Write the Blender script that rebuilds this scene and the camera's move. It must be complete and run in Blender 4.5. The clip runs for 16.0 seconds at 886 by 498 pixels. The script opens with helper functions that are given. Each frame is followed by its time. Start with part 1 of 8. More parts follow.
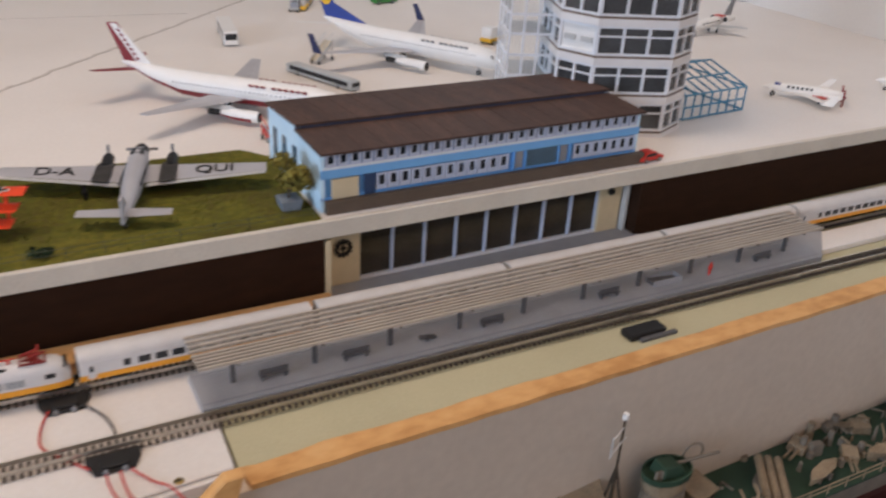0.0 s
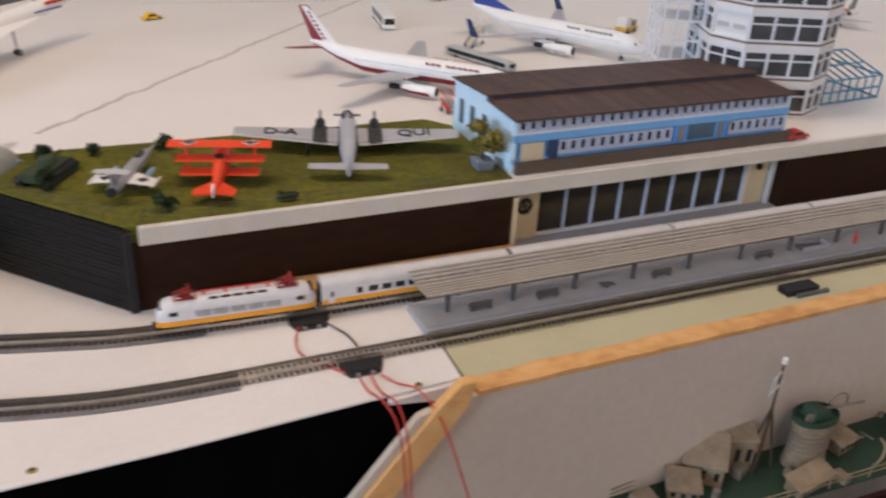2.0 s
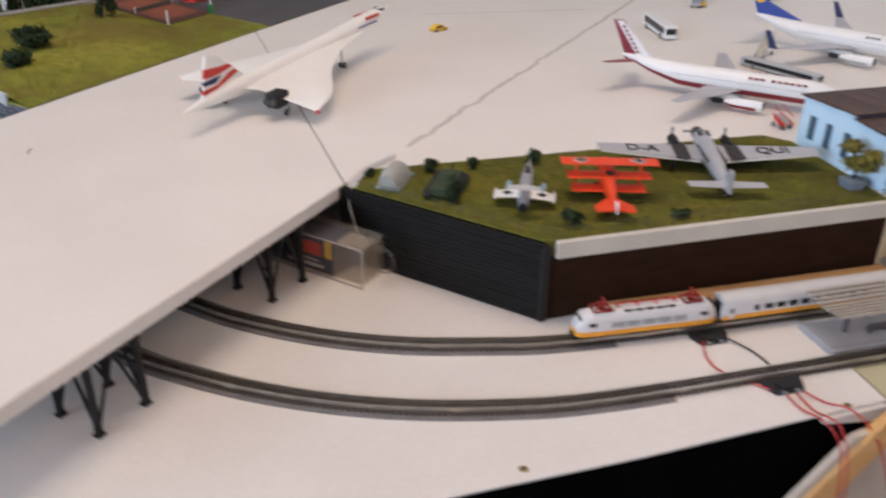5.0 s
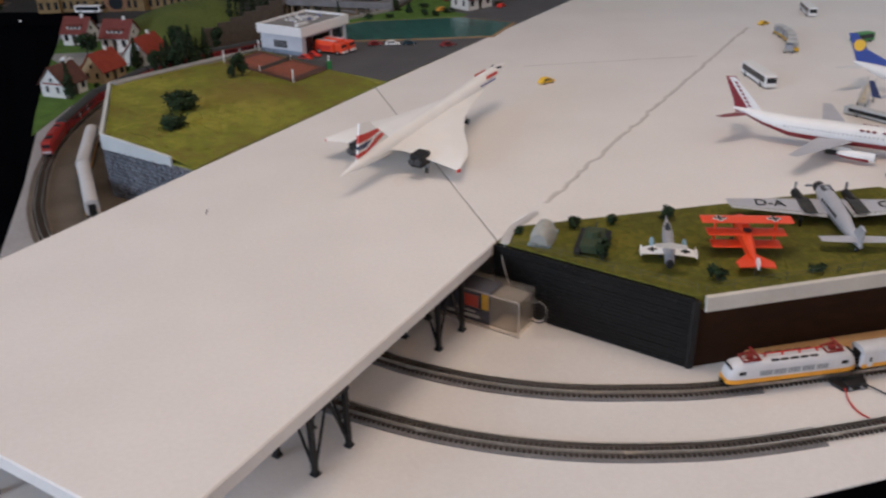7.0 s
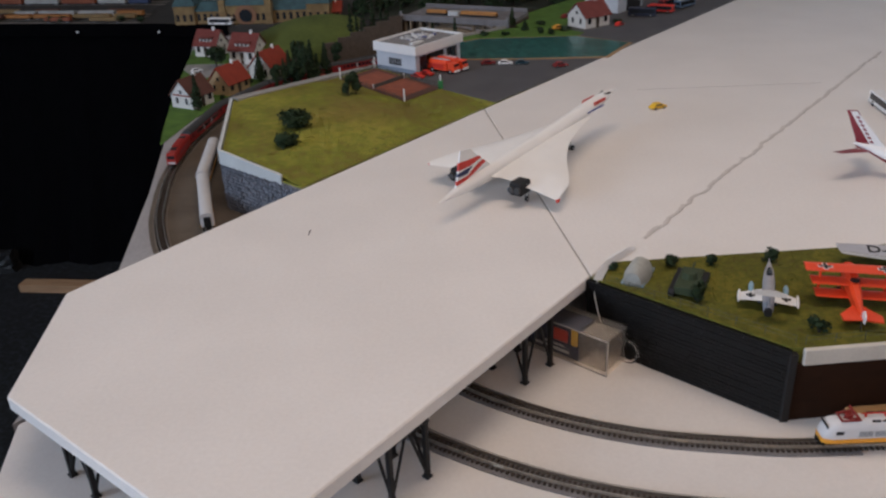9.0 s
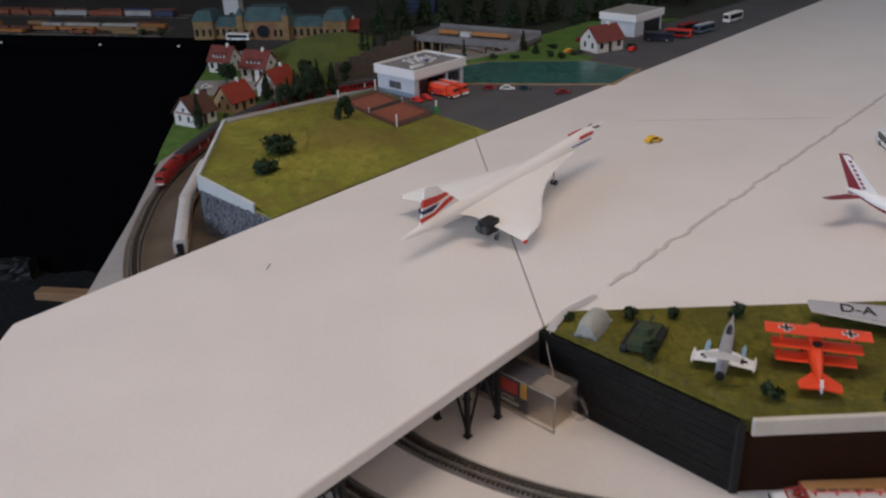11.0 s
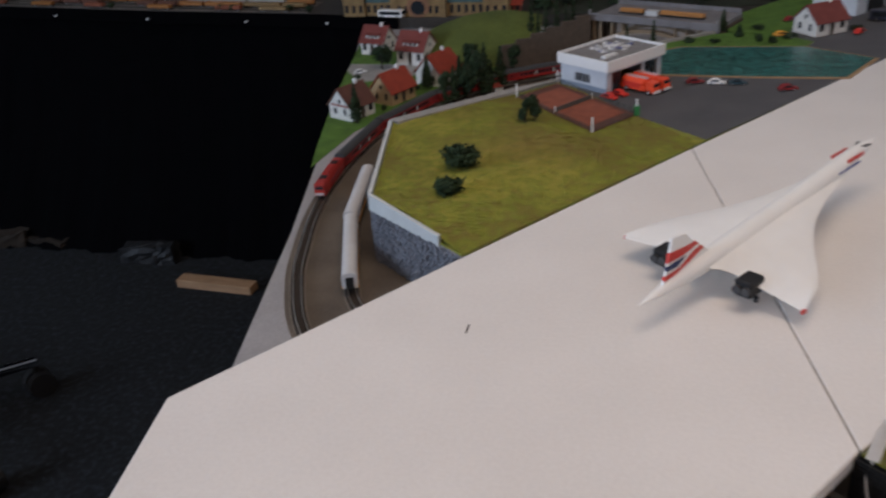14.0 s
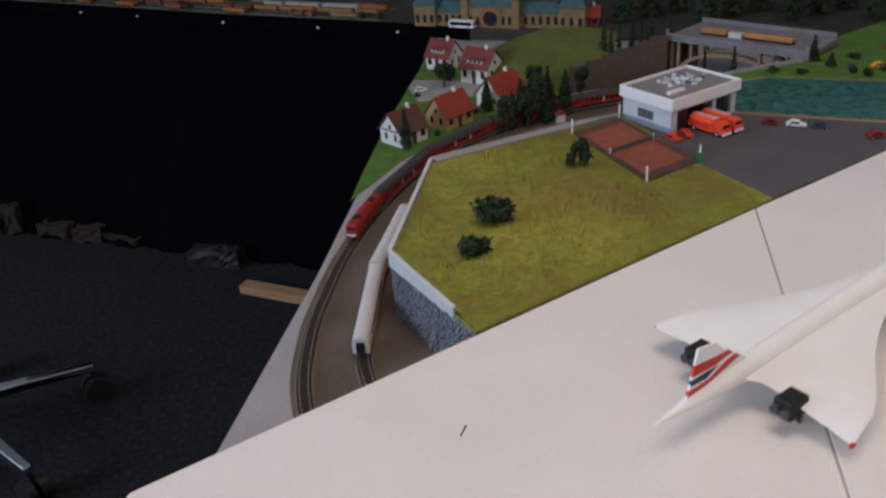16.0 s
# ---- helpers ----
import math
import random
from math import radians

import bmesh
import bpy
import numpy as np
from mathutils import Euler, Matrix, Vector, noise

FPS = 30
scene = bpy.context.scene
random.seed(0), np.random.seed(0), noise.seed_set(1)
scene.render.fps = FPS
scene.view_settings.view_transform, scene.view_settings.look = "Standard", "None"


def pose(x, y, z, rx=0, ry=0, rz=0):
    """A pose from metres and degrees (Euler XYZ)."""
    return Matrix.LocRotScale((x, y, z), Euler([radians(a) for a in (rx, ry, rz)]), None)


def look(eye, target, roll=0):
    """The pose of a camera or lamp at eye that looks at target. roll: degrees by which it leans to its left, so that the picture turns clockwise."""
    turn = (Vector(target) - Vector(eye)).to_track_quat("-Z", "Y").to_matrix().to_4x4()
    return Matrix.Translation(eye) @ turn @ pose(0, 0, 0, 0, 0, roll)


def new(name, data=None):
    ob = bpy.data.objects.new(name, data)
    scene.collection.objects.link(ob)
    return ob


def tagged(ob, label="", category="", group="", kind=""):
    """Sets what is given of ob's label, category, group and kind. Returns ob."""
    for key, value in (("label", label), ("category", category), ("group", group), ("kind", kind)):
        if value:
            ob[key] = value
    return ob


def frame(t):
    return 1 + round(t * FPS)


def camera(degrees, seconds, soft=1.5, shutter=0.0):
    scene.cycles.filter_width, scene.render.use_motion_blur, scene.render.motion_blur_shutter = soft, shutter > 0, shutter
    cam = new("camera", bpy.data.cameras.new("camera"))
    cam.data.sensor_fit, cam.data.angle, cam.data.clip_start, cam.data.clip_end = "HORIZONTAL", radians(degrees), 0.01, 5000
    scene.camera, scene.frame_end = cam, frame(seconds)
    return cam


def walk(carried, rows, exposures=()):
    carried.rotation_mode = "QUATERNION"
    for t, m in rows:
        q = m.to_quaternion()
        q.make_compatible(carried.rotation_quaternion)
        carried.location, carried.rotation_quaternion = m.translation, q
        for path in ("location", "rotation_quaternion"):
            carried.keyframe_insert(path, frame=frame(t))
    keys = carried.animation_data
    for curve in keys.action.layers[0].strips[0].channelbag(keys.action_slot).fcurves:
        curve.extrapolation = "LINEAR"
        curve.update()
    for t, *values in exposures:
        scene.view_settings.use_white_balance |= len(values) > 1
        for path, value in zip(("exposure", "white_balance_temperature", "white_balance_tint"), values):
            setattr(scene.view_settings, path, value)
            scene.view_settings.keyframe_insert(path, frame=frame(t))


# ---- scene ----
A = 0.70        # height of the apron above the floor, in metres
cam = camera(54.8, 16.0, soft=2.3, shutter=0.9)
# seconds, eye, a point looked at, lean; heights from the apron
PATH = [
    (0, (0.1224, -0.5633, 0.2849), (0.2052, -0.4051, 0.1948), 3.4),
    (0.5, (0.0942, -0.5768, 0.2822), (0.1725, -0.4168, 0.1914), 2.6),
    (1, (0.0675, -0.5871, 0.2803), (0.1412, -0.4257, 0.1880), 2.6),
    (1.5, (0.0356, -0.6006, 0.2856), (0.1072, -0.4387, 0.1927), 2.9),
    (2, (-0.0084, -0.6116, 0.2894), (0.0602, -0.4477, 0.1977), 3.2),
    (2.5, (-0.0460, -0.6206, 0.2947), (0.0186, -0.4542, 0.2046), 3.2),
    (3, (-0.0880, -0.6256, 0.2921), (-0.0273, -0.4574, 0.2026), 3.4),
    (3.5, (-0.1172, -0.6196, 0.2903), (-0.0628, -0.4508, 0.1978), 3.2),
    (4, (-0.1445, -0.6109, 0.2975), (-0.0990, -0.4399, 0.2043), 1.8),
    (4.5, (-0.1701, -0.5905, 0.2958), (-0.1272, -0.4184, 0.2033), 1.8),
    (5, (-0.2315, -0.5618, 0.3124), (-0.1892, -0.3904, 0.2184), 0.8),
    (5.2, (-0.2469, -0.5522, 0.3135), (-0.2053, -0.3803, 0.2200), 0.5),
    (7.3, (-0.3404, -0.5940, 0.3764), (-0.3124, -0.4172, 0.2872), -1.6),
    (7.5, (-0.3406, -0.5854, 0.3750), (-0.3156, -0.4081, 0.2858), -1.7),
    (8, (-0.3466, -0.5886, 0.3814), (-0.3278, -0.4100, 0.2933), -2.0),
    (10.5, (-0.2299, -0.5863, 0.4124), (-0.2379, -0.4065, 0.3252), -2.7),
    (11, (-0.2209, -0.5492, 0.4130), (-0.2262, -0.3684, 0.3276), -2.1),
    (11.5, (-0.2203, -0.5175, 0.4176), (-0.2290, -0.3368, 0.3323), -3.5),
    (12, (-0.2324, -0.4784, 0.4190), (-0.2397, -0.2983, 0.3323), -3.2),
    (12.5, (-0.2512, -0.4477, 0.4194), (-0.2582, -0.2683, 0.3314), -3.2),
    (13, (-0.2908, -0.4225, 0.4154), (-0.3031, -0.2438, 0.3265), -3.0),
    (13.5, (-0.3173, -0.3819, 0.4126), (-0.3362, -0.2040, 0.3231), -3.2),
    (14, (-0.3372, -0.3413, 0.4096), (-0.3698, -0.1664, 0.3181), -4.2),
    (14.5, (-0.3340, -0.3082, 0.4042), (-0.3715, -0.1356, 0.3105), -3.7),
    (15, (-0.3285, -0.2713, 0.4089), (-0.3698, -0.1001, 0.3140), -4.2),
    (15.5, (-0.3090, -0.2439, 0.4287), (-0.3570, -0.0745, 0.3338), -4.6),
    (16, (-0.2795, -0.2190, 0.4435), (-0.3334, -0.0503, 0.3506), -4.9),
]
walk(cam, [(t, look(Vector(e) + Vector((0, 0, A)), Vector(g) + Vector((0, 0, A)), r)) for t, e, g, r in PATH],
     exposures=[(0.0, -0.24, 6580, 17), (3.0, -0.13, 6550, 17), (5.0, -0.18, 6360, 17), (7.5, -0.53, 6280, 16), (10.5, -0.64, 6200, 16), (13.0, -0.66, 6180, 16), (16.0, -0.46, 6080, 15)])

# ---- light: a room with a cool window on two sides, a warm ceiling lamp and an added rear fill ----
world = bpy.data.worlds.new("world")
scene.world = world
world.use_nodes = True
world.node_tree.nodes["Background"].inputs[0].default_value = (0.75, 0.85, 1.0, 1)
world.node_tree.nodes["Background"].inputs[1].default_value = 0.3


def area_lamp(name, eye, target, size_x, size_y, watts, colour):
    lamp = bpy.data.lights.new(name, "AREA")
    lamp.shape, lamp.size, lamp.size_y, lamp.energy, lamp.color = "RECTANGLE", size_x, size_y, watts, colour
    ob = new(name, lamp)
    ob.matrix_world = look(eye, target)
    return ob


area_lamp("window_light", (1.36, 0.9, 1.75), (0.0, 0.3, 0.7), 1.4, 1.2, 3.5, (0.80, 0.90, 1.0))
area_lamp("side_window_light", (-3.95, -1.6, 1.7), (0.3, 0.2, 0.7), 1.6, 1.2, 126, (0.66, 0.82, 1.0))
# warm fill added behind the camera to brighten the front faces
area_lamp("rear_ceiling_light", (0.1, -1.9, 2.46), (0.1, -1.9, 0.0), 1.2, 0.5, 14, (1.0, 0.58, 0.27))
area_lamp("ceiling_light", (-0.2, 0.25, 2.46), (-0.2, 0.25, 0.0), 1.2, 0.5, 18.5, (1.0, 0.80, 0.60))

# ---- helpers: everything below is in millimetres from the apron's front corner ----
MM = 0.001


def mat(name, colour, rough=0.6, metal=0.0, second=None, scale=60.0, fine=900.0, var=0.25, bump=0.0, spread=0.0,
        alpha_glass=False, transmission=0.0, ior=1.45, emission=None, stretch=(1, 1, 1), coat=0.0, third=None, edges=(0.36, 0.64)):
    m = bpy.data.materials.new(name)
    m.use_nodes = True
    nt = m.node_tree
    b = nt.nodes["Principled BSDF"]
    tc = nt.nodes.new("ShaderNodeTexCoord")
    mp = nt.nodes.new("ShaderNodeMapping")
    mp.inputs["Scale"].default_value = stretch
    nt.links.new(tc.outputs["Object"], mp.inputs["Vector"])
    n1 = nt.nodes.new("ShaderNodeTexNoise")
    n1.inputs["Scale"].default_value = scale
    n1.inputs["Detail"].default_value = 5
    n2 = nt.nodes.new("ShaderNodeTexNoise")
    n2.inputs["Scale"].default_value = fine
    n2.inputs["Detail"].default_value = 3
    for n in (n1, n2):
        nt.links.new(mp.outputs[0], n.inputs["Vector"])
    second = second or tuple(c * (1 - var) for c in colour)
    add = nt.nodes.new("ShaderNodeMath")
    add.operation = "MULTIPLY_ADD"
    add.inputs[1].default_value = 0.45
    nt.links.new(n2.outputs[0], add.inputs[0])
    half = nt.nodes.new("ShaderNodeMath")
    half.operation = "MULTIPLY"
    half.inputs[1].default_value = 0.55
    nt.links.new(n1.outputs[0], half.inputs[0])
    nt.links.new(half.outputs[0], add.inputs[2])
    last = add.outputs[0]
    if spread:
        info = nt.nodes.new("ShaderNodeObjectInfo")
        more = nt.nodes.new("ShaderNodeMath")
        more.operation = "MULTIPLY_ADD"
        more.inputs[1].default_value = spread
        nt.links.new(info.outputs["Random"], more.inputs[0])
        nt.links.new(last, more.inputs[2])
        last = more.outputs[0]
    ramp = nt.nodes.new("ShaderNodeValToRGB")
    ramp.color_ramp.elements[0].position, ramp.color_ramp.elements[1].position = edges[0], edges[1] + spread
    ramp.color_ramp.elements[0].color = (*second, 1)
    ramp.color_ramp.elements[1].color = (*colour, 1)
    if third:
        el = ramp.color_ramp.elements.new(0.5 + spread / 2)
        el.color = (*third, 1)
    nt.links.new(last, ramp.inputs[0])
    nt.links.new(ramp.outputs[0], b.inputs["Base Color"])
    b.inputs["Roughness"].default_value, b.inputs["Metallic"].default_value = rough, metal
    b.inputs["IOR"].default_value, b.inputs["Transmission Weight"].default_value = ior, transmission
    b.inputs["Coat Weight"].default_value = coat
    if bump:
        bp = nt.nodes.new("ShaderNodeBump")
        bp.inputs["Strength"].default_value, bp.inputs["Distance"].default_value = bump, 0.001
        nt.links.new(n2.outputs[0], bp.inputs["Height"])
        nt.links.new(bp.outputs[0], b.inputs["Normal"])
    if emission:
        b.inputs["Emission Color"].default_value = (*emission[:3], 1)
        b.inputs["Emission Strength"].default_value = emission[3]
    return m


APRON = mat("painted_board", (0.80, 0.765, 0.73), 0.42, second=(0.74, 0.705, 0.67), scale=9, fine=260, bump=0.05)
BOARD = mat("white_laminate", (0.76, 0.73, 0.70), 0.38, second=(0.70, 0.67, 0.64), scale=12, fine=300, bump=0.04)
EDGE = mat("cream_paint", (0.66, 0.62, 0.54), 0.5, second=(0.57, 0.53, 0.46), scale=25, fine=500, bump=0.1)
JOINT = mat("joint_filler", (0.30, 0.28, 0.25), 0.8, second=(0.45, 0.43, 0.40), scale=80, fine=900, bump=0.3)
BROWN = mat("brown_card", (0.034, 0.0155, 0.0085), 0.7, second=(0.023, 0.0105, 0.006), scale=40, fine=700, bump=0.2, stretch=(1, 1, 3))
SLATE = mat("dark_brick_card", (0.011, 0.0103, 0.010), 0.40, second=(0.0045, 0.0042, 0.004), scale=60, fine=700, bump=1.0, spread=0.12)
MORTAR = mat("dark_mortar", (0.006, 0.006, 0.007), 0.9, scale=90, fine=900)
STONE = mat("grey_stone", (0.26, 0.275, 0.31), 0.85, second=(0.095, 0.10, 0.12), scale=150, fine=1200, bump=0.5, spread=0.2)
TURF = mat("turf_mat", (0.175, 0.155, 0.018), 0.95, second=(0.098, 0.084, 0.014), third=(0.115, 0.118, 0.012), scale=16, fine=150, bump=0.15, edges=(0.42, 0.58))
FIBRE = mat("static_grass", (0.165, 0.165, 0.019), 0.9, second=(0.11, 0.104, 0.016), third=(0.115, 0.137, 0.014), scale=14, fine=90, edges=(0.42, 0.58))
LAWN = mat("bright_lawn", (0.10, 0.20, 0.026), 0.95, second=(0.045, 0.10, 0.011), scale=40, fine=800, bump=0.4)
WOOD = mat("planed_spruce", (0.62, 0.37, 0.16), 0.55, second=(0.46, 0.23, 0.08), scale=22, fine=320, bump=0.12, stretch=(1, 6, 6))
RAWWOOD = mat("raw_edge_wood", (0.72, 0.43, 0.18), 0.65, second=(0.52, 0.26, 0.085), third=(0.67, 0.37, 0.14), scale=9, fine=60, bump=0.15, stretch=(1, 1.6, 1.6), edges=(0.36, 0.60))
MDF = mat("greenish_fibreboard", (0.50, 0.47, 0.31), 0.8, second=(0.43, 0.40, 0.26), scale=14, fine=600, bump=0.1)
PANEL = mat("white_side_panel", (0.57, 0.49, 0.405), 0.6, second=(0.50, 0.425, 0.35), scale=5, fine=120, bump=0.05)
CLOTH = mat("black_cloth", (0.0022, 0.0022, 0.0028), 0.95, second=(0.0015, 0.0015, 0.002), scale=20, fine=900, bump=0.3)
for m, level in ((CLOTH, 0.03), (BROWN, 0.12), (SLATE, 0.2), (MORTAR, 0.1)):
    m.node_tree.nodes["Principled BSDF"].inputs["Specular IOR Level"].default_value = level
CARPET = mat("dark_carpet", (0.020, 0.025, 0.033), 1.0, second=(0.0012, 0.0015, 0.0019), scale=70, fine=420, bump=0.8, edges=(0.49, 0.66))
GREYBOARD = mat("grey_trackbed_board", (0.36, 0.348, 0.35), 0.7, second=(0.28, 0.27, 0.27), scale=15, fine=300, bump=0.1)
WALLPAINT = mat("white_wall_paint", (0.82, 0.82, 0.81), 0.7, second=(0.78, 0.78, 0.77), scale=6, fine=200, bump=0.05)
CEILPAINT = mat("ceiling_paint", (0.8, 0.8, 0.79), 0.8, scale=6, fine=200, var=0.05)
RAIL = mat("nickel_rail", (0.78, 0.75, 0.69), 0.36, 1.0, second=(0.58, 0.55, 0.49), scale=120, fine=900)
SLEEPER = mat("brown_sleeper", (0.060, 0.045, 0.035), 0.7, second=(0.045, 0.035, 0.028), scale=200, fine=1500)
BALLAST = mat("ballast_bed", (0.23, 0.20, 0.165), 0.95, second=(0.12, 0.10, 0.085), scale=300, fine=1500, bump=0.6)
BEDGREY = mat("grey_roadbed", (0.20, 0.195, 0.20), 0.6, second=(0.13, 0.125, 0.13), scale=60, fine=700, bump=0.2)
TERM_FRONT = mat("blue_facade", (0.12, 0.33, 0.66), 0.5, second=(0.09, 0.28, 0.60), scale=60, fine=900)
# paler than the front: daylight from the left is put into this colour
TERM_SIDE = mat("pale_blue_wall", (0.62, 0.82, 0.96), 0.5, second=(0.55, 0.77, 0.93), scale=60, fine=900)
ROOF = mat("brown_felt_roof", (0.105, 0.055, 0.040), 0.6, second=(0.042, 0.022, 0.017), third=(0.066, 0.036, 0.027), scale=60, fine=500, bump=0.4, stretch=(1, 0.18, 1))
PLINTH = mat("umber_plinth", (0.115, 0.085, 0.062), 0.7, second=(0.085, 0.062, 0.046), scale=60, fine=900, bump=0.2)
TERMFRAME = mat("lavender_window_frame", (0.50, 0.56, 0.70), 0.5, scale=80, fine=900, var=0.12)
WINFRAME = mat("pale_window_frame", (0.74, 0.77, 0.82), 0.5, scale=80, fine=900, var=0.1)
DARKGLASS = mat("dark_window", (0.020, 0.024, 0.030), 0.12, scale=80, fine=900)
BLUEGLASS = mat("blue_tinted_window", (0.075, 0.14, 0.20), 0.12, scale=80, fine=900)
CREAM = mat("cream_panel", (0.66, 0.56, 0.38), 0.55, second=(0.58, 0.49, 0.32), scale=60, fine=900)
WHITE = mat("white_plastic", (0.80, 0.80, 0.79), 0.35, scale=60, fine=900, var=0.05)
IVORY = mat("ivory_plastic", (0.88, 0.868, 0.84), 0.35, scale=30, fine=900, var=0.06)
GREYW = mat("grey_white_plastic", (0.52, 0.53, 0.53), 0.4, scale=60, fine=900, var=0.1)
SILVER = mat("matt_silver", (0.50, 0.50, 0.53), 0.45, 0.25, scale=60, fine=900, var=0.12)
GREY = mat("mid_grey_plastic", (0.27, 0.28, 0.30), 0.55, scale=60, fine=900, var=0.15)
PLATGREY = mat("platform_grey", (0.35, 0.36, 0.385), 0.6, second=(0.29, 0.30, 0.32), scale=50, fine=900, bump=0.1)
DARK = mat("black_plastic", (0.009, 0.009, 0.010), 0.6, scale=100, fine=900, var=0.3)
RED = mat("red_plastic", (0.62, 0.035, 0.020), 0.4, scale=80, fine=900, var=0.15)
ORANGERED = mat("orange_red_paint", (0.86, 0.075, 0.018), 0.45, scale=50, fine=900, var=0.18)
MAROON = mat("maroon_paint", (0.23, 0.018, 0.028), 0.4, scale=60, fine=900, var=0.1)
NAVY = mat("navy_paint", (0.025, 0.060, 0.30), 0.4, scale=60, fine=900, var=0.1)
DEEPNAVY = mat("deep_navy_paint", (0.015, 0.025, 0.09), 0.4, scale=60, fine=900, var=0.1)
YELLOW = mat("yellow_paint", (0.80, 0.48, 0.03), 0.4, scale=60, fine=900, var=0.1)
ORANGE = mat("orange_stripe", (0.83, 0.36, 0.03), 0.4, scale=60, fine=900, var=0.1)
TEAL = mat("blue_steel", (0.06, 0.28, 0.48), 0.45, scale=80, fine=900, var=0.15)
COPPER = mat("red_wire_sleeve", (0.50, 0.03, 0.02), 0.4, scale=80, fine=900, var=0.1)
LEAF = mat("dark_foliage", (0.026, 0.052, 0.018), 0.9, second=(0.010, 0.022, 0.008), scale=150, fine=900)
LEAFY = mat("yellow_green_foliage", (0.27, 0.22, 0.04), 0.9, second=(0.10, 0.09, 0.018), scale=150, fine=900)
BARK = mat("bark", (0.06, 0.045, 0.03), 0.9, scale=150, fine=900)


def box(bm, x0, x1, y0, y1, z0, z1):
    v = [bm.verts.new(p) for p in ((x0, y0, z0), (x1, y0, z0), (x1, y1, z0), (x0, y1, z0), (x0, y0, z1), (x1, y0, z1), (x1, y1, z1), (x0, y1, z1))]
    for f in ((3, 2, 1, 0), (4, 5, 6, 7), (0, 1, 5, 4), (1, 2, 6, 5), (2, 3, 7, 6), (3, 0, 4, 7)):
        bm.faces.new([v[i] for i in f])
    return bm


def boxes(*rows):
    bm = bmesh.new()
    for r in rows:
        box(bm, *r)
    return bm


def prism(pts, z0, z1, bm=None):
    bm = bm or bmesh.new()
    lo = [bm.verts.new((x, y, z0)) for x, y in pts]
    hi = [bm.verts.new((x, y, z1)) for x, y in pts]
    bm.faces.new(lo[::-1]), bm.faces.new(hi)
    for i in range(len(pts)):
        j = (i + 1) % len(pts)
        bm.faces.new((lo[i], lo[j], hi[j], hi[i]))
    return bm


def extrude_profile(pts, axis, a, b, bm=None):
    """A closed outline in the two other axes, pushed from a to b along axis."""
    bm = bm or bmesh.new()
    put = {"x": lambda p, s: (s, p[0], p[1]), "y": lambda p, s: (p[0], s, p[1]), "z": lambda p, s: (p[0], p[1], s)}[axis]
    lo = [bm.verts.new(put(p, a)) for p in pts]
    hi = [bm.verts.new(put(p, b)) for p in pts]
    bm.faces.new(lo[::-1]), bm.faces.new(hi)
    for i in range(len(pts)):
        j = (i + 1) % len(pts)
        bm.faces.new((lo[i], lo[j], hi[j], hi[i]))
    return bm


def loft(rings, bm=None, cap=True, closed=True):
    bm = bm or bmesh.new()
    vs = [[bm.verts.new(p) for p in ring] for ring in rings]
    n = len(rings[0])
    for a, b in zip(vs, vs[1:]):
        for i in range(n if closed else n - 1):
            j = (i + 1) % n
            bm.faces.new((a[i], a[j], b[j], b[i]))
    if cap:
        bm.faces.new(vs[0][::-1]), bm.faces.new(vs[-1])
    return bm


def tube(pts, r, n=6, bm=None, taper=1.0):
    """A round bar along points."""
    pts = [Vector(p) for p in pts]
    rings = []
    side = None
    for i, p in enumerate(pts):
        d = (pts[min(i + 1, len(pts) - 1)] - pts[max(i - 1, 0)]).normalized()
        ref = side if side is not None and abs(side.dot(d)) < 0.9 else (Vector((0, 0, 1)) if abs(d.z) < 0.9 else Vector((1, 0, 0)))
        u = d.cross(ref).normalized()
        w = u.cross(d)
        side = w
        rr = r * (1 + (taper - 1) * i / max(1, len(pts) - 1))
        rings.append([p + rr * (math.cos(2 * math.pi * k / n) * u + math.sin(2 * math.pi * k / n) * w) for k in range(n)])
    return loft(rings, bm)


def cyl(c, r, h, n=14, axis="z", r2=None, bm=None):
    r2 = r if r2 is None else r2
    put = {"x": lambda a, b, s: (c[0] + s, c[1] + a, c[2] + b), "y": lambda a, b, s: (c[0] + a, c[1] + s, c[2] + b), "z": lambda a, b, s: (c[0] + a, c[1] + b, c[2] + s)}[axis]
    ang = [2 * math.pi * k / n for k in range(n)]
    return loft([[put(q * math.cos(a), q * math.sin(a), s) for a in ang] for q, s in ((r, 0), (r2, h))], bm)


def finish(bm, smooth=False, bevel=0.0):
    bmesh.ops.recalc_face_normals(bm, faces=bm.faces)
    if bevel:
        bmesh.ops.bevel(bm, geom=[e for e in bm.edges if e.is_manifold and e.calc_face_angle(0) > 0.5], offset=bevel, segments=1, affect="EDGES", profile=0.5)
    if smooth:
        for f in bm.faces:
            f.smooth = True
    me = bpy.data.meshes.new("mesh")
    bm.to_mesh(me)
    bm.free()
    if smooth:
        me.set_sharp_from_angle(angle=radians(40))
    return me


def part(name, bm, material, parent, label="", smooth=False, bevel=0.0):
    """One mesh of a thing, in the thing's own millimetres."""
    bmesh.ops.scale(bm, vec=(MM, MM, MM), verts=bm.verts)
    ob = new(name, finish(bm, smooth, bevel * MM))
    ob.data.name = name
    ob.data.materials.append(material)
    ob.parent = parent
    return tagged(ob, label)


def thing(name, x, y, z, rz, label, category, group=""):
    """An Empty at the base of a thing."""
    ob = new(name)
    ob.empty_display_size = 0.01
    ob.matrix_basis = pose(x * MM, y * MM, A + z * MM, 0, 0, rz)
    return tagged(ob, label, category, group)


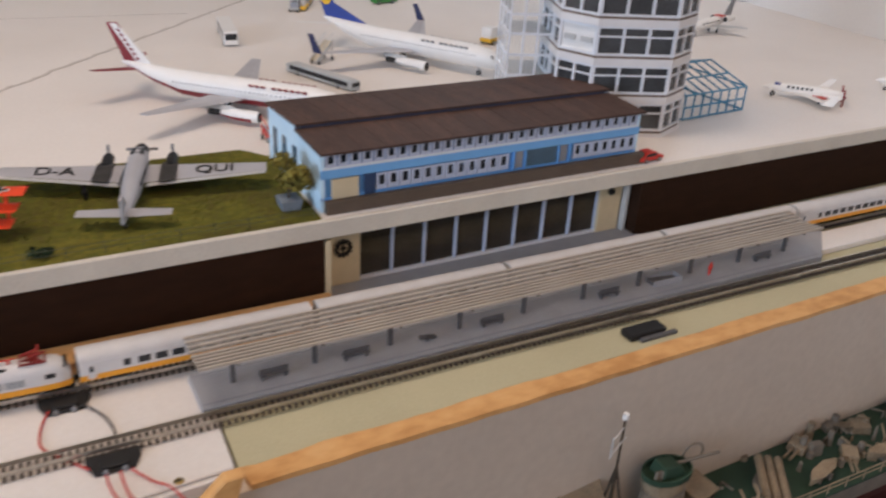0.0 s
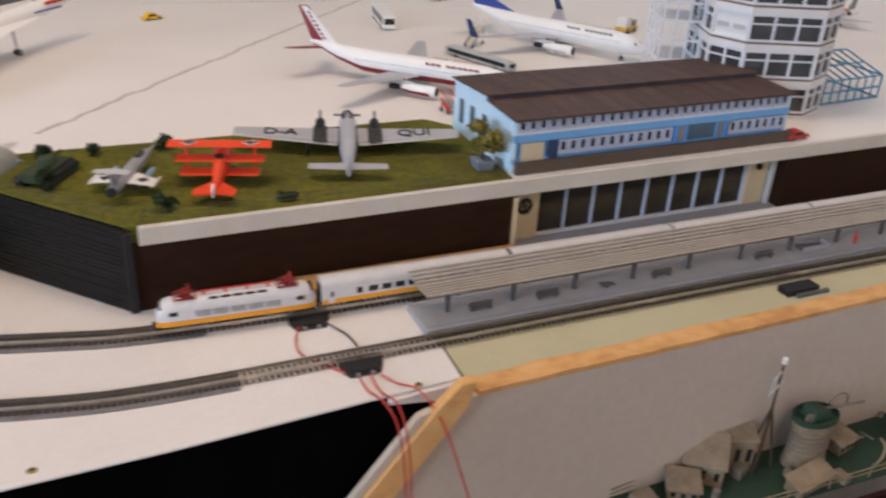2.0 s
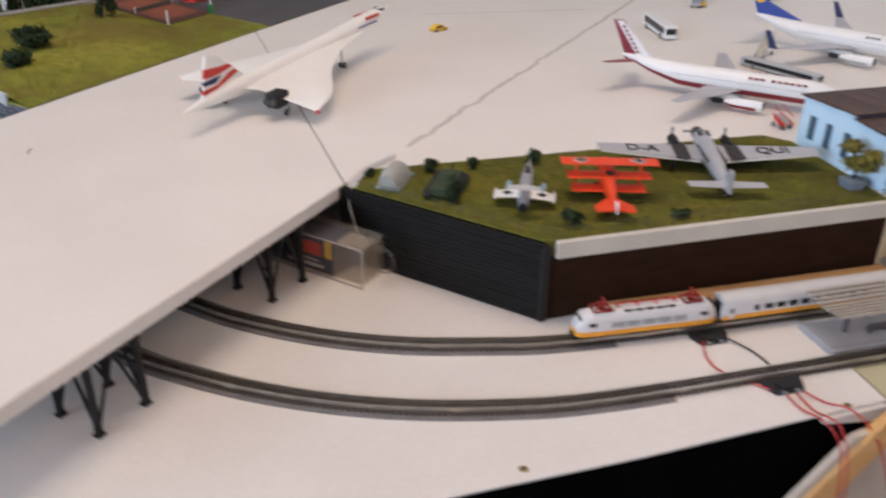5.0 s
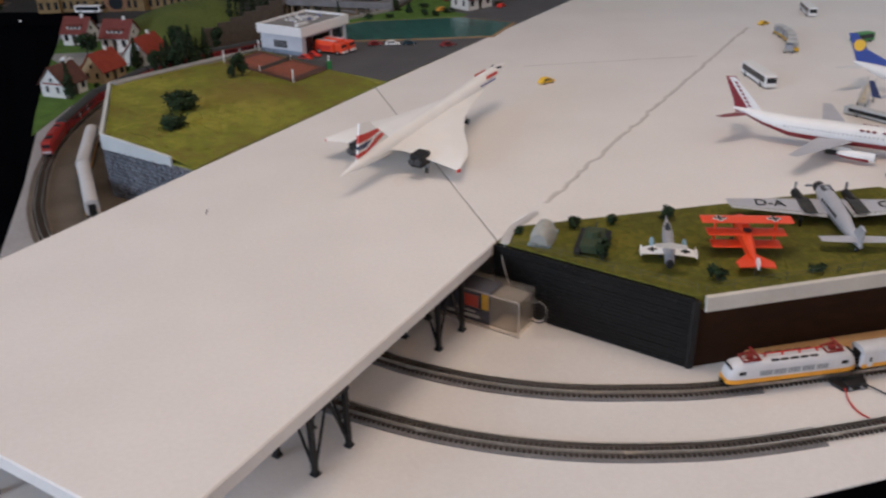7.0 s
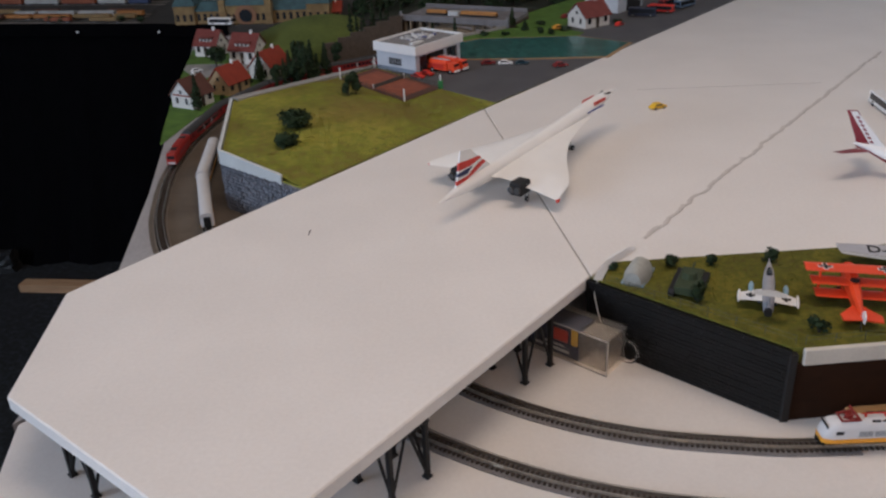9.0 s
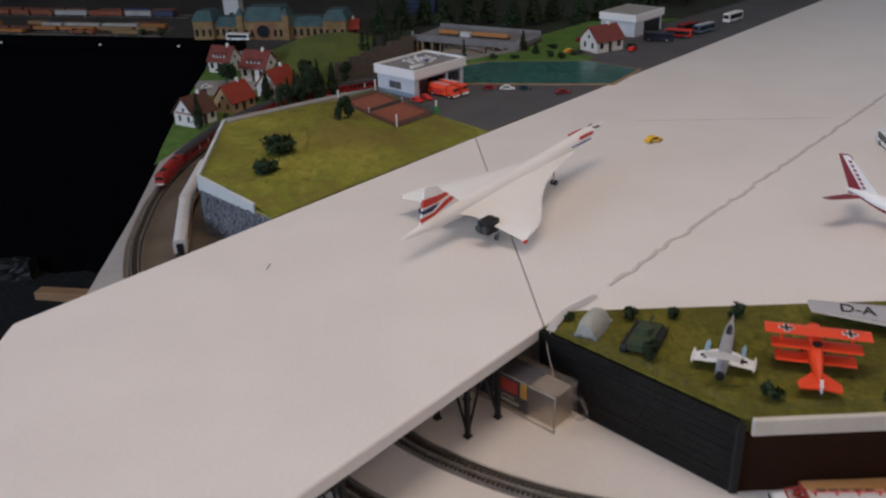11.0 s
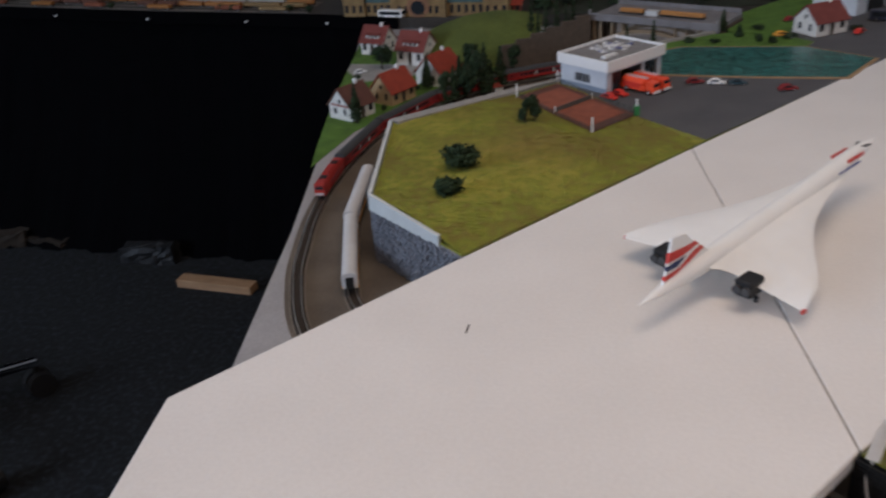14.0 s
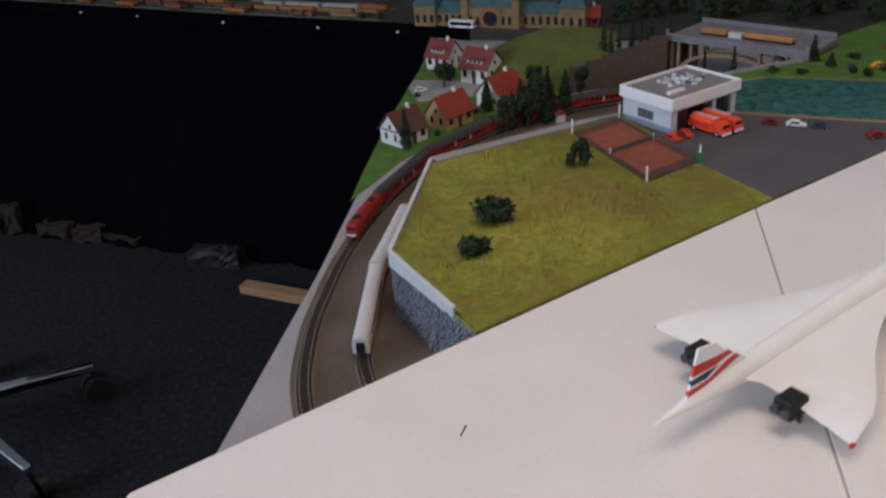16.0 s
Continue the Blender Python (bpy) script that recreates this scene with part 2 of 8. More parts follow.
def solid(name, bm, material, label, category="", kind="", group="", smooth=False, bevel=0.0):
    """A top-level mesh given in the place's own millimetres."""
    for v in bm.verts:
        v.co = Vector((v.co.x * MM, v.co.y * MM, A + v.co.z * MM))
    ob = new(name, finish(bm, smooth, bevel * MM))
    ob.data.name = name
    ob.data.materials.append(material)
    return tagged(ob, label, category, group, kind)


def structure(name, bm, material, label, **more):
    return solid(name, bm, material, label, kind="structure", **more)


def spline(pts, step):
    """A smooth line through points, sampled about every step."""
    pts = [Vector((*p, 0)) if len(p) == 2 else Vector(p) for p in pts]
    out = []
    for i in range(len(pts) - 1):
        p0, p1, p2, p3 = pts[max(i - 1, 0)], pts[i], pts[i + 1], pts[min(i + 2, len(pts) - 1)]
        n = max(1, round((p2 - p1).length / step))
        for k in range(n):
            t = k / n
            out.append(0.5 * (2 * p1 + (p2 - p0) * t + (2 * p0 - 5 * p1 + 4 * p2 - p3) * t * t + (3 * p1 - p0 - 3 * p2 + p3) * t ** 3))
    return out + [pts[-1]]


def even(line, step):
    """A line sampled again at even steps: place and heading in degrees."""
    out, left = [], 0.0
    for a, b in zip(line, line[1:]):
        d = (b - a).length
        while left <= d and d > 1e-9:
            p = a + (b - a) * (left / d)
            out.append((p, math.degrees(math.atan2(b.y - a.y, b.x - a.x))))
            left += step
        left -= d
    return out
# ---- the large structure ----
LOW = -72.0     # the lower board
SLAB = 10.0     # thickness of the boards
structure("floor", boxes((-4000, 2600, -3000, 3450, -740, -700)), CARPET, "dark speckled carpet floor")
structure("ceiling", boxes((-4100, 2700, -3100, 3550, 1800, 1860)), CEILPAINT, "plain white ceiling")
structure("wall_east", boxes((1390, 1450, -3000, 200, -700, 1800), (1390, 1450, 1600, 3450, -700, 1800), (1390, 1450, 200, 1600, -700, 450), (1390, 1450, 200, 1600, 1650, 1800)), WALLPAINT, "white painted wall beside the apron")
structure("wall_south", boxes((-4100, 2600, -3080, -3000, -700, 1800)), WALLPAINT, "plain white wall")
structure("wall_north", boxes((-4100, 1390, 3450, 3530, -700, 1800)), WALLPAINT, "plain white wall behind the far layout")
structure("wall_west", boxes((-4080, -4000, -3000, -2400, -700, 1800), (-4080, -4000, -800, 3450, -700, 1800), (-4080, -4000, -2400, -800, -700, 400), (-4080, -4000, -2400, -800, 1600, 1800)), WALLPAINT, "white wall with a window opening")


def front_y(x):
    """The line of the station front, which runs a little away from the x axis."""
    return 0.038 * x


# boards of the apron: the bridge board and the main board, a joint between them
bridge = [(-670, 176), (-657, 0), (-440, -192), (-149.2, 150), (-202.2, 730)]
structure("bridge_board", prism(bridge, -13, 0), APRON, "white painted board bridging over the tracks", bevel=1.2)
apron = [(-147.5, 150.5), (-121, 177), (295, 185), (317, 160), (318, 13), (640, 25), (1390, 53), (1390, 2400), (1240, 2400), (-200.5, 731)]
structure("apron_board", prism(apron, -SLAB, 0), APRON, "large white painted airport apron board", bevel=0.6)
# terrace under the turf and the retaining walls
turf = [(-149, 146), (-120, 176), (295, 184), (316, 160), (317, 13), (0, 2), (-9, 4)]
structure("turf_terrace", prism(turf, LOW + 1, 0.6), TURF, "moss green turf terrace")
structure("retaining_wall_brown", extrude_profile([(-9, 0), (318, 12), (318, 32), (-9, 12)], "z", LOW, -14), BROWN, "matt dark brown retaining wall")
structure("retaining_wall_brown", extrude_profile([(640, 24.5), (1390, 53), (1390, 75), (640, 46)], "z", LOW, -14), BROWN, "matt dark brown retaining wall")
structure("edge_strip", extrude_profile([(0, -3), (1390, 49.5), (1390, 54.5), (0, 2)], "z", -14.5, 1.0), EDGE, "cream painted edge strip of the apron", bevel=0.8)
structure("slate_wall_core", extrude_profile([(-9, 0), (-9, 14), (-147, 148), (-152, 145)], "z", LOW, -1), MORTAR, "dark wall under the turf")
# lower boards
structure("track_board", prism([(203, -155), (205, 30), (-60, 260), (-520, 260), (-690, 60), (-650, -180), (-180, -182), (0, -172)], LOW - 2.6, LOW), BOARD, "white lower board under the curved tracks", bevel=0.8)
structure("station_board", prism([(205, -157), (1390, -100), (1390, 60), (205, 60)], LOW - 26, LOW - 1), MDF, "greenish fibreboard base under the platform tracks")
inner = [(x, -157.5 + 0.0481 * (x - 205) + 3.2 * noise.noise((x * 0.021, 4.2, 0)) + 1.2 * noise.noise((x * 0.09, 1.2, 0))) for x in range(205, 1391, 11)]
outer = [(x, -175 + 0.0464 * (x - 205) + 1.2 * noise.noise((x * 0.03, 8.2, 0))) for x in range(1385, 200, -11)]
structure("station_board_edge", prism(outer + inner, LOW - 4, LOW + 0.3), RAWWOOD, "raw wooden edge of the station board with torn veneer")
structure("trackside_board", prism([(782, -74), (1390, -58), (1390, -29), (846, -42), (822, -42)], LOW - 1, LOW + 5), BOARD, "white board beyond the platform end", bevel=0.5)
bm = extrude_profile([(198, LOW - 4.3), (1390, LOW - 4.3), (1390, -700), (-270, -700)], "y", -4, 9)
for v in bm.verts:
    v.co.y += -170 + 0.046 * (v.co.x - 205)
structure("side_panel", bm, PANEL, "white side panel under the station board")
structure("ground_board", prism([(-695, 61), (-521, 261), (-60, 261), (205, 31), (600, 60), (600, 1900), (-900, 1900), (-883, 1720), (-718, 626), (-681, 304)], LOW - 24, LOW), GREYBOARD, "grey board under the village and the far tracks")
bm = prism([(146, -163), (203, -158.4), (203, -152), (146, -156.6)], LOW - 17, LOW - 2.8)
for v in bm.verts:
    if v.co.x < 150 and v.co.z < LOW - 10:
        v.co.z = LOW - 7
structure("board_front", bm, BOARD, "white front batten under the corner of the lower board", bevel=0.6)
# far table behind
FAR = -45.0


def far_edge(x):
    """The front edge of the far table."""
    return float(np.interp(x, (-3900, -2050, -1530, -1000, -800, -480), (2580, 2090, 1950, 1830, 1760, 1740)))


structure("far_table", prism([(-3900, 2580), (-2050, 2090), (-1530, 1950), (-1000, 1830), (-800, 1760), (-480, 1740), (-330, 1745), (300, 1780), (700, 2050), (1100, 2400), (1100, 3300), (-3900, 3300)], -70, FAR), mat("dark_yard_ground", (0.05, 0.044, 0.038), 0.9, second=(0.028, 0.025, 0.022), scale=10, fine=200, bump=0.3), "far layout table top")


structure("far_table_edge", prism([(-3900, 2576), (-2050, 2086), (-1530, 1946), (-1000, 1826), (-800, 1756), (-800, 1759.6), (-1000, 1829.6), (-1530, 1949.6), (-2050, 2089.6), (-3900, 2579.6)], -78, FAR + 1), CLOTH, "black cloth hem along the far table")


def skirt(name, a, b, top, label, waves=9, depth=14, spread=(0, 0)):
    """Hanging cloth with folds from a to b, its foot spread outwards by some way at either end."""
    rings = []
    n = waves * 8
    for k in range(7):
        z = top + (-698 - top) * k / 6
        row = []
        for i in range(n + 1):
            s = i / n
            x, y = a[0] + (b[0] - a[0]) * s, a[1] + (b[1] - a[1]) * s
            d = Vector((b[1] - a[1], a[0] - b[0])).normalized()
            w = depth * (0.25 + 0.75 * k / 6) * (math.sin(s * waves * 6.28 + 0.6 * math.sin(s * 13)) + 0.5 * math.sin(s * waves * 2.7 * 6.28 + k * 0.2))
            out = (spread[0] + (spread[1] - spread[0]) * s) * (k / 6) ** 2.2
            row.append((x + d.x * w, y + d.y * w - out, z))
        rings.append(row + [(p[0] - d.x * 2, p[1] - d.y * 2, p[2]) for p in reversed(row)])
    return structure(name, loft(rings), CLOTH, label, smooth=True)


skirt("skirt_far", (-3950, 2600), (-880, 1806), -72, "black cloth skirt hanging from the far table", 20, 10, (700, 140))
skirt("skirt_side", (-866, 1715), (-700, 626), LOW - 25, "black cloth skirt under the village board", 6, 5)
skirt("skirt_side", (-700, 624), (-664, 300), LOW - 25, "black cloth skirt under the village board", 3, 5)
skirt("skirt_front", (-650, -180), (-170, -180), LOW - 2.9, "black cloth skirt hanging below the lower board", 5, 4)
skirt("skirt_front", (-172, -180), (201, -154), LOW - 2.9, "black cloth skirt hanging below the lower board", 4, 4)
skirt("skirt_corner", (-690, 60), (-655, -185), LOW - 2, "black cloth skirt at the corner of the lower board", 3, 6)
# raised grass field with stone wall
field = [(-462, 430), (-583, 550), (-612, 808), (-455, 987), (-376, 1042), (-330, 1100), (-295, 1180), (-213, 1256), (-100, 1328), (-40, 1300), (300, 1335), (-203, 735)]
# the village field rises behind the bridge


def worn(m, colour, centre, radii, amount):
    """A worn patch with a soft ragged outline in a material; centre and radii in millimetres."""
    nt = m.node_tree
    bsdf = nt.nodes["Principled BSDF"]
    base = bsdf.inputs["Base Color"].links[0].from_socket
    tc, mp = nt.nodes.new("ShaderNodeTexCoord"), nt.nodes.new("ShaderNodeMapping")
    mp.inputs["Location"].default_value = [-c / r for c, r in zip(centre, radii)]
    mp.inputs["Scale"].default_value = [1000 / r for r in radii]
    gr, ns, mu, mx = (nt.nodes.new(k) for k in ("ShaderNodeTexGradient", "ShaderNodeTexNoise", "ShaderNodeMath", "ShaderNodeMix"))
    gr.gradient_type = "SPHERICAL"
    ns.inputs["Scale"].default_value, ns.inputs["Detail"].default_value = 26, 6
    mu.operation, mu.use_clamp, mx.data_type = "MULTIPLY_ADD", True, "RGBA"
    nt.links.new(tc.outputs["Object"], mp.inputs["Vector"])
    nt.links.new(mp.outputs[0], gr.inputs["Vector"])
    nt.links.new(tc.outputs["Object"], ns.inputs["Vector"])
    add = nt.nodes.new("ShaderNodeMath")
    add.operation = "ADD"
    add.inputs[1].default_value = -0.62
    nt.links.new(ns.outputs[0], add.inputs[0])
    mu.inputs[1].default_value = amount
    nt.links.new(gr.outputs["Fac"], mu.inputs[0])
    nt.links.new(add.outputs[0], mu.inputs[2])
    nt.links.new(mu.outputs[0], mx.inputs["Factor"])
    nt.links.new(base, mx.inputs["A"])
    mx.inputs["B"].default_value = (*colour, 1)
    nt.links.new(mx.outputs["Result"], bsdf.inputs["Base Color"])


FIELDTURF = mat("dry_turf_mat", (0.32, 0.28, 0.05), 0.95, second=(0.20, 0.165, 0.035), third=(0.20, 0.23, 0.03), scale=4.5, fine=80, bump=0.1, edges=(0.42, 0.58))
worn(FIELDTURF, (0.22, 0.145, 0.045), (-415, 705, 700), (150, 110, 150), 0.75)


def rise(x, y):
    """How far the raised field bulges over the level of the apron."""
    d = -0.7625 * (x + 462) + 0.6475 * (y - 430)
    return 13.5 * min(1.0, max(0.0, d / 95)) * min(1.0, max(0.0, (1010 - y) / 190)) * min(1.0, max(0.0, (-0.82 * (x + 444) - 0.574 * (y - 959)) / 55))


def lifted(bm, above):
    """Moves the upper vertices of a piece with the bulge of the field."""
    for v in bm.verts:
        if v.co.z > above:
            v.co.z += rise(v.co.x, v.co.y)
    return bm


structure("field_terrace", prism(field, LOW + 0.5, -0.5), FIELDTURF, "raised turf field terrace")
# ---- joints and marks of the apron ----


def jagged(name, a, b, width, rough, label):
    """A torn filler line on the boards."""
    n = int((Vector(b) - Vector(a)).length / 5)
    d = (Vector(b) - Vector(a)).normalized()
    s = Vector((-d.y, d.x))
    left, right = [], []
    for i in range(n + 1):
        p = Vector(a) + (Vector(b) - Vector(a)) * i / n
        off = rough * (noise.noise((i * 0.17, 3.1, 0)) + 0.35 * noise.noise((i * 0.6, 1.7, 0)))
        w = width * (0.5 + abs(noise.noise((i * 0.7, 9.4, 2))) * 1.6)
        left.append(p + s * (off + w)), right.append(p + s * (off - w))
    bm = bmesh.new()
    rows = [[bm.verts.new((q.x, q.y, 0.3)) for q in r] for r in (left, right)]
    low = [[bm.verts.new((q.x, q.y, -0.2)) for q in r] for r in (left, right)]
    for i in range(n):
        bm.faces.new((rows[0][i], rows[0][i + 1], rows[1][i + 1], rows[1][i]))
        bm.faces.new((rows[0][i], low[0][i], low[0][i + 1], rows[0][i + 1]))
        bm.faces.new((rows[1][i], rows[1][i + 1], low[1][i + 1], low[1][i]))
    return structure(name, bm, JOINT, label)


FILLER = mat("grey_filler", (0.66, 0.62, 0.59), 0.8, second=(0.52, 0.485, 0.46), scale=60, fine=500, bump=0.4)
seam = jagged("joint_line", (-76, 228), (560, 965), 2.6, 6.0, "ragged filled joint across the apron")
seam.data.materials[0] = FILLER
crack = jagged("joint_line", (-74.2, 226.4), (561.8, 963.4), 0.45, 6.0, "thin dark crack beside the filled joint")
crack.location.z += 0.3 * MM
jagged("joint_line", (60, 793), (365, 779), 0.35, 0.6, "fine joint across the apron")
structure("joint_line", prism([(-149.4, 152), (-147.4, 152), (-200.3, 729), (-202.2, 729)], -3, -1.2), JOINT, "dark open joint between the boards")
structure("pencil_mark", prism([(-439.4, 283), (-438.2, 283), (-436.8, 297), (-438.2, 297)], -0.1, 0.25), DARK, "small dark pencil mark on the board")
# cable end and glue at the board corner
FILM = mat("clear_cable", (0.62, 0.60, 0.56), 0.3, scale=60, fine=600, var=0.2)
for side in (0, 4):
    bm = tube(spline([(-143 + side, 140 + side, 0.8), (-145.5 + side, 137.5 + side, -3), (-147 + side, 135.5 + side, -14), (-142 + side, 130 + side, -38), (-137 + side, 126 + side, -58)], 4), 0.75, 7)
    solid("cable", bm, FILM, "thin translucent grey cable hanging over the board corner", "cable", group="cables at the board corner", smooth=True)
bm = bmesh.new()
over = spline([(-93, 206, 0.8), (-106, 192, 0.9), (-121, 179, 1.4), (-131, 163, 3.0), (-139, 149, 2.6), (-144, 139.5, 0.6)], 3)
rows = []
for i, p in enumerate(over):
    d = (Vector(over[min(i + 1, len(over) - 1)]) - Vector(over[max(i - 1, 0)])).normalized()
    w = Vector((-d.y, d.x, 0)).normalized() * (4.4 + 0.8 * noise.noise((i * 0.3, 4.0, 0)))
    ripple = 0.5 * noise.noise((i * 0.45, 8.0, 1))
    rows.append([tuple(Vector(p) + w * f + Vector((0, 0, h + ripple * f))) for f, h in ((-1, 0), (-0.3, 0.5), (0.4, 0.4), (1, 0), (0.4, 0.1), (-0.3, 0.2))])
SHEET = mat("milky_film", (0.80, 0.78, 0.76), 0.3, scale=60, fine=500, var=0.1, transmission=0.45, ior=1.2)
solid("plastic_film", loft(rows, bm), SHEET, "milky clear plastic strip over the turf corner", "plastic film", smooth=True)
solid("glue_patch", prism([(-121, 182), (-101, 200), (-90, 208), (-96, 209), (-112, 199), (-124, 186)], 0, 0.5), WHITE, "white filler patch at the board corner", "filler", bevel=0.2)

# ---- station front under the apron ----
SF = 2.2  # degrees by which the front turns from the x axis


def front_thing(name, x, z, label, category, back=0.0, group=""):
    return thing(name, x, front_y(x) + back, z, SF, label, category, group)


hall = front_thing("station_entrance", 318, LOW, "cream station entrance front with tall dark glazing", "station front", back=20)
# dark colour of the back wall stands in for the hall's shade
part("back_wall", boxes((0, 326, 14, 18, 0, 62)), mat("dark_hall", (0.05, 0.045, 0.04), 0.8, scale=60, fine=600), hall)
part("lintel", boxes((0, 326, -6, 14, 54, 62)), EDGE, hall)
part("floor_plate", boxes((0, 326, -26, 14, 0, 1.5)), PLATGREY, hall, "grey entrance floor")
part("pillar", boxes((6, 38, -2, 3, 1.5, 54)), CREAM, hall, "cream wall panel with an emblem", bevel=0.4)
part("pillar", boxes((288, 314, -2, 3, 1.5, 54)), CREAM, hall, "cream wall panel", bevel=0.4)
part("pillar", boxes((316, 319, -8, 3, 1.5, 54)), GREYW, hall, "pale door post")
part("side_wall", boxes((0, 5, -20, 14, 1.5, 54)), CREAM, hall)
part("side_wall", boxes((322, 326, -20, 14, 1.5, 54)), BROWN, hall)
GLASS = mat("hall_glass", (0.06, 0.05, 0.04), 0.06, scale=60, fine=600, var=0.4, transmission=0.15)
for k in range(8):
    x0 = 38 + k * 31.25
    part("pane", boxes((x0 + 1, x0 + 30.3, 4, 5, 2, 53.5)), GLASS, hall)
for k in range(9):
    part("mullion", boxes((37.1 + k * 31.25, 39.3 + k * 31.25, 1, 6, 1.5, 54)), TERMFRAME, hall, bevel=0.2)
part("sill", boxes((38, 290, 0, 6, 1.5, 3.5)), WINFRAME, hall)
bm = bmesh.new()
for k in range(12):
    a = math.tau * k / 12
    c, s = math.cos(a), math.sin(a)
    m = Matrix.Translation((22, -3.4, 36)) @ Matrix.Rotation(-a, 4, "Y")
    bmesh.ops.create_cube(bm, size=1, matrix=m @ Matrix.Translation((7.2, 0, 0)) @ Matrix.Diagonal((2.0, 1.6, 2.2, 1)))
rings = [[(22 + r * math.cos(math.tau * k / 24), y, 36 + r * math.sin(math.tau * k / 24)) for k in range(24)] for r, y in ((4.6, -2.6), (6.6, -2.6), (6.6, -4.2), (4.6, -4.2), (4.6, -2.6))]
loft(rings, bm, cap=False)
box(bm, 21.2, 22.8, -4, -2.6, 31.6, 40.6)
box(bm, 19.2, 24.8, -4, -2.6, 35.2, 36.6)
part("emblem", bm, DARK, hall, "black round gearwheel emblem")
part("wall_lamp", cyl((300, -5, 44), 3.4, 4, 12, "y"), DARK, hall, "small black wall lamp")

# ---- blue terminal ----
term = thing("terminal_building", 321, 23, 0, 2.4, "blue airport terminal with brown stepped roof", "building")
TL, TD = 318, 131
part("end_wall", extrude_profile([(4, 0), (TD, 0), (TD, 51), (56, 55.5), (56, 51.5), (4, 49.5)], "x", 0, 3), TERM_SIDE, term, "gable wall, its blue made paler for window light")
part("end_wall", extrude_profile([(4, 0), (TD, 0), (TD, 51), (56, 55.5), (56, 51.5), (4, 49.5)], "x", TL - 3, TL), TERM_SIDE, term, "gable wall, its blue made paler for window light")
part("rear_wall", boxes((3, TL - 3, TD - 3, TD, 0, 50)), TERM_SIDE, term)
part("front_wall", boxes((3, TL - 3, 6, 9, 0, 49.4)), TERM_FRONT, term, "mid blue front wall")
part("front_band", boxes((0, TL, 3, 6, 28.5, 35.5)), mat("light_blue_band", (0.17, 0.43, 0.78), 0.45, scale=60, fine=900, var=0.08), term, "brighter blue band between the window rows")
part("front_band", boxes((0, TL, 4, 6, 9, 12.5)), TERM_FRONT, term)
part("roof_front", extrude_profile([(-1, 49.2), (58, 51.4), (58, 53.0), (-1, 51.2)], "x", -2, TL + 2), ROOF, term, "lower brown roof sheet")
part("roof_rear", extrude_profile([(55, 55.4), (TD + 4, 51), (TD + 4, 52.6), (55, 57.2)], "x", -2, TL + 2), ROOF, term, "upper brown roof sheet")
part("roof_step", boxes((-1, TL + 1, 56, 58.5, 52, 55.8)), mat("dark_blue_step", (0.045, 0.06, 0.11), 0.5, scale=60, fine=900), term, "dark blue clerestory strip")
for k in range(15):
    xk = 12 + k * 21
    part("roof_seam", extrude_profile([(-0.6, 51.1), (57, 52.9), (57, 53.2), (-0.6, 51.4)], "x", xk, xk + 0.7), ROOF, term)
    part("roof_seam", extrude_profile([(55.5, 57.1), (TD + 3.6, 52.5), (TD + 3.6, 52.8), (55.5, 57.4)], "x", xk, xk + 0.7), ROOF, term)


def small_window(x, z, h, w=8.5):
    """A framed window of the terminal, built once and shared."""
    f = 0.23 * w
    o = part("window", boxes((0, f, -1.2, 1, 0, h), (w - f, w, -1.2, 1, 0, h), (f, w - f, -1.2, 1, 0, 3.6), (f, w - f, -1.2, 1, h - 1.8, h)), TERMFRAME, term)
    part("pane", boxes((f, w - f, 0, 0.6, 3.6, h - 1.8)), DARKGLASS, o)
    o.location = (x * MM, 5.2 * MM, z * MM)
    return o


def like(o, parent, x, y, z):
    """The same part again elsewhere on its thing, on the same mesh."""
    c = new(o.name.split(".")[0], o.data)
    c.parent = parent
    c.location = (x * MM, y * MM, z * MM)
    for child in o.children:
        like(child, c, 0, 0, 0)
    return c


upper = small_window(4, 36.4, 12.2, 9.0)
for k in range(1, 30):
    like(upper, term, 4 + k * 10.4, 5.2, 36.4)
lower = small_window(47.6, 13, 14, 9.8)
for k in range(1, 12):
    like(lower, term, 47.6 + k * 10.6, 5.2, 13)
for k in range(7):
    like(lower, term, 244 + k * 10.4, 5.2, 13)
part("window_strip", boxes((2, TL - 2, 3.6, 6, 35.4, 37.4)), WINFRAME, term)
part("garage_door", boxes((9, 32, 3.4, 6, 6, 27)), CREAM, term, "beige roller door", bevel=0.3)
part("door", boxes((37, 46.4, 3.6, 6, 8, 28)), mat("dark_blue_door", (0.03, 0.06, 0.14), 0.4, scale=60, fine=900), term, "dark blue door")
part("glass_front", boxes((192, 226, 4.2, 6, 12.5, 28.5)), BLUEGLASS, term, "wide glazed entrance")
for x0 in (178, 190, 226, 238):
    part("mullion", boxes((x0, x0 + 1.6, 2.6, 6, 8, 28.4)), TERM_FRONT, term)
part("door", boxes((180, 189, 4.3, 6, 8, 28.4)), GREY, term, "grey glazed door")
part("door", boxes((228, 237, 4.3, 6, 8, 28.4)), GREY, term, "grey glazed door")
part("plinth", boxes((2, TL + 6, -3, 2.5, 0, 11)), PLINTH, term, "umber plinth wall in front", bevel=0.3)
for y0 in (58, 84, 108):
    part("side_window", boxes((-0.8, 0.5, y0, y0 + 9, 12, 36)), BLUEGLASS, term, "tall blue side window")
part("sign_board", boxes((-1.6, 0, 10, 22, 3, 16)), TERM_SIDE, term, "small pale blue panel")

# ---- control tower: an octagon with a glazed annex ----
tower = thing("control_tower", 696, 170, 0, -20, "white control tower with chamfered corners and with dark window bands", "tower")
R8 = 0.0    # the plan is set out from its long and short sides
LONG, SHORT = 80.0, 42.0
FLOOR = 38.5
LEVELS = 6


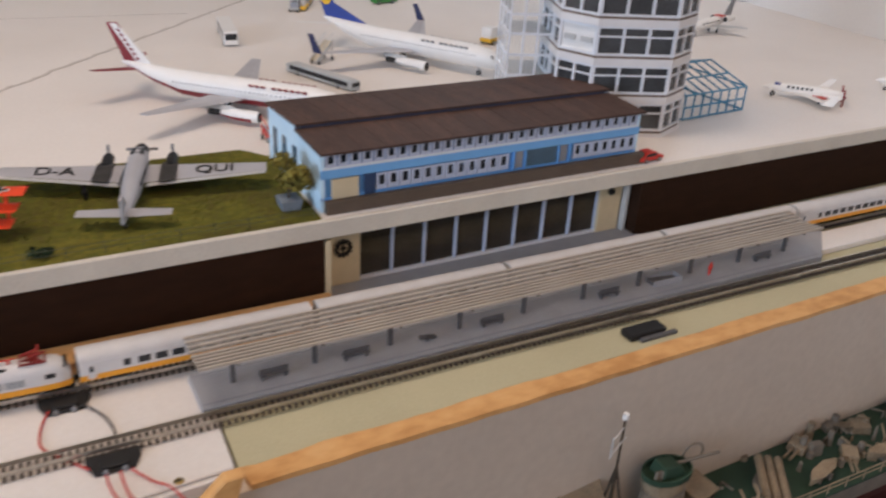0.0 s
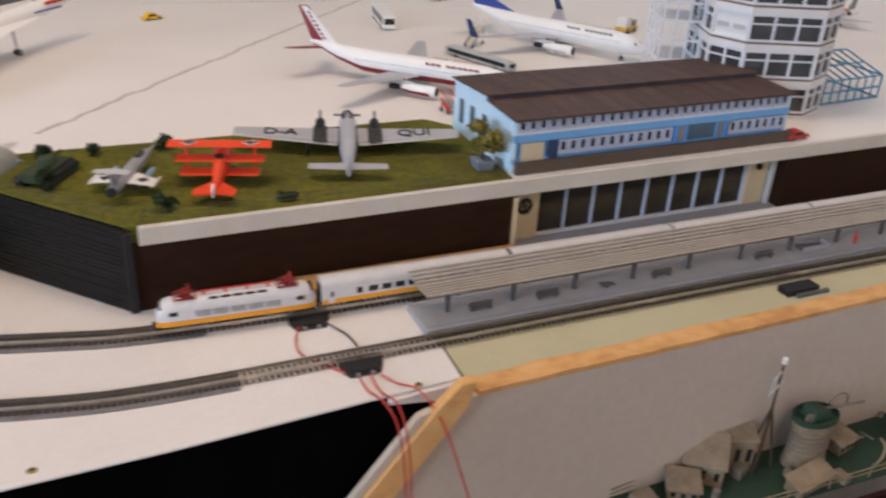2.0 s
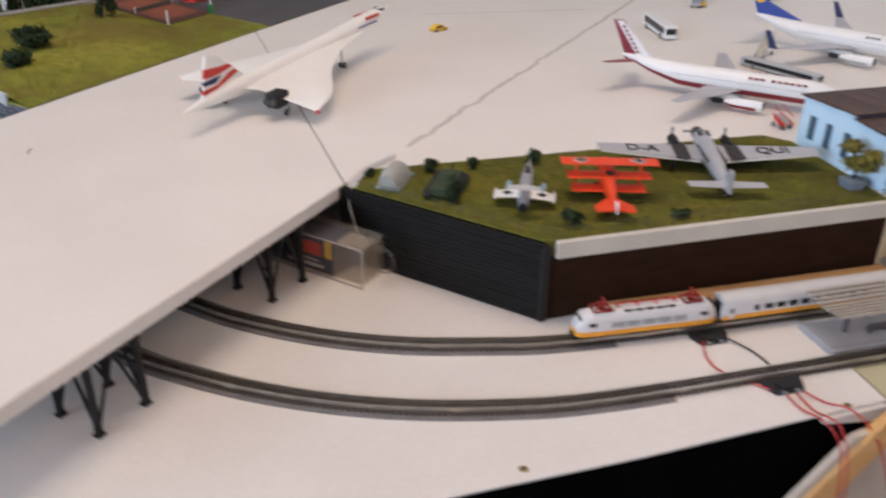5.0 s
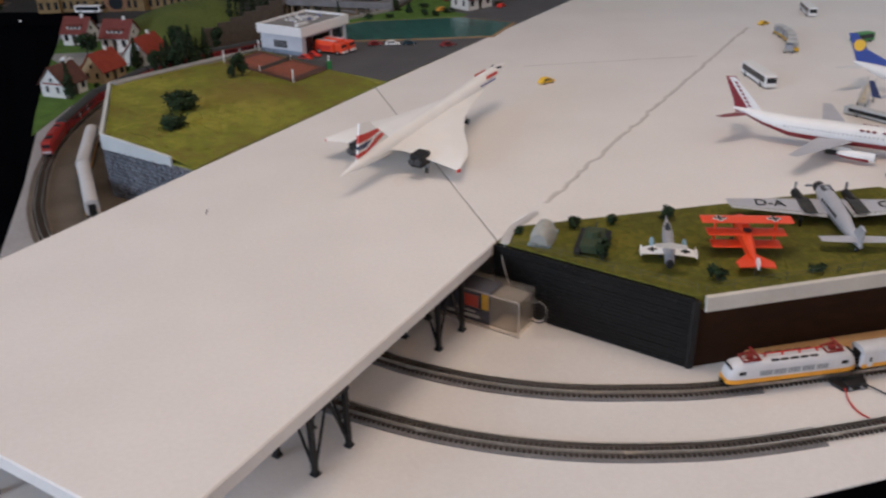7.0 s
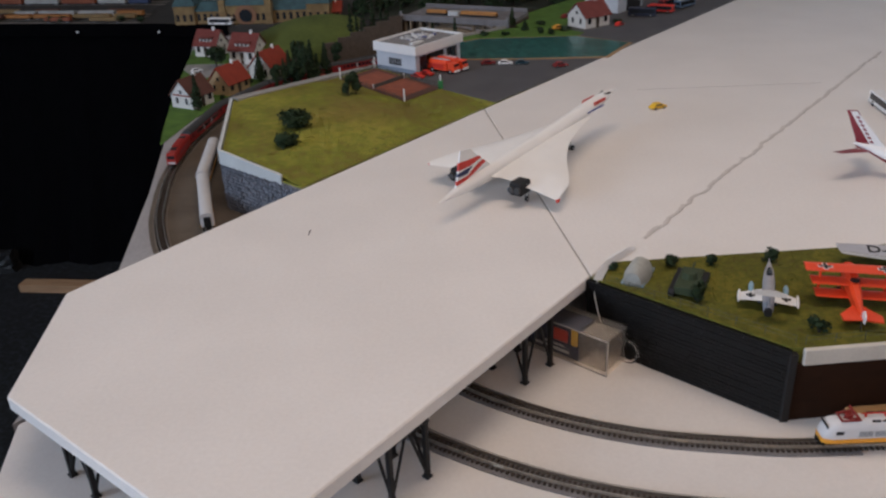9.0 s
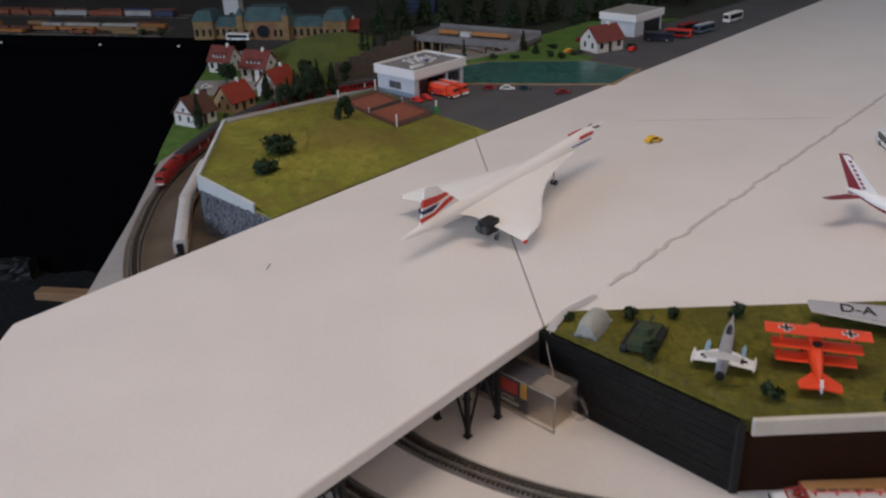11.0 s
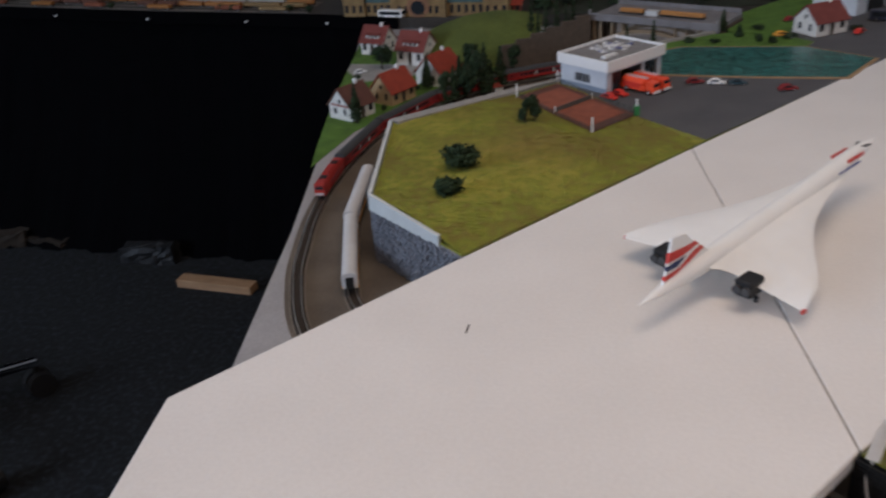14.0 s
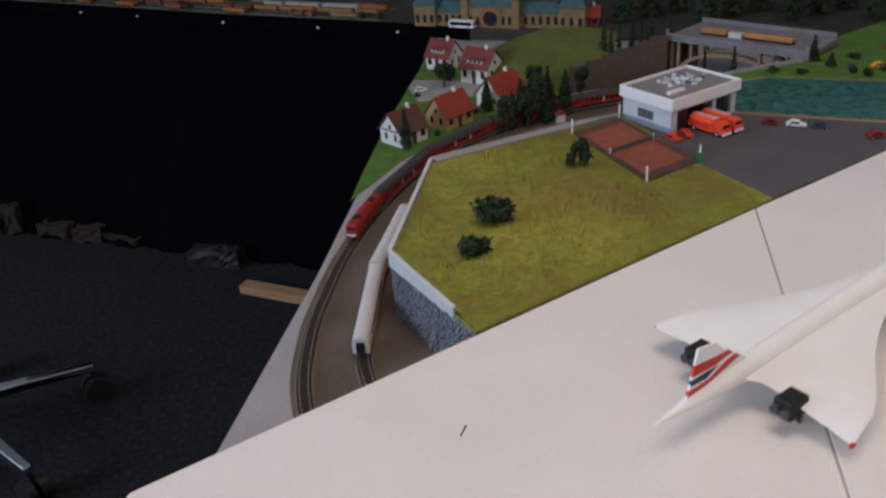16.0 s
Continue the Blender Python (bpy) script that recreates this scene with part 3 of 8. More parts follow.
def oct_ring(r, z):
    """The tower's plan, long and short sides in turn, set out by r."""
    h, q = LONG / 2 + SHORT / math.sqrt(2) + r, LONG / 2 + 0.4 * r
    return [(x, y, z) for x, y in ((h, -q), (h, q), (q, h), (-q, h), (-h, q), (-h, -q), (-q, -h), (q, -h))]


TOWERWALL = mat("tower_cladding", (0.76, 0.755, 0.76), 0.5, second=(0.68, 0.67, 0.68), scale=50, fine=900)
# solid core; the dimness of the rooms is put into its colour
part("core", loft([oct_ring(R8 - 14, 0), oct_ring(R8 - 14, LEVELS * FLOOR)]), mat("tower_inside", (0.16, 0.15, 0.15), 0.7, scale=30, fine=300), tower, "solid tower core, coloured dark for interior shade")
for k in range(LEVELS + 1):
    z = k * FLOOR
    part("floor_band", loft([oct_ring(R8 + 1.5, z - (3 if k else 0)), oct_ring(R8 + 1.5, z + 4)]), TOWERWALL, tower, "pale grey storey band")
    part("band_shadow_gap", loft([oct_ring(R8 + 0.4, z + 4), oct_ring(R8 + 0.4, z + 6.5)]), mat("brown_band", (0.20, 0.15, 0.12), 0.6, scale=60, fine=900), tower)
CLEARISH = mat("tower_glass", (0.085, 0.088, 0.092), 0.07, scale=40, fine=600, var=0.5)
for face in range(8):
    a = math.pi / 4 * face + math.pi / 4
    m = Matrix.Rotation(a, 4, "Z")
    long_side = face % 2 == 1
    blank = face == 4
    hw = LONG / 2 - 1 if long_side else SHORT / 2 - 1
    ys = (-hw, -hw / 3, hw / 3, hw) if long_side else (-hw, 0, hw)
    for k in range(LEVELS):
        z0, z1 = k * FLOOR + 6.5, (k + 1) * FLOOR - 3
        ap = (LONG + SHORT * math.sqrt(2)) / 2 if long_side else (SHORT + LONG * math.sqrt(2)) / 2
        bm = boxes((ap - 2.5, ap - 1.5, -hw, hw, z0, z1))
        bm.transform(m)
        part("pane", bm, WHITE if (blank and k == 2) else CLEARISH, tower, "blank white panel" if (blank and k == 2) else "")
        rows = [(ap - 2, ap + 1, y - 1.3, y + 1.3, z0, z1) for y in ((-hw, hw) if (blank and k == 2) else ys)] + [(ap - 2, ap + 0.8, -hw, hw, z0, z0 + 2.2), (ap - 2, ap + 0.8, -hw, hw, z1 - 2.2, z1)]
        if not (blank and k == 2):
            rows.append((ap - 2, ap + 0.8, -hw, hw, z1 - 11, z1 - 9.4))
        bm = boxes(*rows)
        bm.transform(m)
        part("window_frame", bm, WINFRAME, tower)
        if blank and k == 2:
            bm = boxes((ap - 1.6, ap + 0.4, -16, -3, z0 + 11, z0 + 16), (ap - 1.6, ap + 0.4, 3, 16, z0 + 11, z0 + 16))
            bm.transform(m)
            part("vent", bm, GREYW, tower, "grey louvre")
part("roof_cap", loft([oct_ring(R8 + 3, LEVELS * FLOOR + 4), oct_ring(R8 + 3, LEVELS * FLOOR + 8)]), TOWERWALL, tower)

annex = thing("glass_annex", 630, 190, 0, -20, "white framed glass annex beside the tower", "building")
AGLASS = mat("annex_glass", (0.93, 0.95, 0.96), 0.02, scale=40, fine=300, var=0.03, transmission=0.97, ior=1.2)
AW, AD, AH = 45, 60, 128
part("frame", boxes(*[(-AW + i * 15 - 1, -AW + i * 15 + 1, -1, 1, 0, AH) for i in range(4)], *[(-AW, 0, -1.2, 1.2, z - 1.2, z + 1.2) for z in (2, 22, 44, 66, 88, 108, 127)]), WINFRAME, annex, "white front frame")
part("frame", boxes(*[(-AW - 1, -AW + 1, i * 20 - 1, i * 20 + 1, 0, AH) for i in range(1, 4)], *[(-AW - 1.2, -AW + 1.2, 0, AD, z - 1.2, z + 1.2) for z in (2, 22, 44, 66, 88, 108, 127)]), WINFRAME, annex, "white side frame")
part("pane", boxes((-AW, 0, -0.3, 0.3, 2, AH - 2)), AGLASS, annex, "clear front glazing").visible_shadow = False
part("pane", boxes((-AW - 0.3, -AW + 0.3, 0, AD, 2, AH - 2)), AGLASS, annex, "clear side glazing").visible_shadow = False
part("floor_slab", boxes((-AW, 0, 2, AD, 43, 45), (-AW, 0, 2, AD, 87, 89)), GREYW, annex)
part("roof", boxes((-AW - 2, 2, -2, AD, AH, AH + 3)), TOWERWALL, annex)

# ---- blue steel shed frame beside the tower ----
shed = thing("steel_shed_frame", 772, 128, 0, 6, "blue steel frame of a small open hangar", "shed")
SW, SD, SH = 98, 116, 28
for i in range(8):
    xk = i * SW / 7
    part("post", tube([(xk, 0, 0), (xk, 0, SH)], 1.0, 6), TEAL, shed)
    part("post", tube([(xk, SD, 0), (xk, SD, SH)], 1.0, 6), TEAL, shed)
    part("rafter", tube([(xk, 0, SH), (xk, SD / 2, SH + 17), (xk, SD, SH)], 1.0, 6), TEAL, shed)
for y, z in ((0, SH), (SD, SH), (SD / 2, SH + 17), (SD / 4, SH + 8.5), (3 * SD / 4, SH + 8.5), (0, 1.2), (SD, 1.2), (0, SH / 2)):
    part("beam", tube([(0, y, z), (SW, y, z)], 1.1, 6), TEAL, shed)
for xk in (0, SW):
    part("tie", tube([(xk, 0, SH), (xk, SD, SH)], 1.0, 6), TEAL, shed)
    part("tie", tube([(xk, 0, 1.2), (xk, SD, 1.2)], 1.0, 6), TEAL, shed)

# ---- aircraft ----


def section(x, r, zc, n=16, squash=1.0):
    return [(x, r * math.cos(math.tau * k / n), zc + r * squash * math.sin(math.tau * k / n)) for k in range(n)]


def wing_mesh(root, tip, thick, side):
    """A tapered wing: root and tip as (front x, rear x, y, z)."""
    rings = []
    for s in (0, 0.5, 1.0):
        f, b, y, z = [root[i] + (tip[i] - root[i]) * s for i in range(4)]
        t = thick * (1 - 0.7 * s)
        c = f - b
        rings.append([(f, side * y, z), (f - 0.3 * c, side * y, z + t / 2), (b, side * y, z), (f - 0.35 * c, side * y, z - t / 2)])
    return loft(rings)


def fin_mesh(pts, thick, y=0.0):
    return extrude_profile(pts, "y", y - thick / 2, y + thick / 2)


def wheel(name, x, y, r, w, parent, material=None):
    tyre = part(name, cyl((x, y - w / 2, r), r, w, 12, "y"), material or DARK, parent, "black tyre")
    part("hub", cyl((x, y - w / 2 - 0.2, r), r * 0.45, w + 0.4, 10, "y"), GREYW, tyre, "grey hub")
    return tyre


def airliner(name, x, y, rz, L, span, label, tail_mat, belly_mat, engine_mats, title_mat, stab_mat, winglets=None, tip=0.40):
    a = thing(name, x, y, 0, rz, label, "airplane", "airliners on the apron")
    r, zc = L * 0.052, L * 0.088
    xs = [(0, 0.12, 0.055), (0.05, 0.30, 0.045), (0.15, 0.66, 0.022), (0.28, 0.97, 0.002), (0.36, 1.0, 0), (0.85, 1.0, 0), (0.93, 0.86, -0.006), (0.975, 0.55, -0.016), (1.0, 0.12, -0.024)]
    part("fuselage", loft([section(f * L, r * k, zc + dz * L) for f, k, dz in xs]), WHITE, a, "glossy white fuselage", smooth=True)
    part("belly", loft([[(f * L, (r + 0.25) * k * math.cos(t), zc + dz * L + (r + 0.25) * k * math.sin(t)) for t in [math.radians(d) for d in range(-160, -15, 12)]] for f, k, dz in xs[1:-1]], cap=False, closed=False), belly_mat, a, "coloured belly", smooth=True)
    part("fin", fin_mesh([(0.13 * L, zc + r * 0.9), (0.02 * L, zc + r * 0.8), (-0.055 * L, zc + 0.205 * L), (-0.01 * L, zc + 0.21 * L)], 2.2), tail_mat, a, "coloured tail fin")
    for s in (-1, 1):
        part("stabiliser", wing_mesh((0.10 * L, 0.01 * L, 2, zc + 0.03 * L), (0.0, -0.045 * L, 0.17 * L, zc + 0.05 * L), 2.4, s), stab_mat, a)
        part("wing", wing_mesh((0.58 * L, 0.42 * L, r * 0.6, zc - r * 0.45), (tip * L, (tip - 0.045) * L, span / 2, zc + r * 0.1), 4.2, s), SILVER, a, "pale grey wing")
        if winglets:
            part("winglet", fin_mesh([(tip * L, zc + r * 0.1), ((tip - 0.045) * L, zc + r * 0.1), ((tip - 0.075) * L, zc + 0.085 * L), ((tip - 0.05) * L, zc + 0.087 * L)], 1.2, s * span / 2), winglets, a, "upright wing tip fin")
        ey = s * span * 0.165
        nac = part("engine", loft([section(f * L, q * L, 0, 14) for f, q in ((0.48, 0.010), (0.53, 0.021), (0.62, 0.024), (0.645, 0.022))]), engine_mats[0], a, "engine pod", smooth=True)
        nac.location = (0.04 * L * MM, ey * MM, (zc - r * 0.98) * MM)
        low = part("cowl", loft([[(f * L, (q * L + 0.2) * math.cos(t), (q * L + 0.2) * math.sin(t)) for t in [math.radians(d) for d in range(-170, -9, 16)]] for f, q in ((0.48, 0.010), (0.53, 0.021), (0.62, 0.024))], cap=False, closed=False), engine_mats[1], nac, "coloured underside", smooth=True)
        part("exhaust", loft([section(f * L, q * L, 0, 12) for f, q in ((0.43, 0.013), (0.455, 0.014), (0.485, 0.0105))]), DARK, nac, "black exhaust cone", smooth=True)
        part("intake", cyl((0.6455 * L, 0, 0), 0.0195 * L, 0.5, 14, "x"), DARK, nac, "dark intake")
        part("pylon", fin_mesh([(0.63 * L, zc - r), (0.47 * L, zc - r), (0.45 * L, zc - r * 0.4), (0.57 * L, zc - r * 0.4)], 1.6, ey), GREYW, a)
        rw = L * 0.014
        part("gear_leg", tube([(0.44 * L, s * 9, rw), (0.44 * L, s * 9, zc - r * 0.6)], 1.1, 6), GREYW, a)
        wheel("main_wheel", 0.45 * L, s * 9, rw, 3.4, a)
        win = bmesh.new()
        for k in range(34):
            xk = (0.26 + 0.62 * k / 33) * L
            bmesh.ops.create_cube(win, size=1, matrix=Matrix.Translation((xk, s * r * 0.985, zc + r * 0.22)) @ Matrix.Diagonal((1.3, 0.9, 1.7, 1)))
        part("window_row", win, GREY, a, "row of small dark cabin windows")
        for k in range(9):
            xk = (0.60 + 0.026 * k + (0.02 if k > 2 else 0.0)) * L
            bm = bmesh.new()
            bmesh.ops.create_cube(bm, size=1, matrix=Matrix.Translation((xk, s * r * 0.80, zc + r * 0.66)) @ Matrix.Rotation(s * radians(-39), 4, "X") @ Matrix.Diagonal((0.018 * L, 0.8, r * 0.40, 1)))
            part("title_bar", bm, title_mat, a, "coloured title bar")
        bm = bmesh.new()
        bmesh.ops.create_cube(bm, size=1, matrix=Matrix.Translation((0.955 * L, s * r * 0.52, zc + r * 0.22)) @ Matrix.Rotation(s * radians(38), 4, "Z") @ Matrix.Rotation(radians(25), 4, "Y") @ Matrix.Diagonal((5, 1.4, 2.2, 1)))
        part("cockpit_window", bm, DARKGLASS, a)
    part("nose_leg", tube([(0.88 * L, 0, 3), (0.88 * L, 0, zc - r * 0.7)], 1.0, 6), GREYW, a)
    wheel("nose_wheel", 0.88 * L, 0, L * 0.011, 3, a)
    return a


ab = airliner("airliner", 224, 388, -42, 258, 226, "white airliner with maroon tail and belly", MAROON, MAROON, (WHITE, MAROON), MAROON, MAROON)
part("fin_stripe", fin_mesh([(38, 35), (20, 35), (-10, 75), (-2.6, 76.2)], 2.8), WHITE, ab, "white leading half of the fin")
for k in range(7):
    zz = 40 + k * 4.6
    xx = 19 - k * 3.25
    part("title_bar", fin_mesh([(xx + 3.4, zz), (xx - 0.6, zz), (xx - 2.2, zz + 2.8), (xx + 1.6, zz + 2.8)], 3.3), MAROON, ab)
lh = airliner("airliner", 503, 548, -55, 268, 246, "white airliner with a blue and yellow tail", NAVY, WHITE, (WHITE, GREYW), GREY, WHITE, DEEPNAVY, 0.32)
part("dorsal_fin", fin_mesh([(70, 37), (20, 37), (6, 62)], 2.1), NAVY, lh, "long blue root of the tail fin")
part("tail_badge", cyl((4, -1.6, 63), 8.5, 3.2, 18, "y"), YELLOW, lh, "yellow round tail badge")


POSTDARK = mat("dark_nozzle", (0.05, 0.05, 0.052), 0.6, scale=100, fine=900)


def concorde():
    c = thing("supersonic_airliner", -223, 371, 0, 50.2, "ivory white delta-winged supersonic airliner on its wheels", "airplane")
    prof = [(-107, 0.6, 28), (-86, 3.6, 29), (-58, 7.0, 31), (-20, 9.2, 32), (40, 10.2, 34), (150, 10.4, 40), (220, 10.0, 46), (262, 8.4, 50), (290, 5.4, 53), (306, 2.4, 54.5), (316, 0.5, 55)]
    part("fuselage", loft([section(x, r, z, 18, 1.06) for x, r, z in prof]), IVORY, c, "slender ivory fuselage", smooth=True)
    # ogival delta: leading edge from the root far forward to the tip
    edge = [(240, 8), (212, 13), (168, 21), (131, 31), (101, 44), (84, 53), (58, 71), (40, 82.5), (20, 91), (0, 94), (-8, 94.5)]
    for s in (-1, 1):
        stations = [i / 12 for i in range(13)]
        bm = bmesh.new()
        top, low = [], []
        for u in stations:
            yv = 3 + u * 91.2
            xf = float(np.interp(yv, [e[1] for e in edge], [e[0] for e in edge])) if yv > 8 else 243
            xb = -8 + 2 * u if yv > 20 else -24 + 16 * (yv - 3) / 17
            zb = 32 - (13 - 4 * s) * u
            chord = xf - xb
            rowt, rowl = [], []
            for k in range(9):
                w = k / 8
                x = xb + chord * w
                tk = (1 - u) * 4.2 * math.sin(math.pi * min(1, max(0, w))) ** 0.7 + 0.35
                zz = zb + 10 * w * (1 - u) + 3.0 * u * math.sin(math.pi * w * 0.6)
                rowt.append(bm.verts.new((x, s * yv, zz + tk)))
                rowl.append(bm.verts.new((x, s * yv, zz - tk * 0.5)))
            top.append(rowt), low.append(rowl)
        for g in (top, low):
            for a, b in zip(g, g[1:]):
                for k in range(8):
                    bm.faces.new((a[k], a[k + 1], b[k + 1], b[k]))
        for a, b in zip(range(12), range(1, 13)):
            bm.faces.new((top[a][0], top[b][0], low[b][0], low[a][0]))
            bm.faces.new((top[a][8], top[b][8], low[b][8], low[a][8]))
        for k in range(8):
            bm.faces.new((top[12][k], top[12][k + 1], low[12][k + 1], low[12][k]))
        part("wing", bm, IVORY, c, "ivory delta wing with a curved leading edge", smooth=True)
        part("wing_tip_light", boxes((-9 if s < 0 else -6, -3, s * 93.6 - (1.4 if s < 0 else 0.6), s * 93.6 + (1.4 if s < 0 else 0.6), 17.6 + 4 * s, 21.0 + 4 * s)), RED, c, "red wing tip mark", bevel=0.4)
        nac = part("engine_box", boxes((-18, 4, s * 43 - 8.4, s * 43 + 8.4, 14, 30.4)), DARK, c, "black twin engine box under the wing", bevel=1.6)
        for q in (-5, 5):
            part("nozzle", cyl((-21.5, s * 43 + q * 0.85, 22), 4.0, 4, 14, "x"), POSTDARK, nac, "dark exhaust nozzle")
        part("gear_leg", tube([(10, s * 42, 3.2), (10, s * 42, 18)], 1.6, 8), GREYW, c)
        wheel("main_wheel", 5, s * 42 - 3.0, 3.2, 2.4, c)
        wheel("main_wheel", 15, s * 42 + 3.0, 3.2, 2.4, c)
    fin = part("fin", fin_mesh([(-6, 42), (-76, 33), (-73, 40), (-65, 76), (-45, 73), (-36, 64), (-18, 52)], 2.0), IVORY, c, "tall swept fin")
    for pts, m, lab in (([(-70, 53.5), (-47, 53), (-25, 56.5), (-30, 60.5), (-46, 61), (-68, 63)], RED, "red fin stripe"), ([(-71.5, 46), (-54, 45), (-42, 51.5), (-56, 51.5), (-71, 50.5)], DEEPNAVY, "dark navy fin stripe"), ([(-74, 37), (-54, 38.5), (-38, 42.5), (-16, 49), (-22, 53.5), (-32, 51.5), (-51, 43), (-73, 42)], RED, "red lower fin stripe")):
        part("fin_stripe", fin_mesh(pts, 2.6), m, fin, lab)
    part("nose_leg", tube([(190, 0, 4), (186, 0, 38)], 1.3, 8), GREYW, c, "long nose gear leg")
    wheel("nose_wheel", 190, 2.6, 3.6, 2.4, c), wheel("nose_wheel", 190, -2.6, 3.6, 2.4, c)
    bm = bmesh.new()
    for s in (-1, 1):
        bmesh.ops.create_cube(bm, size=1, matrix=Matrix.Translation((282, s * 4.6, 57)) @ Matrix.Rotation(s * radians(12), 4, "Z") @ Matrix.Diagonal((14, 1.6, 2.4, 1)))
    part("cockpit_window", bm, DARKGLASS, c, "dark narrow cockpit windows")
    for s in (-1, 1):
        part("title_bar", boxes((236, 268, s * 9.2 - 0.7, s * 9.2 + 0.7, 52, 56)), RED, c, "red title bar near the nose")
        part("title_bar", boxes((216, 262, s * 9.7 - 0.6, s * 9.7 + 0.6, 45.5, 47.3)), NAVY, c, "navy cheat line")
    return c


concorde()


def lettering(text, size, m, parent, material):
    """Raised letters as a part of a thing; size and m in millimetres."""
    cu = bpy.data.curves.new("letters", "FONT")
    cu.body, cu.size, cu.extrude, cu.offset, cu.align_x, cu.align_y = text, size, 0.2, 0.15, "CENTER", "CENTER"
    ob = bpy.data.objects.new("letters", cu)
    scene.collection.objects.link(ob)
    me = bpy.data.meshes.new_from_object(ob.evaluated_get(bpy.context.evaluated_depsgraph_get()))
    bpy.data.objects.remove(ob)
    me.transform(m), me.transform(Matrix.Scale(MM, 4))
    o = new("lettering", me)
    me.materials.clear(), me.materials.append(material)
    o.parent = parent
    return tagged(o, "black painted registration letters")


SOOT = mat("sooty_panel", (0.045, 0.042, 0.04), 0.7, second=(0.018, 0.017, 0.016), scale=90, fine=700)


def trimotor():
    a = thing("trimotor_airplane", 190, 100, -3.4, 75, "matt silver three-engined airliner with corrugated skin", "airplane", "historic aircraft on the turf")
    part("fuselage", loft([section(x, r, z, 14, 1.15) for x, r, z in ((-62, 1.5, 12), (-45, 4, 13), (-15, 7.4, 16), (20, 8.6, 18.5), (45, 8.2, 20), (56, 6.4, 20.5))]), SILVER, a, "ribbed silver fuselage", smooth=True)
    for s in (-1, 1):
        part("wing", wing_mesh((48, 8, 6, 14.5), (34, 16, 104, 20), 6, s), SILVER, a, "tapered corrugated wing")
        part("flap", wing_mesh((7.9, 1.0, 10, 14.3), (15.9, 11, 103, 19.8), 1.2, s), GREYW, a, "trailing flap strip")
        part("stabiliser", wing_mesh((-42, -58, 2, 15), (-45, -57, 34, 15.5), 2.4, s), SILVER, a)
        e = part("engine", loft([section(x, r, 16.5, 12) for x, r in ((38, 3.4), (50, 4.9), (60, 4.7))]), DARK, a, "black engine cowling", smooth=True)
        e.location = (0, s * 26 * MM, 0)
        part("propeller", boxes((60.5, 61.4, -1.2, 1.2, 5, 28)), GREY, e, "two-blade propeller")
        part("exhaust_stain", wing_mesh((46, 3, 19, 17.4), (44, 5, 32, 18.2), 5.0, s), SOOT, a, "black soot panel on the wing")
        part("gear_leg", tube([(30, s * 15, 4), (34, s * 15, 14)], 1.6, 6), SILVER, a)
        wheel("main_wheel", 30, s * 15, 4.6, 3.4, a).location.z = 4 * MM
    e = part("engine", loft([section(x, r, 20.5, 12) for x, r in ((55, 6.0), (64, 6.2), (69, 5.6))]), DARK, a, "black nose engine", smooth=True)
    part("propeller", boxes((69.4, 70.2, -13, 13, 19.4, 21.6)), GREY, e, "two-blade propeller")
    part("fin", fin_mesh([(-38, 16), (-62, 14), (-63, 30), (-54, 31)], 2.0), SILVER, a)
    part("cockpit_window", boxes((38, 50, -5.5, 5.5, 26.5, 29.0)), DARKGLASS, a, bevel=0.6)
    for k in range(7):
        for s in (-1, 1):
            part("cabin_window", boxes((-11.5 + k * 6.5, -8.5 + k * 6.5, s * 8.2 - 0.5, s * 8.2 + 0.5, 19.5, 22.5)), DARKGLASS, a)
    m = lambda y, z, lean: Matrix.Translation((24.5, y, z)) @ Matrix.Rotation(radians(-90), 4, "Z") @ Matrix.Rotation(radians(lean), 4, "Y") @ Matrix.Rotation(radians(5.4), 4, "X")
    lettering("D-A", 18, m(62, 19.2, 2.0), a, DARK)
    lettering("QUI", 18, m(-62, 19.2, -2.0), a, DARK)
    wheel("tail_wheel", -54, 0, 2.4, 1.6, a).location.z = 4 * MM
    return a


trimotor()


def cross(parent, x, y, z):
    w = part("wing_cross", boxes((x - 6.2, x + 6.2, y - 2.2, y + 2.2, z, z + 0.3), (x - 2.2, x + 2.2, y - 6.2, y + 6.2, z + 0.02, z + 0.32)), WHITE, parent, "white and black wing cross")
    part("cross_centre", boxes((x - 5.4, x + 5.4, y - 1.3, y + 1.3, z + 0.3, z + 0.6), (x - 1.3, x + 1.3, y - 5.4, y + 5.4, z + 0.3, z + 0.58)), DARK, w)


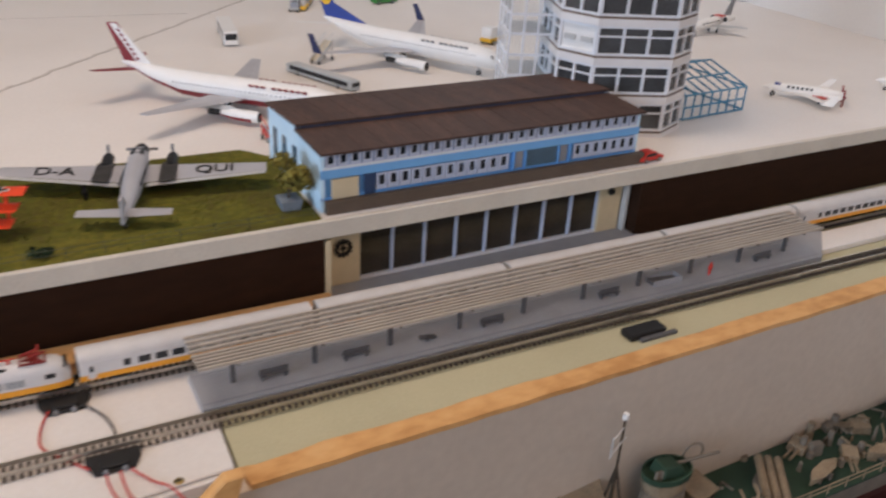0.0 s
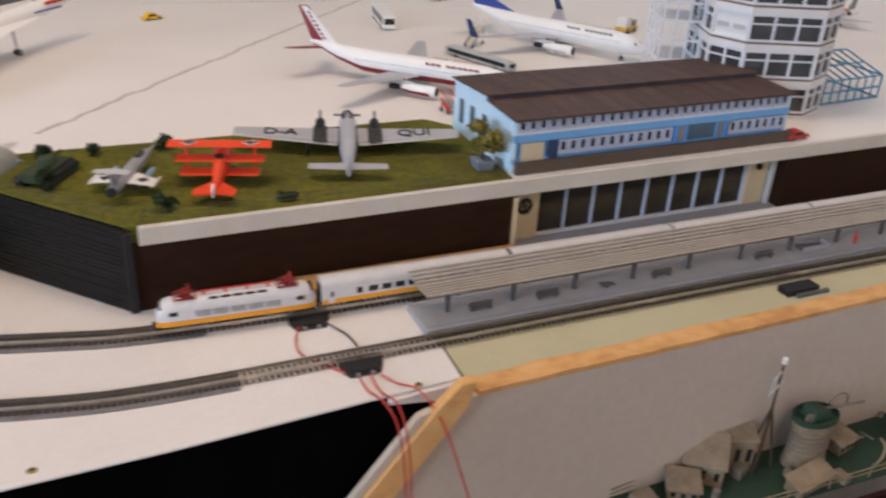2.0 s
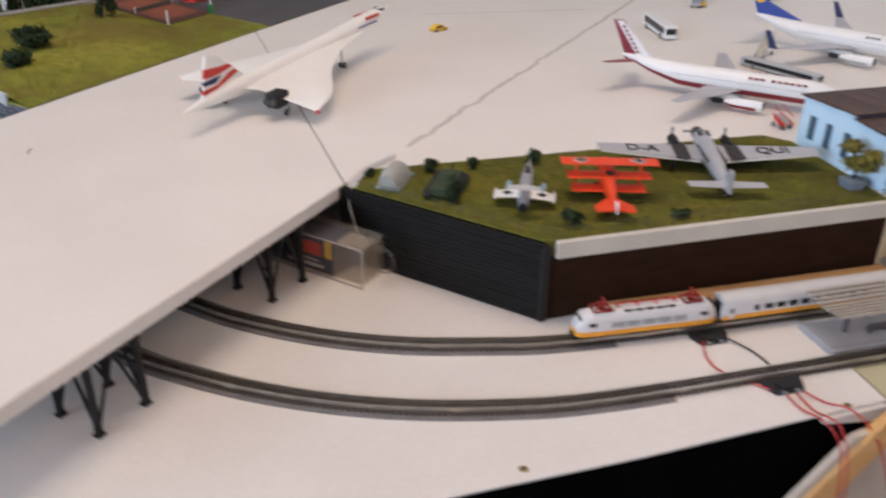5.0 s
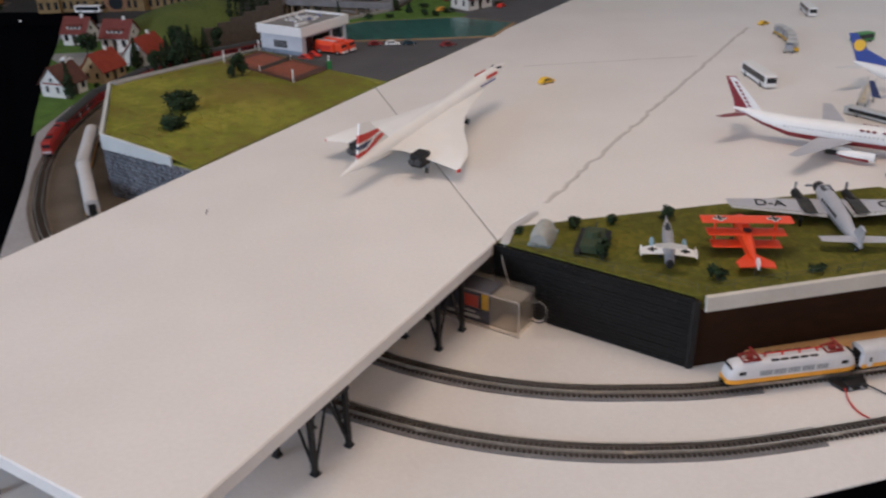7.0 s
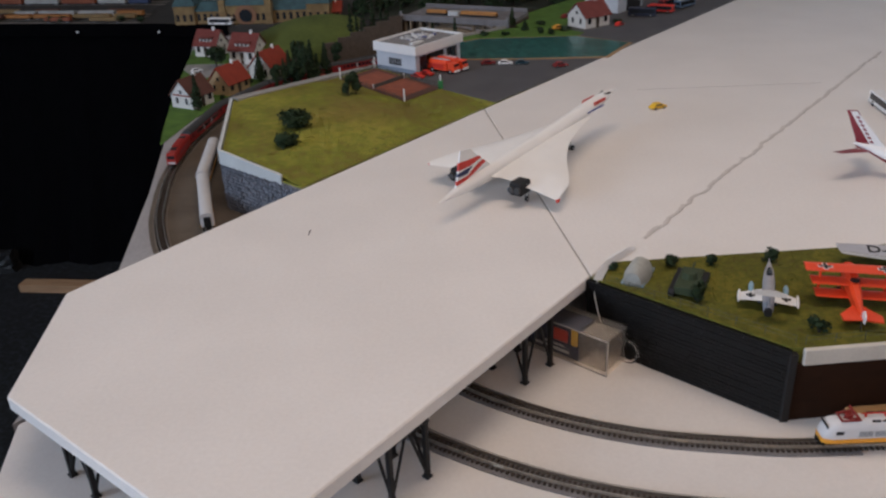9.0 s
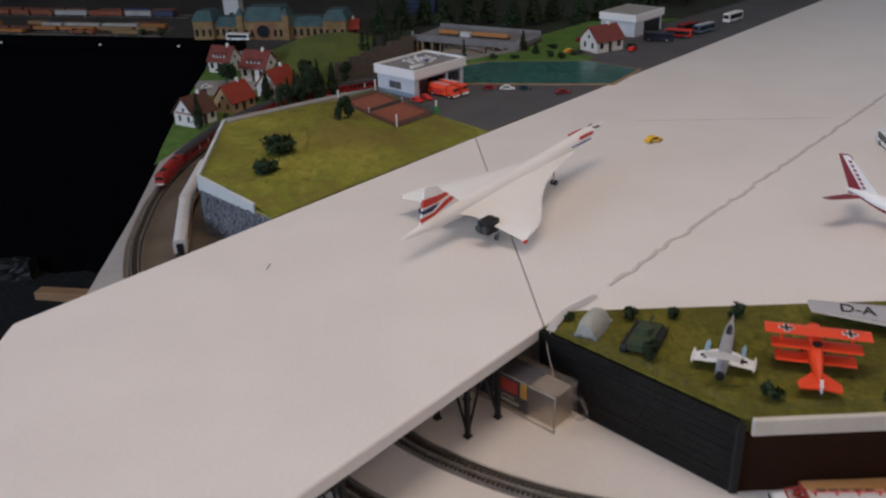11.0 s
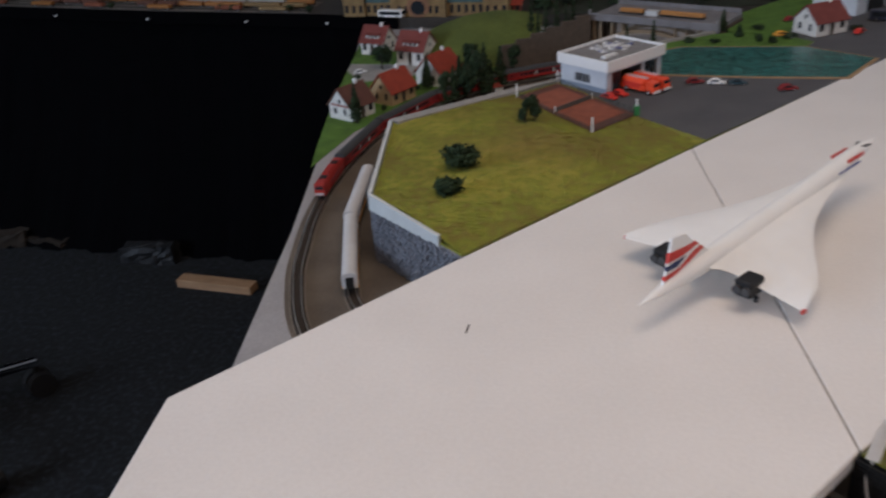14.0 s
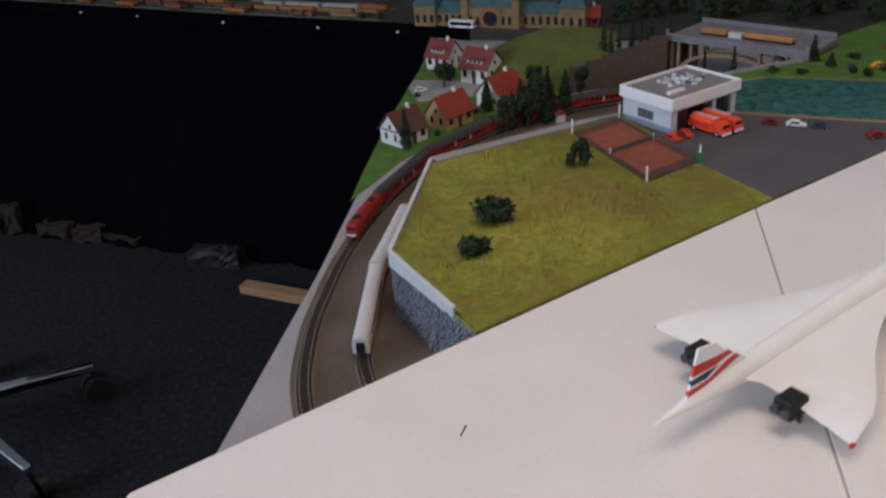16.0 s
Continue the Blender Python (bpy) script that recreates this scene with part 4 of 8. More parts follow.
def triplane():
    a = thing("red_triplane", 70, 62, 0.6, 75, "bright orange-red triplane with black crosses", "airplane", "historic aircraft on the turf")
    part("fuselage", loft([[(x, w * cx, z + hh * cz) for cx, cz in ((-1, -1), (1, -1), (1, 0.5), (0.5, 1), (-0.5, 1), (-1, 0.5))] for x, w, hh, z in ((-36, 0.8, 1.6, 9), (-10, 4.2, 5, 14), (16, 6, 7, 19), (30, 6.2, 7, 20))]), ORANGERED, a, "tapered red fuselage")
    for z, sp, x0 in ((32, 42, 14), (21, 36, 10), (10.5, 32, 6)):
        part("wing", loft([[(x0 + 9, y, z), (x0 + 4, y, z + 1.4), (x0 - 9, y, z), (x0 + 3, y, z - 0.8)] for y in (-sp, -sp * 0.5, 0, sp * 0.5, sp)]), ORANGERED, a, "straight red wing")
    for s in (-1, 1):
        part("strut", boxes((12, 16, s * 28 - 0.8, s * 28 + 0.8, 10, 32)), ORANGERED, a)
        part("gear_leg", tube([(20, s * 8, 5), (18, s * 5, 14)], 0.9, 6), ORANGERED, a)
        wheel("main_wheel", 20, s * 9, 5, 2.2, a)
        cross(a, 13, s * 25, 33.2)
    part("cowling", cyl((30, 0, 20), 7, 8, 16, "x"), ORANGERED, a, "round engine cowling", smooth=True)
    part("propeller", boxes((38.4, 39.2, -15, 15, 19, 21)), BARK, a)
    part("cockpit", cyl((6, 0, 24), 4.2, 1.0, 12, "z"), DARK, a, "dark open cockpit")
    part("stabiliser", prism([(-14, 3), (-14, -3), (-32, -17), (-42, -16), (-40, 0), (-42, 16), (-32, 17)], 9.2, 10.6), ORANGERED, a, "flared red tailplane")
    part("rudder", fin_mesh([(-34, 9), (-45, 9), (-46, 16), (-40, 19), (-35, 16)], 1.2), WHITE, a, "white comma rudder")
    part("tail_skid", tube([(-38, 0, 0), (-32, 0, 9)], 0.7, 5), BARK, a)
    return a


triplane()


JETGREY = mat("jet_grey", (0.36, 0.36, 0.38), 0.45, second=(0.28, 0.28, 0.30), scale=90, fine=900)


def fighter():
    a = thing("jet_fighter", 3, 88, 0.6, 68, "grey jet fighter with white stub wings", "airplane", "historic aircraft on the turf")
    part("fuselage", loft([section(x, r, z, 12) for x, r, z in ((-46, 4.2, 11), (-20, 5.4, 11.5), (8, 5.6, 12), (30, 4.4, 12), (46, 1.6, 11.6), (60, 0.3, 11.2))]), JETGREY, a, "grey tubular fuselage", smooth=True)
    part("exhaust", cyl((-50, 0, 11), 3.6, 5, 12, "x"), DARK, a, "dark exhaust")
    part("canopy", loft([section(x, r, 16, 10) for x, r in ((8, 0.6), (14, 2.8), (24, 2.8), (32, 0.5))]), DARKGLASS, a, smooth=True)
    part("fin", fin_mesh([(-18, 16), (-44, 15), (-48, 26), (-36, 26)], 1.4), JETGREY, a)
    for s in (-1, 1):
        part("tailplane", wing_mesh((-34, -46, 0, 26), (-38, -46, 14, 26), 1.4, s), GREYW, a, "pale tailplane on top of the fin")
        part("wing", wing_mesh((-4, -28, 4, 11), (-12, -27, 24, 9), 2.0, s), WHITE, a, "short white wing")
        part("tip_tank", loft([section(x, r, 0, 8) for x, r in ((-30, 0.5), (-24, 1.4), (-12, 1.4), (-6, 0.4))]), WHITE, a, smooth=True).location = (0, s * 25 * MM, 9 * MM)
        part("drop_tank", loft([section(x, r, 0, 8) for x, r in ((-12, 0.6), (-6, 2.4), (4, 2.4), (10, 0.6))]), mat("pale_blue_tank", (0.30, 0.48, 0.60), 0.4, scale=60, fine=900), a, "pale blue drop tank", smooth=True).location = (0, s * 15 * MM, 9.5 * MM)
        part("wing_mark", boxes((-23, -15, s * 15 - 1.1, s * 15 + 1.1, 10.4, 11.3), (-20.1, -17.9, s * 15 - 4, s * 15 + 4, 10.42, 11.32)), DARK, a, "dark wing cross")
        part("gear_leg", tube([(-14, s * 7, 2), (-14, s * 5, 9)], 0.8, 5), GREYW, a)
        wheel("main_wheel", -14, s * 7, 2.2, 1.6, a)
    part("nose_leg", tube([(28, 0, 2), (28, 0, 9)], 0.7, 5), GREYW, a)
    wheel("nose_wheel", 28, 0, 2, 1.4, a)
    return a


fighter()


def business_jet(x, y, rz, L, label, stripe):
    a = thing("business_jet", x, y, 0, rz, label, "airplane", "small jets on the apron")
    part("fuselage", loft([section(q * L, r * L, z * L, 12) for q, r, z in ((0, 0.012, 0.15), (0.2, 0.045, 0.14), (0.45, 0.062, 0.13), (0.8, 0.060, 0.13), (0.93, 0.035, 0.125), (1, 0.006, 0.115))]), IVORY, a, "cream fuselage", smooth=True)
    win = bmesh.new()
    for k in range(6):
        for s in (-1, 1):
            bmesh.ops.create_cube(win, size=1, matrix=Matrix.Translation(((0.42 + 0.075 * k) * L, s * 0.059 * L, 0.15 * L)) @ Matrix.Diagonal((2.2, 1, 2.6, 1)))
    part("window_row", win, DARKGLASS, a)
    part("fin", fin_mesh([(0.2 * L, 0.17 * L), (0.02 * L, 0.17 * L), (-0.04 * L, 0.36 * L), (0.05 * L, 0.36 * L)], 1.5), stripe, a, "coloured fin")
    for s in (-1, 1):
        part("wing", wing_mesh((0.60 * L, 0.34 * L, 2, 0.09 * L), (0.40 * L, 0.30 * L, 0.40 * L, 0.11 * L), 2.4, s), GREYW, a)
        part("stabiliser", wing_mesh((0.06 * L, -0.03 * L, 0, 0.34 * L), (0, -0.06 * L, 0.15 * L, 0.345 * L), 1.4, s), stripe, a)
        en = part("engine", cyl((0.12 * L, s * 0.085 * L, 0.155 * L), 0.032 * L, 0.2 * L, 12, "x"), IVORY, a, smooth=True)
        part("intake", cyl((0.321 * L, s * 0.085 * L, 0.155 * L), 0.026 * L, 0.5, 12, "x"), DARK, en)
        part("gear_leg", tube([(0.42 * L, s * 7, 2), (0.42 * L, s * 7, 0.1 * L)], 0.8, 5), GREYW, a)
        wheel("main_wheel", 0.42 * L, s * 7, 2.4, 1.8, a)
    part("nose_leg", tube([(0.86 * L, 0, 2), (0.86 * L, 0, 0.1 * L)], 0.8, 5), GREYW, a)
    wheel("nose_wheel", 0.86 * L, 0, 2.2, 1.6, a)
    part("badge", boxes((0.24 * L, 0.36 * L, -0.058 * L, 0.058 * L, 0.185 * L, 0.192 * L)), RED, a, "red flash on the fuselage")
    return a



def pusher_plane(x, y, rz, L, label):
    """A canard aircraft with swept rear wings and two pusher propellers."""
    a = thing("pusher_airplane", x, y, 0, rz, label, "airplane", "small jets on the apron")
    part("fuselage", loft([section(q * L, r * L, z * L, 12) for q, r, z in ((0, 0.02, 0.13), (0.15, 0.05, 0.125), (0.4, 0.066, 0.12), (0.75, 0.062, 0.12), (0.9, 0.042, 0.115), (1, 0.008, 0.105))]), IVORY, a, "cream fuselage", smooth=True)
    part("cockpit_window", boxes((0.78 * L, 0.86 * L, -0.04 * L, 0.04 * L, 0.15 * L, 0.172 * L)), NAVY, a, "dark blue cockpit glazing", bevel=0.8)
    for s in (-1, 1):
        win = bmesh.new()
        for k in range(6):
            box(win, (0.40 + 0.055 * k) * L, (0.43 + 0.055 * k) * L, s * 0.058 * L - 0.8, s * 0.058 * L + 0.8, 0.135 * L, 0.165 * L)
        part("window_row", win, DARKGLASS, a)
        part("strake", wing_mesh((0.84 * L, 0.16 * L, 0.03 * L, 0.085 * L), (0.46 * L, 0.14 * L, 0.17 * L, 0.085 * L), 3.0, s), IVORY, a, "long wing root strake")
        part("wing", wing_mesh((0.50 * L, 0.14 * L, 0.15 * L, 0.085 * L), (0.30 * L, 0.18 * L, 0.44 * L, 0.09 * L), 2.6, s), IVORY, a, "swept cream wing")
        part("tip_fin", fin_mesh([(0.31 * L, 0.07 * L), (0.17 * L, 0.07 * L), (0.10 * L, 0.20 * L), (0.18 * L, 0.20 * L)], 1.2, s * 0.44 * L), IVORY, a)
        part("wing_mark", prism([(0.40 * L, s * 0.16 * L), (0.22 * L, s * 0.17 * L), (0.26 * L, s * 0.27 * L)], 0.104 * L, 0.112 * L), RED, a, "red triangular wing mark")
        part("foreplane", wing_mesh((0.95 * L, 0.89 * L, 0.02 * L, 0.11 * L), (0.91 * L, 0.88 * L, 0.14 * L, 0.115 * L), 1.4, s), IVORY, a)
        en = part("engine", cyl((0.05 * L, s * 0.12 * L, 0.11 * L), 0.03 * L, 0.24 * L, 10, "x"), IVORY, a, smooth=True)
        for k in range(3):
            an = radians(20 + 120 * k)
            part("propeller_blade", tube([(0.03 * L, s * 0.12 * L, 0.11 * L), (0.03 * L, s * 0.12 * L + 0.12 * L * math.cos(an), 0.11 * L + 0.12 * L * math.sin(an))], 0.014 * L, 5), MAROON, en, "dark red propeller blade")
        part("gear_leg", tube([(0.3 * L, s * 8, 2), (0.3 * L, s * 8, 0.09 * L)], 0.9, 5), GREYW, a)
        wheel("main_wheel", 0.3 * L, s * 8, 2.6, 2.0, a)
    part("nose_leg", tube([(0.86 * L, 0, 2), (0.86 * L, 0, 0.1 * L)], 1.0, 5), DARK, a)
    wheel("nose_wheel", 0.86 * L, 0, 2.8, 2.0, a)
    return a


pusher_plane(1012, 116, 135, 96, "cream pusher-propeller airplane with red wing marks")
business_jet(1150, 70, 108, 96, "pale small jet with a blue tail", NAVY)
business_jet(1185, 500, 200, 130, "grey twin-boom jet near the white wall", GREY)

# ---- apron vehicles ----


def road_vehicle(name, x, y, z, rz, L, W, H, label, body_mat, glass=True, cab=0.0, group="apron vehicles", roof=None):
    v = thing(name, x, y, z, rz, label, "bus" if name == "bus" else "vehicle", group)
    rw = max(1.2, H * 0.16)
    prof = [(0, rw), (L, rw), (L, H * 0.72), (L * 0.985, H * 0.95), (L * 0.94, H), (L * 0.04, H), (0, H * 0.9)]
    part("body", extrude_profile(prof, "y", -W / 2, W / 2), body_mat, v, bevel=min(0.6, H * 0.06))
    if glass:
        for s in (-1, 1):
            part("side_window", boxes((L * 0.06, L * 0.94, s * W / 2 - 0.2, s * W / 2 + 0.2, H * 0.42, H * 0.86)), DARKGLASS, v, "dark side glazing")
        part("windscreen", boxes((L - 0.3, L + 0.25, -W * 0.42, W * 0.42, H * 0.45, H * 0.85)), DARKGLASS, v)
        part("rear_window", boxes((-0.25, 0.3, -W * 0.42, W * 0.42, H * 0.5, H * 0.85)), DARKGLASS, v)
    if roof:
        part("roof_panel", boxes((L * 0.06, L * 0.94, -W * 0.4, W * 0.4, H - 0.1, H + 0.4)), roof, v)
    for f in (0.18, 0.8):
        for s in (-1, 1):
            wheel("wheel", L * f, s * (W / 2 - 0.5), rw * 1.15, 1.4, v)
    return v


road_vehicle("bus", 392, 658, 0, -97, 98, 18, 21, "white airport bus with dark windows", WHITE)
road_vehicle("bus", 420, 432, 0, -66, 112, 14, 12, "pale grey low airport bus with dark windows", mat("pale_blue_grey_paint", (0.50, 0.55, 0.58), 0.4, scale=60, fine=900), roof=GREYW)
road_vehicle("bus", 760, 1095, 0, -110, 90, 17, 19, "white and blue airport bus", WHITE)


def small_car(x, y, z, rz, L, label, body_mat, group="parked cars"):
    c = thing("car", x, y, z, rz, label, "car", group)
    W, H = L * 0.40, L * 0.33
    prof = [(0, H * 0.2), (L, H * 0.2), (L, H * 0.5), (L * 0.72, H * 0.6), (L * 0.6, H), (L * 0.25, H), (L * 0.1, H * 0.62), (0, H * 0.56)]
    part("body", extrude_profile(prof, "y", -W / 2, W / 2), body_mat, c, bevel=L * 0.02)
    g = [(L * 0.70, H * 0.62), (L * 0.595, H * 0.95), (L * 0.26, H * 0.95), (L * 0.13, H * 0.64)]
    part("glazing", extrude_profile(g, "y", -W / 2 - 0.12, W / 2 + 0.12), DARKGLASS, c)
    part("roof", boxes((L * 0.27, L * 0.59, -W * 0.46, W * 0.46, H * 0.96, H + 0.25)), body_mat, c)
    for f in (0.2, 0.8):
        for s in (-1, 1):
            wheel("wheel", L * f, s * (W / 2 - 0.3), H * 0.24, 1.1, c)
    return c


small_car(52, 678, 0, 25, 28, "yellow car on the apron", YELLOW)
small_car(590, 972, 0, 20, 24, "yellow car far out on the apron", YELLOW)
small_car(640, 37, 0, 8, 30, "red car beside the terminal", RED)
small_car(630, 52, 0, 100, 24, "black car beside the terminal", DARK)


def luggage_train(x, y, rz, n):
    for k in range(n):
        a = radians(rz + 9 * k)
        c = thing("luggage_cart", x, y, 0, rz + 9 * k, "grey luggage cart with a yellow frame", "cart", "luggage carts")
        part("bed", boxes((0, 26, -8, 8, 4, 6)), YELLOW if k > 1 else GREYW, c, bevel=0.4)
        part("canopy", boxes((1, 25, -7.5, 7.5, 18, 19.2)), GREYW, c, bevel=0.4)
        part("load", boxes((3, 23, -6.5, 6.5, 6, 15)), mat("luggage", (0.30, 0.32, 0.36), 0.7, scale=120, fine=900), c, "stacked grey luggage", bevel=0.8)
        for px in (2, 24):
            for s in (-1, 1):
                part("post", tube([(px, s * 7, 6), (px, s * 7, 18)], 0.6, 5), GREYW, c)
                wheel("wheel", px, s * 7, 2.6, 1.6, c)
        part("drawbar", tube([(26, 0, 4.5), (33, 0, 4.5)], 0.7, 5), DARK, c)
        x += 33 * math.cos(a)
        y += 33 * math.sin(a)


luggage_train(524, 755, 50, 5)


def passenger_stairs(x, y, rz, label, m1, m2, high=24):
    s = thing("passenger_stairs", x, y, 0, rz, label, "stairs", "passenger stairs")
    L = high * 1.4
    part("stringer", extrude_profile([(0, 4), (8, 4), (L, high - 2), (L, high), (0, 7)], "y", -6, -5), m1, s)
    part("stringer", extrude_profile([(0, 4), (8, 4), (L, high - 2), (L, high), (0, 7)], "y", 5, 6), m1, s)
    for k in range(9):
        part("step", boxes((3 + k * (L - 6) / 9, 6.4 + k * (L - 6) / 9, -5, 5, 5 + k * (high - 6) / 9, 6.2 + k * (high - 6) / 9)), m2, s)
    for q in (-5.5, 5.5):
        part("handrail", tube([(2, q, 14), (L, q, high + 8)], 0.6, 5), m1, s)
        part("leg", tube([(L - 3, q, 0), (L - 3, q, high - 1)], 0.9, 5), m1, s)
        wheel("wheel", 4, q, 2.4, 1.4, s)
        wheel("wheel", L - 3, q * 1.1, 2.4, 1.4, s)
    return s


passenger_stairs(456, 452, 38, "pale grey and beige passenger stairs beside the airliner", GREYW, CREAM, 26)
passenger_stairs(332, 192, 100, "red passenger stairs behind the terminal", RED, GREYW, 14)
tug = thing("apron_tug", 722, 492, 0, 30, "yellow apron tug with a white box", "vehicle", "apron vehicles")
part("chassis", boxes((0, 40, -9, 9, 4, 9)), YELLOW, tug, bevel=0.6)
part("cargo_box", boxes((2, 20, -8, 8, 9, 24)), WHITE, tug, "white box", bevel=0.5)
part("cab", boxes((27, 37, -7, 7, 9, 17)), GREY, tug, bevel=0.8)
for f in (8, 32):
    for q in (-8, 8):
        wheel("wheel", f, q, 3.6, 2.2, tug)
tug = thing("apron_tug", 535, 757, 0, 60, "yellow apron tug far out", "vehicle", "apron vehicles")
part("chassis", boxes((0, 30, -8, 8, 3, 8)), YELLOW, tug, bevel=0.6)
part("cab", boxes((4, 16, -7, 7, 8, 17)), GREYW, tug, bevel=0.8)
for f in (6, 24):
    for q in (-7, 7):
        wheel("wheel", f, q, 3.2, 2.0, tug)
road_vehicle("fire_engine", 672, 792, 0, 12, 44, 16, 17, "green service truck far out on the apron", mat("green_paint", (0.05, 0.28, 0.06), 0.4, scale=60, fine=900))
# ---- tracks ----
ARC1 = [(-491 * math.sin(radians(a)), 380 - 491 * math.cos(radians(a))) for a in (9, 18, 27, 36, 45)]
ARC2 = [(-413 * math.sin(radians(a)), 380 - 413 * math.cos(radians(a))) for a in (9, 18, 27, 36, 45)]
OUTER = [(1388, -90), (841, -97), (584, -100.5), (372, -104.5), (150, -110.5), (0, -113)] + ARC1 + [(-490, 190), (-618, 367), (-667, 488), (-688, 590), (-700, 680), (-703, 780), (-694, 890), (-672, 1000), (-625, 1105), (-550, 1200), (-460, 1275), (-340, 1340), (-180, 1400), (60, 1460)]
INNER = [(1388, -14), (1060, -22), (743, -28), (400, -36), (150, -40.5), (0, -37.5)] + ARC2 + [(-430, 228), (-572, 420), (-606, 505), (-630, 610), (-644, 700), (-645, 800), (-632, 900), (-606, 985), (-560, 1070), (-490, 1150), (-400, 1215), (-300, 1270), (-150, 1325), (60, 1390)]
OUTER, INNER = spline(OUTER, 6), spline(INNER, 6)
RAILTOP = LOW + 6.2


def ribbon(line, half, z0, z1, bm=None, side=0.0):
    """A flat bar along a line, half wide to both sides of an offset line."""
    rings = []
    for i, p in enumerate(line):
        d = (line[min(i + 1, len(line) - 1)] - line[max(i - 1, 0)]).normalized()
        n = Vector((-d.y, d.x, 0))
        rings.append([tuple(p + n * (side + o) + Vector((0, 0, z))) for o, z in ((-half, z0), (half, z0), (half, z1), (-half, z1))])
    return loft(rings, bm)


def railway(line, label, beds):
    t = thing("railway_track", 0, 0, 0, 0, label, "track", "model tracks")
    for s in (-4.6, 4.6):
        part("rail", ribbon(line, 0.45, LOW + 3.4, RAILTOP, side=s), RAIL, t, "bright nickel rail")
    bm = bmesh.new()
    one = None
    for p, a in even(line, 4.5):
        if -420 < p.x < 560 and p.y < 200:
            # the nearest sleepers are parts of their own on one shared mesh
            if one is None:
                one = part("sleeper", boxes((-1.0, 1.0, -7.75, 7.75, -1, 1)), SLEEPER, t)
            else:
                o = new("sleeper", one.data)
                o.parent = t
            (o if one.location.length else one).matrix_basis = Matrix.Translation((p.x * MM, p.y * MM, (LOW + 2.4) * MM)) @ Matrix.Rotation(radians(a), 4, "Z")
            continue
        m = Matrix.Translation((p.x, p.y, LOW + 2.4)) @ Matrix.Rotation(radians(a), 4, "Z") @ Matrix.Diagonal((2.0, 15.5, 2.0, 1))
        bmesh.ops.create_cube(bm, size=1, matrix=m)
    tagged(part("far_sleeper", bm, SLEEPER, t, "dark brown sleepers"), kind="stuff")
    for x0, x1, m, half, top in beds:
        seg = [p for p in line if x0 <= p.x <= x1 and p.y < (300 if x0 > -600 else 1100)]
        part("roadbed", ribbon(seg, half, LOW - 0.2, LOW + top), m, t, "roadbed strip")
    for p, a in even(line, 166)[1:12]:
        bm = bmesh.new()
        for s in (-5.3, 5.3):
            bmesh.ops.create_cube(bm, size=1, matrix=Matrix.Translation((p.x, p.y, LOW + 4.2)) @ Matrix.Rotation(radians(a), 4, "Z") @ Matrix.Translation((0, s, 0)) @ Matrix.Diagonal((9, 1.0, 1.6, 1)))
        part("rail_joiner", bm, RAIL, t, "metal rail joiner")
    return t


railway(OUTER, "outer model railway track with brown sleepers", [(-560, 55, BEDGREY, 11.5, 1.2), (-760, -561, BALLAST, 9.5, 1.2)])
railway(INNER, "inner model railway track beside the platform", [(-560, 42, BEDGREY, 11.5, 1.2), (-760, -561, BALLAST, 9.5, 1.2)])
# brown weathered trackbed on the far board
seg = [p for p in OUTER if p.y > 240 and p.x < -400]
seg2 = [p for p in INNER if p.y > 240 and p.x < -400]
bm = bmesh.new()
a = [bm.verts.new((p.x - 16, p.y, LOW + 0.35)) for p in seg[::3]]
pairs = [min(seg2, key=lambda q: (q - p).length) for p in seg[::3]]
b = [bm.verts.new((q.x + 80, q.y, LOW + 0.35)) for q in pairs]
for i in range(len(a) - 1):
    bm.faces.new((a[i], a[i + 1], b[i + 1], b[i]))
structure("trackbed", bm, mat("weathered_trackbed", (0.135, 0.108, 0.082), 0.9, second=(0.075, 0.060, 0.047), scale=18, fine=500, bump=0.3), "brown weathered trackbed between the far rails")


def along(line, s):
    """Place and heading at a length along a line."""
    for a, b in zip(line, line[1:]):
        d = (b - a).length
        if s <= d:
            return a + (b - a) * (s / d)
        s -= d
    return line[-1]


def length_at(line, test):
    s = 0.0
    for a, b in zip(line, line[1:]):
        if test(a):
            return s
        s += (b - a).length
    return s


def stand(line, s, L):
    """The pose at which a rail vehicle of length L stands with its front at length s; it points along the line."""
    p, q = along(line, s - 0.15 * L), along(line, s - 0.85 * L)
    c = (p + q) / 2
    return c.x, c.y, math.degrees(math.atan2(p.y - q.y, p.x - q.x))


def bogie(parent, x, w=9, axles=2):
    b = part("bogie", boxes((x - w * 0.75, x + w * 0.75, -6.2, -4.6, 1.6, 5.0), (x - w * 0.75, x + w * 0.75, 4.6, 6.2, 1.6, 5.0), (x - 3, x + 3, -5, 5, 3, 5.4)), DARK, parent, "black bogie")
    for k in range(axles):
        xx = x + (k - (axles - 1) / 2) * w
        part("wheelset", cyl((xx, -5.2, 2.9), 2.9, 10.4, 10, "y"), GREY, b)
    return b


SHELL = mat("train_grey_white", (0.66, 0.655, 0.66), 0.4, second=(0.60, 0.595, 0.60), scale=60, fine=900)
ROOFGREY = mat("coach_roof", (0.60, 0.59, 0.585), 0.5, second=(0.52, 0.51, 0.505), scale=60, fine=900)


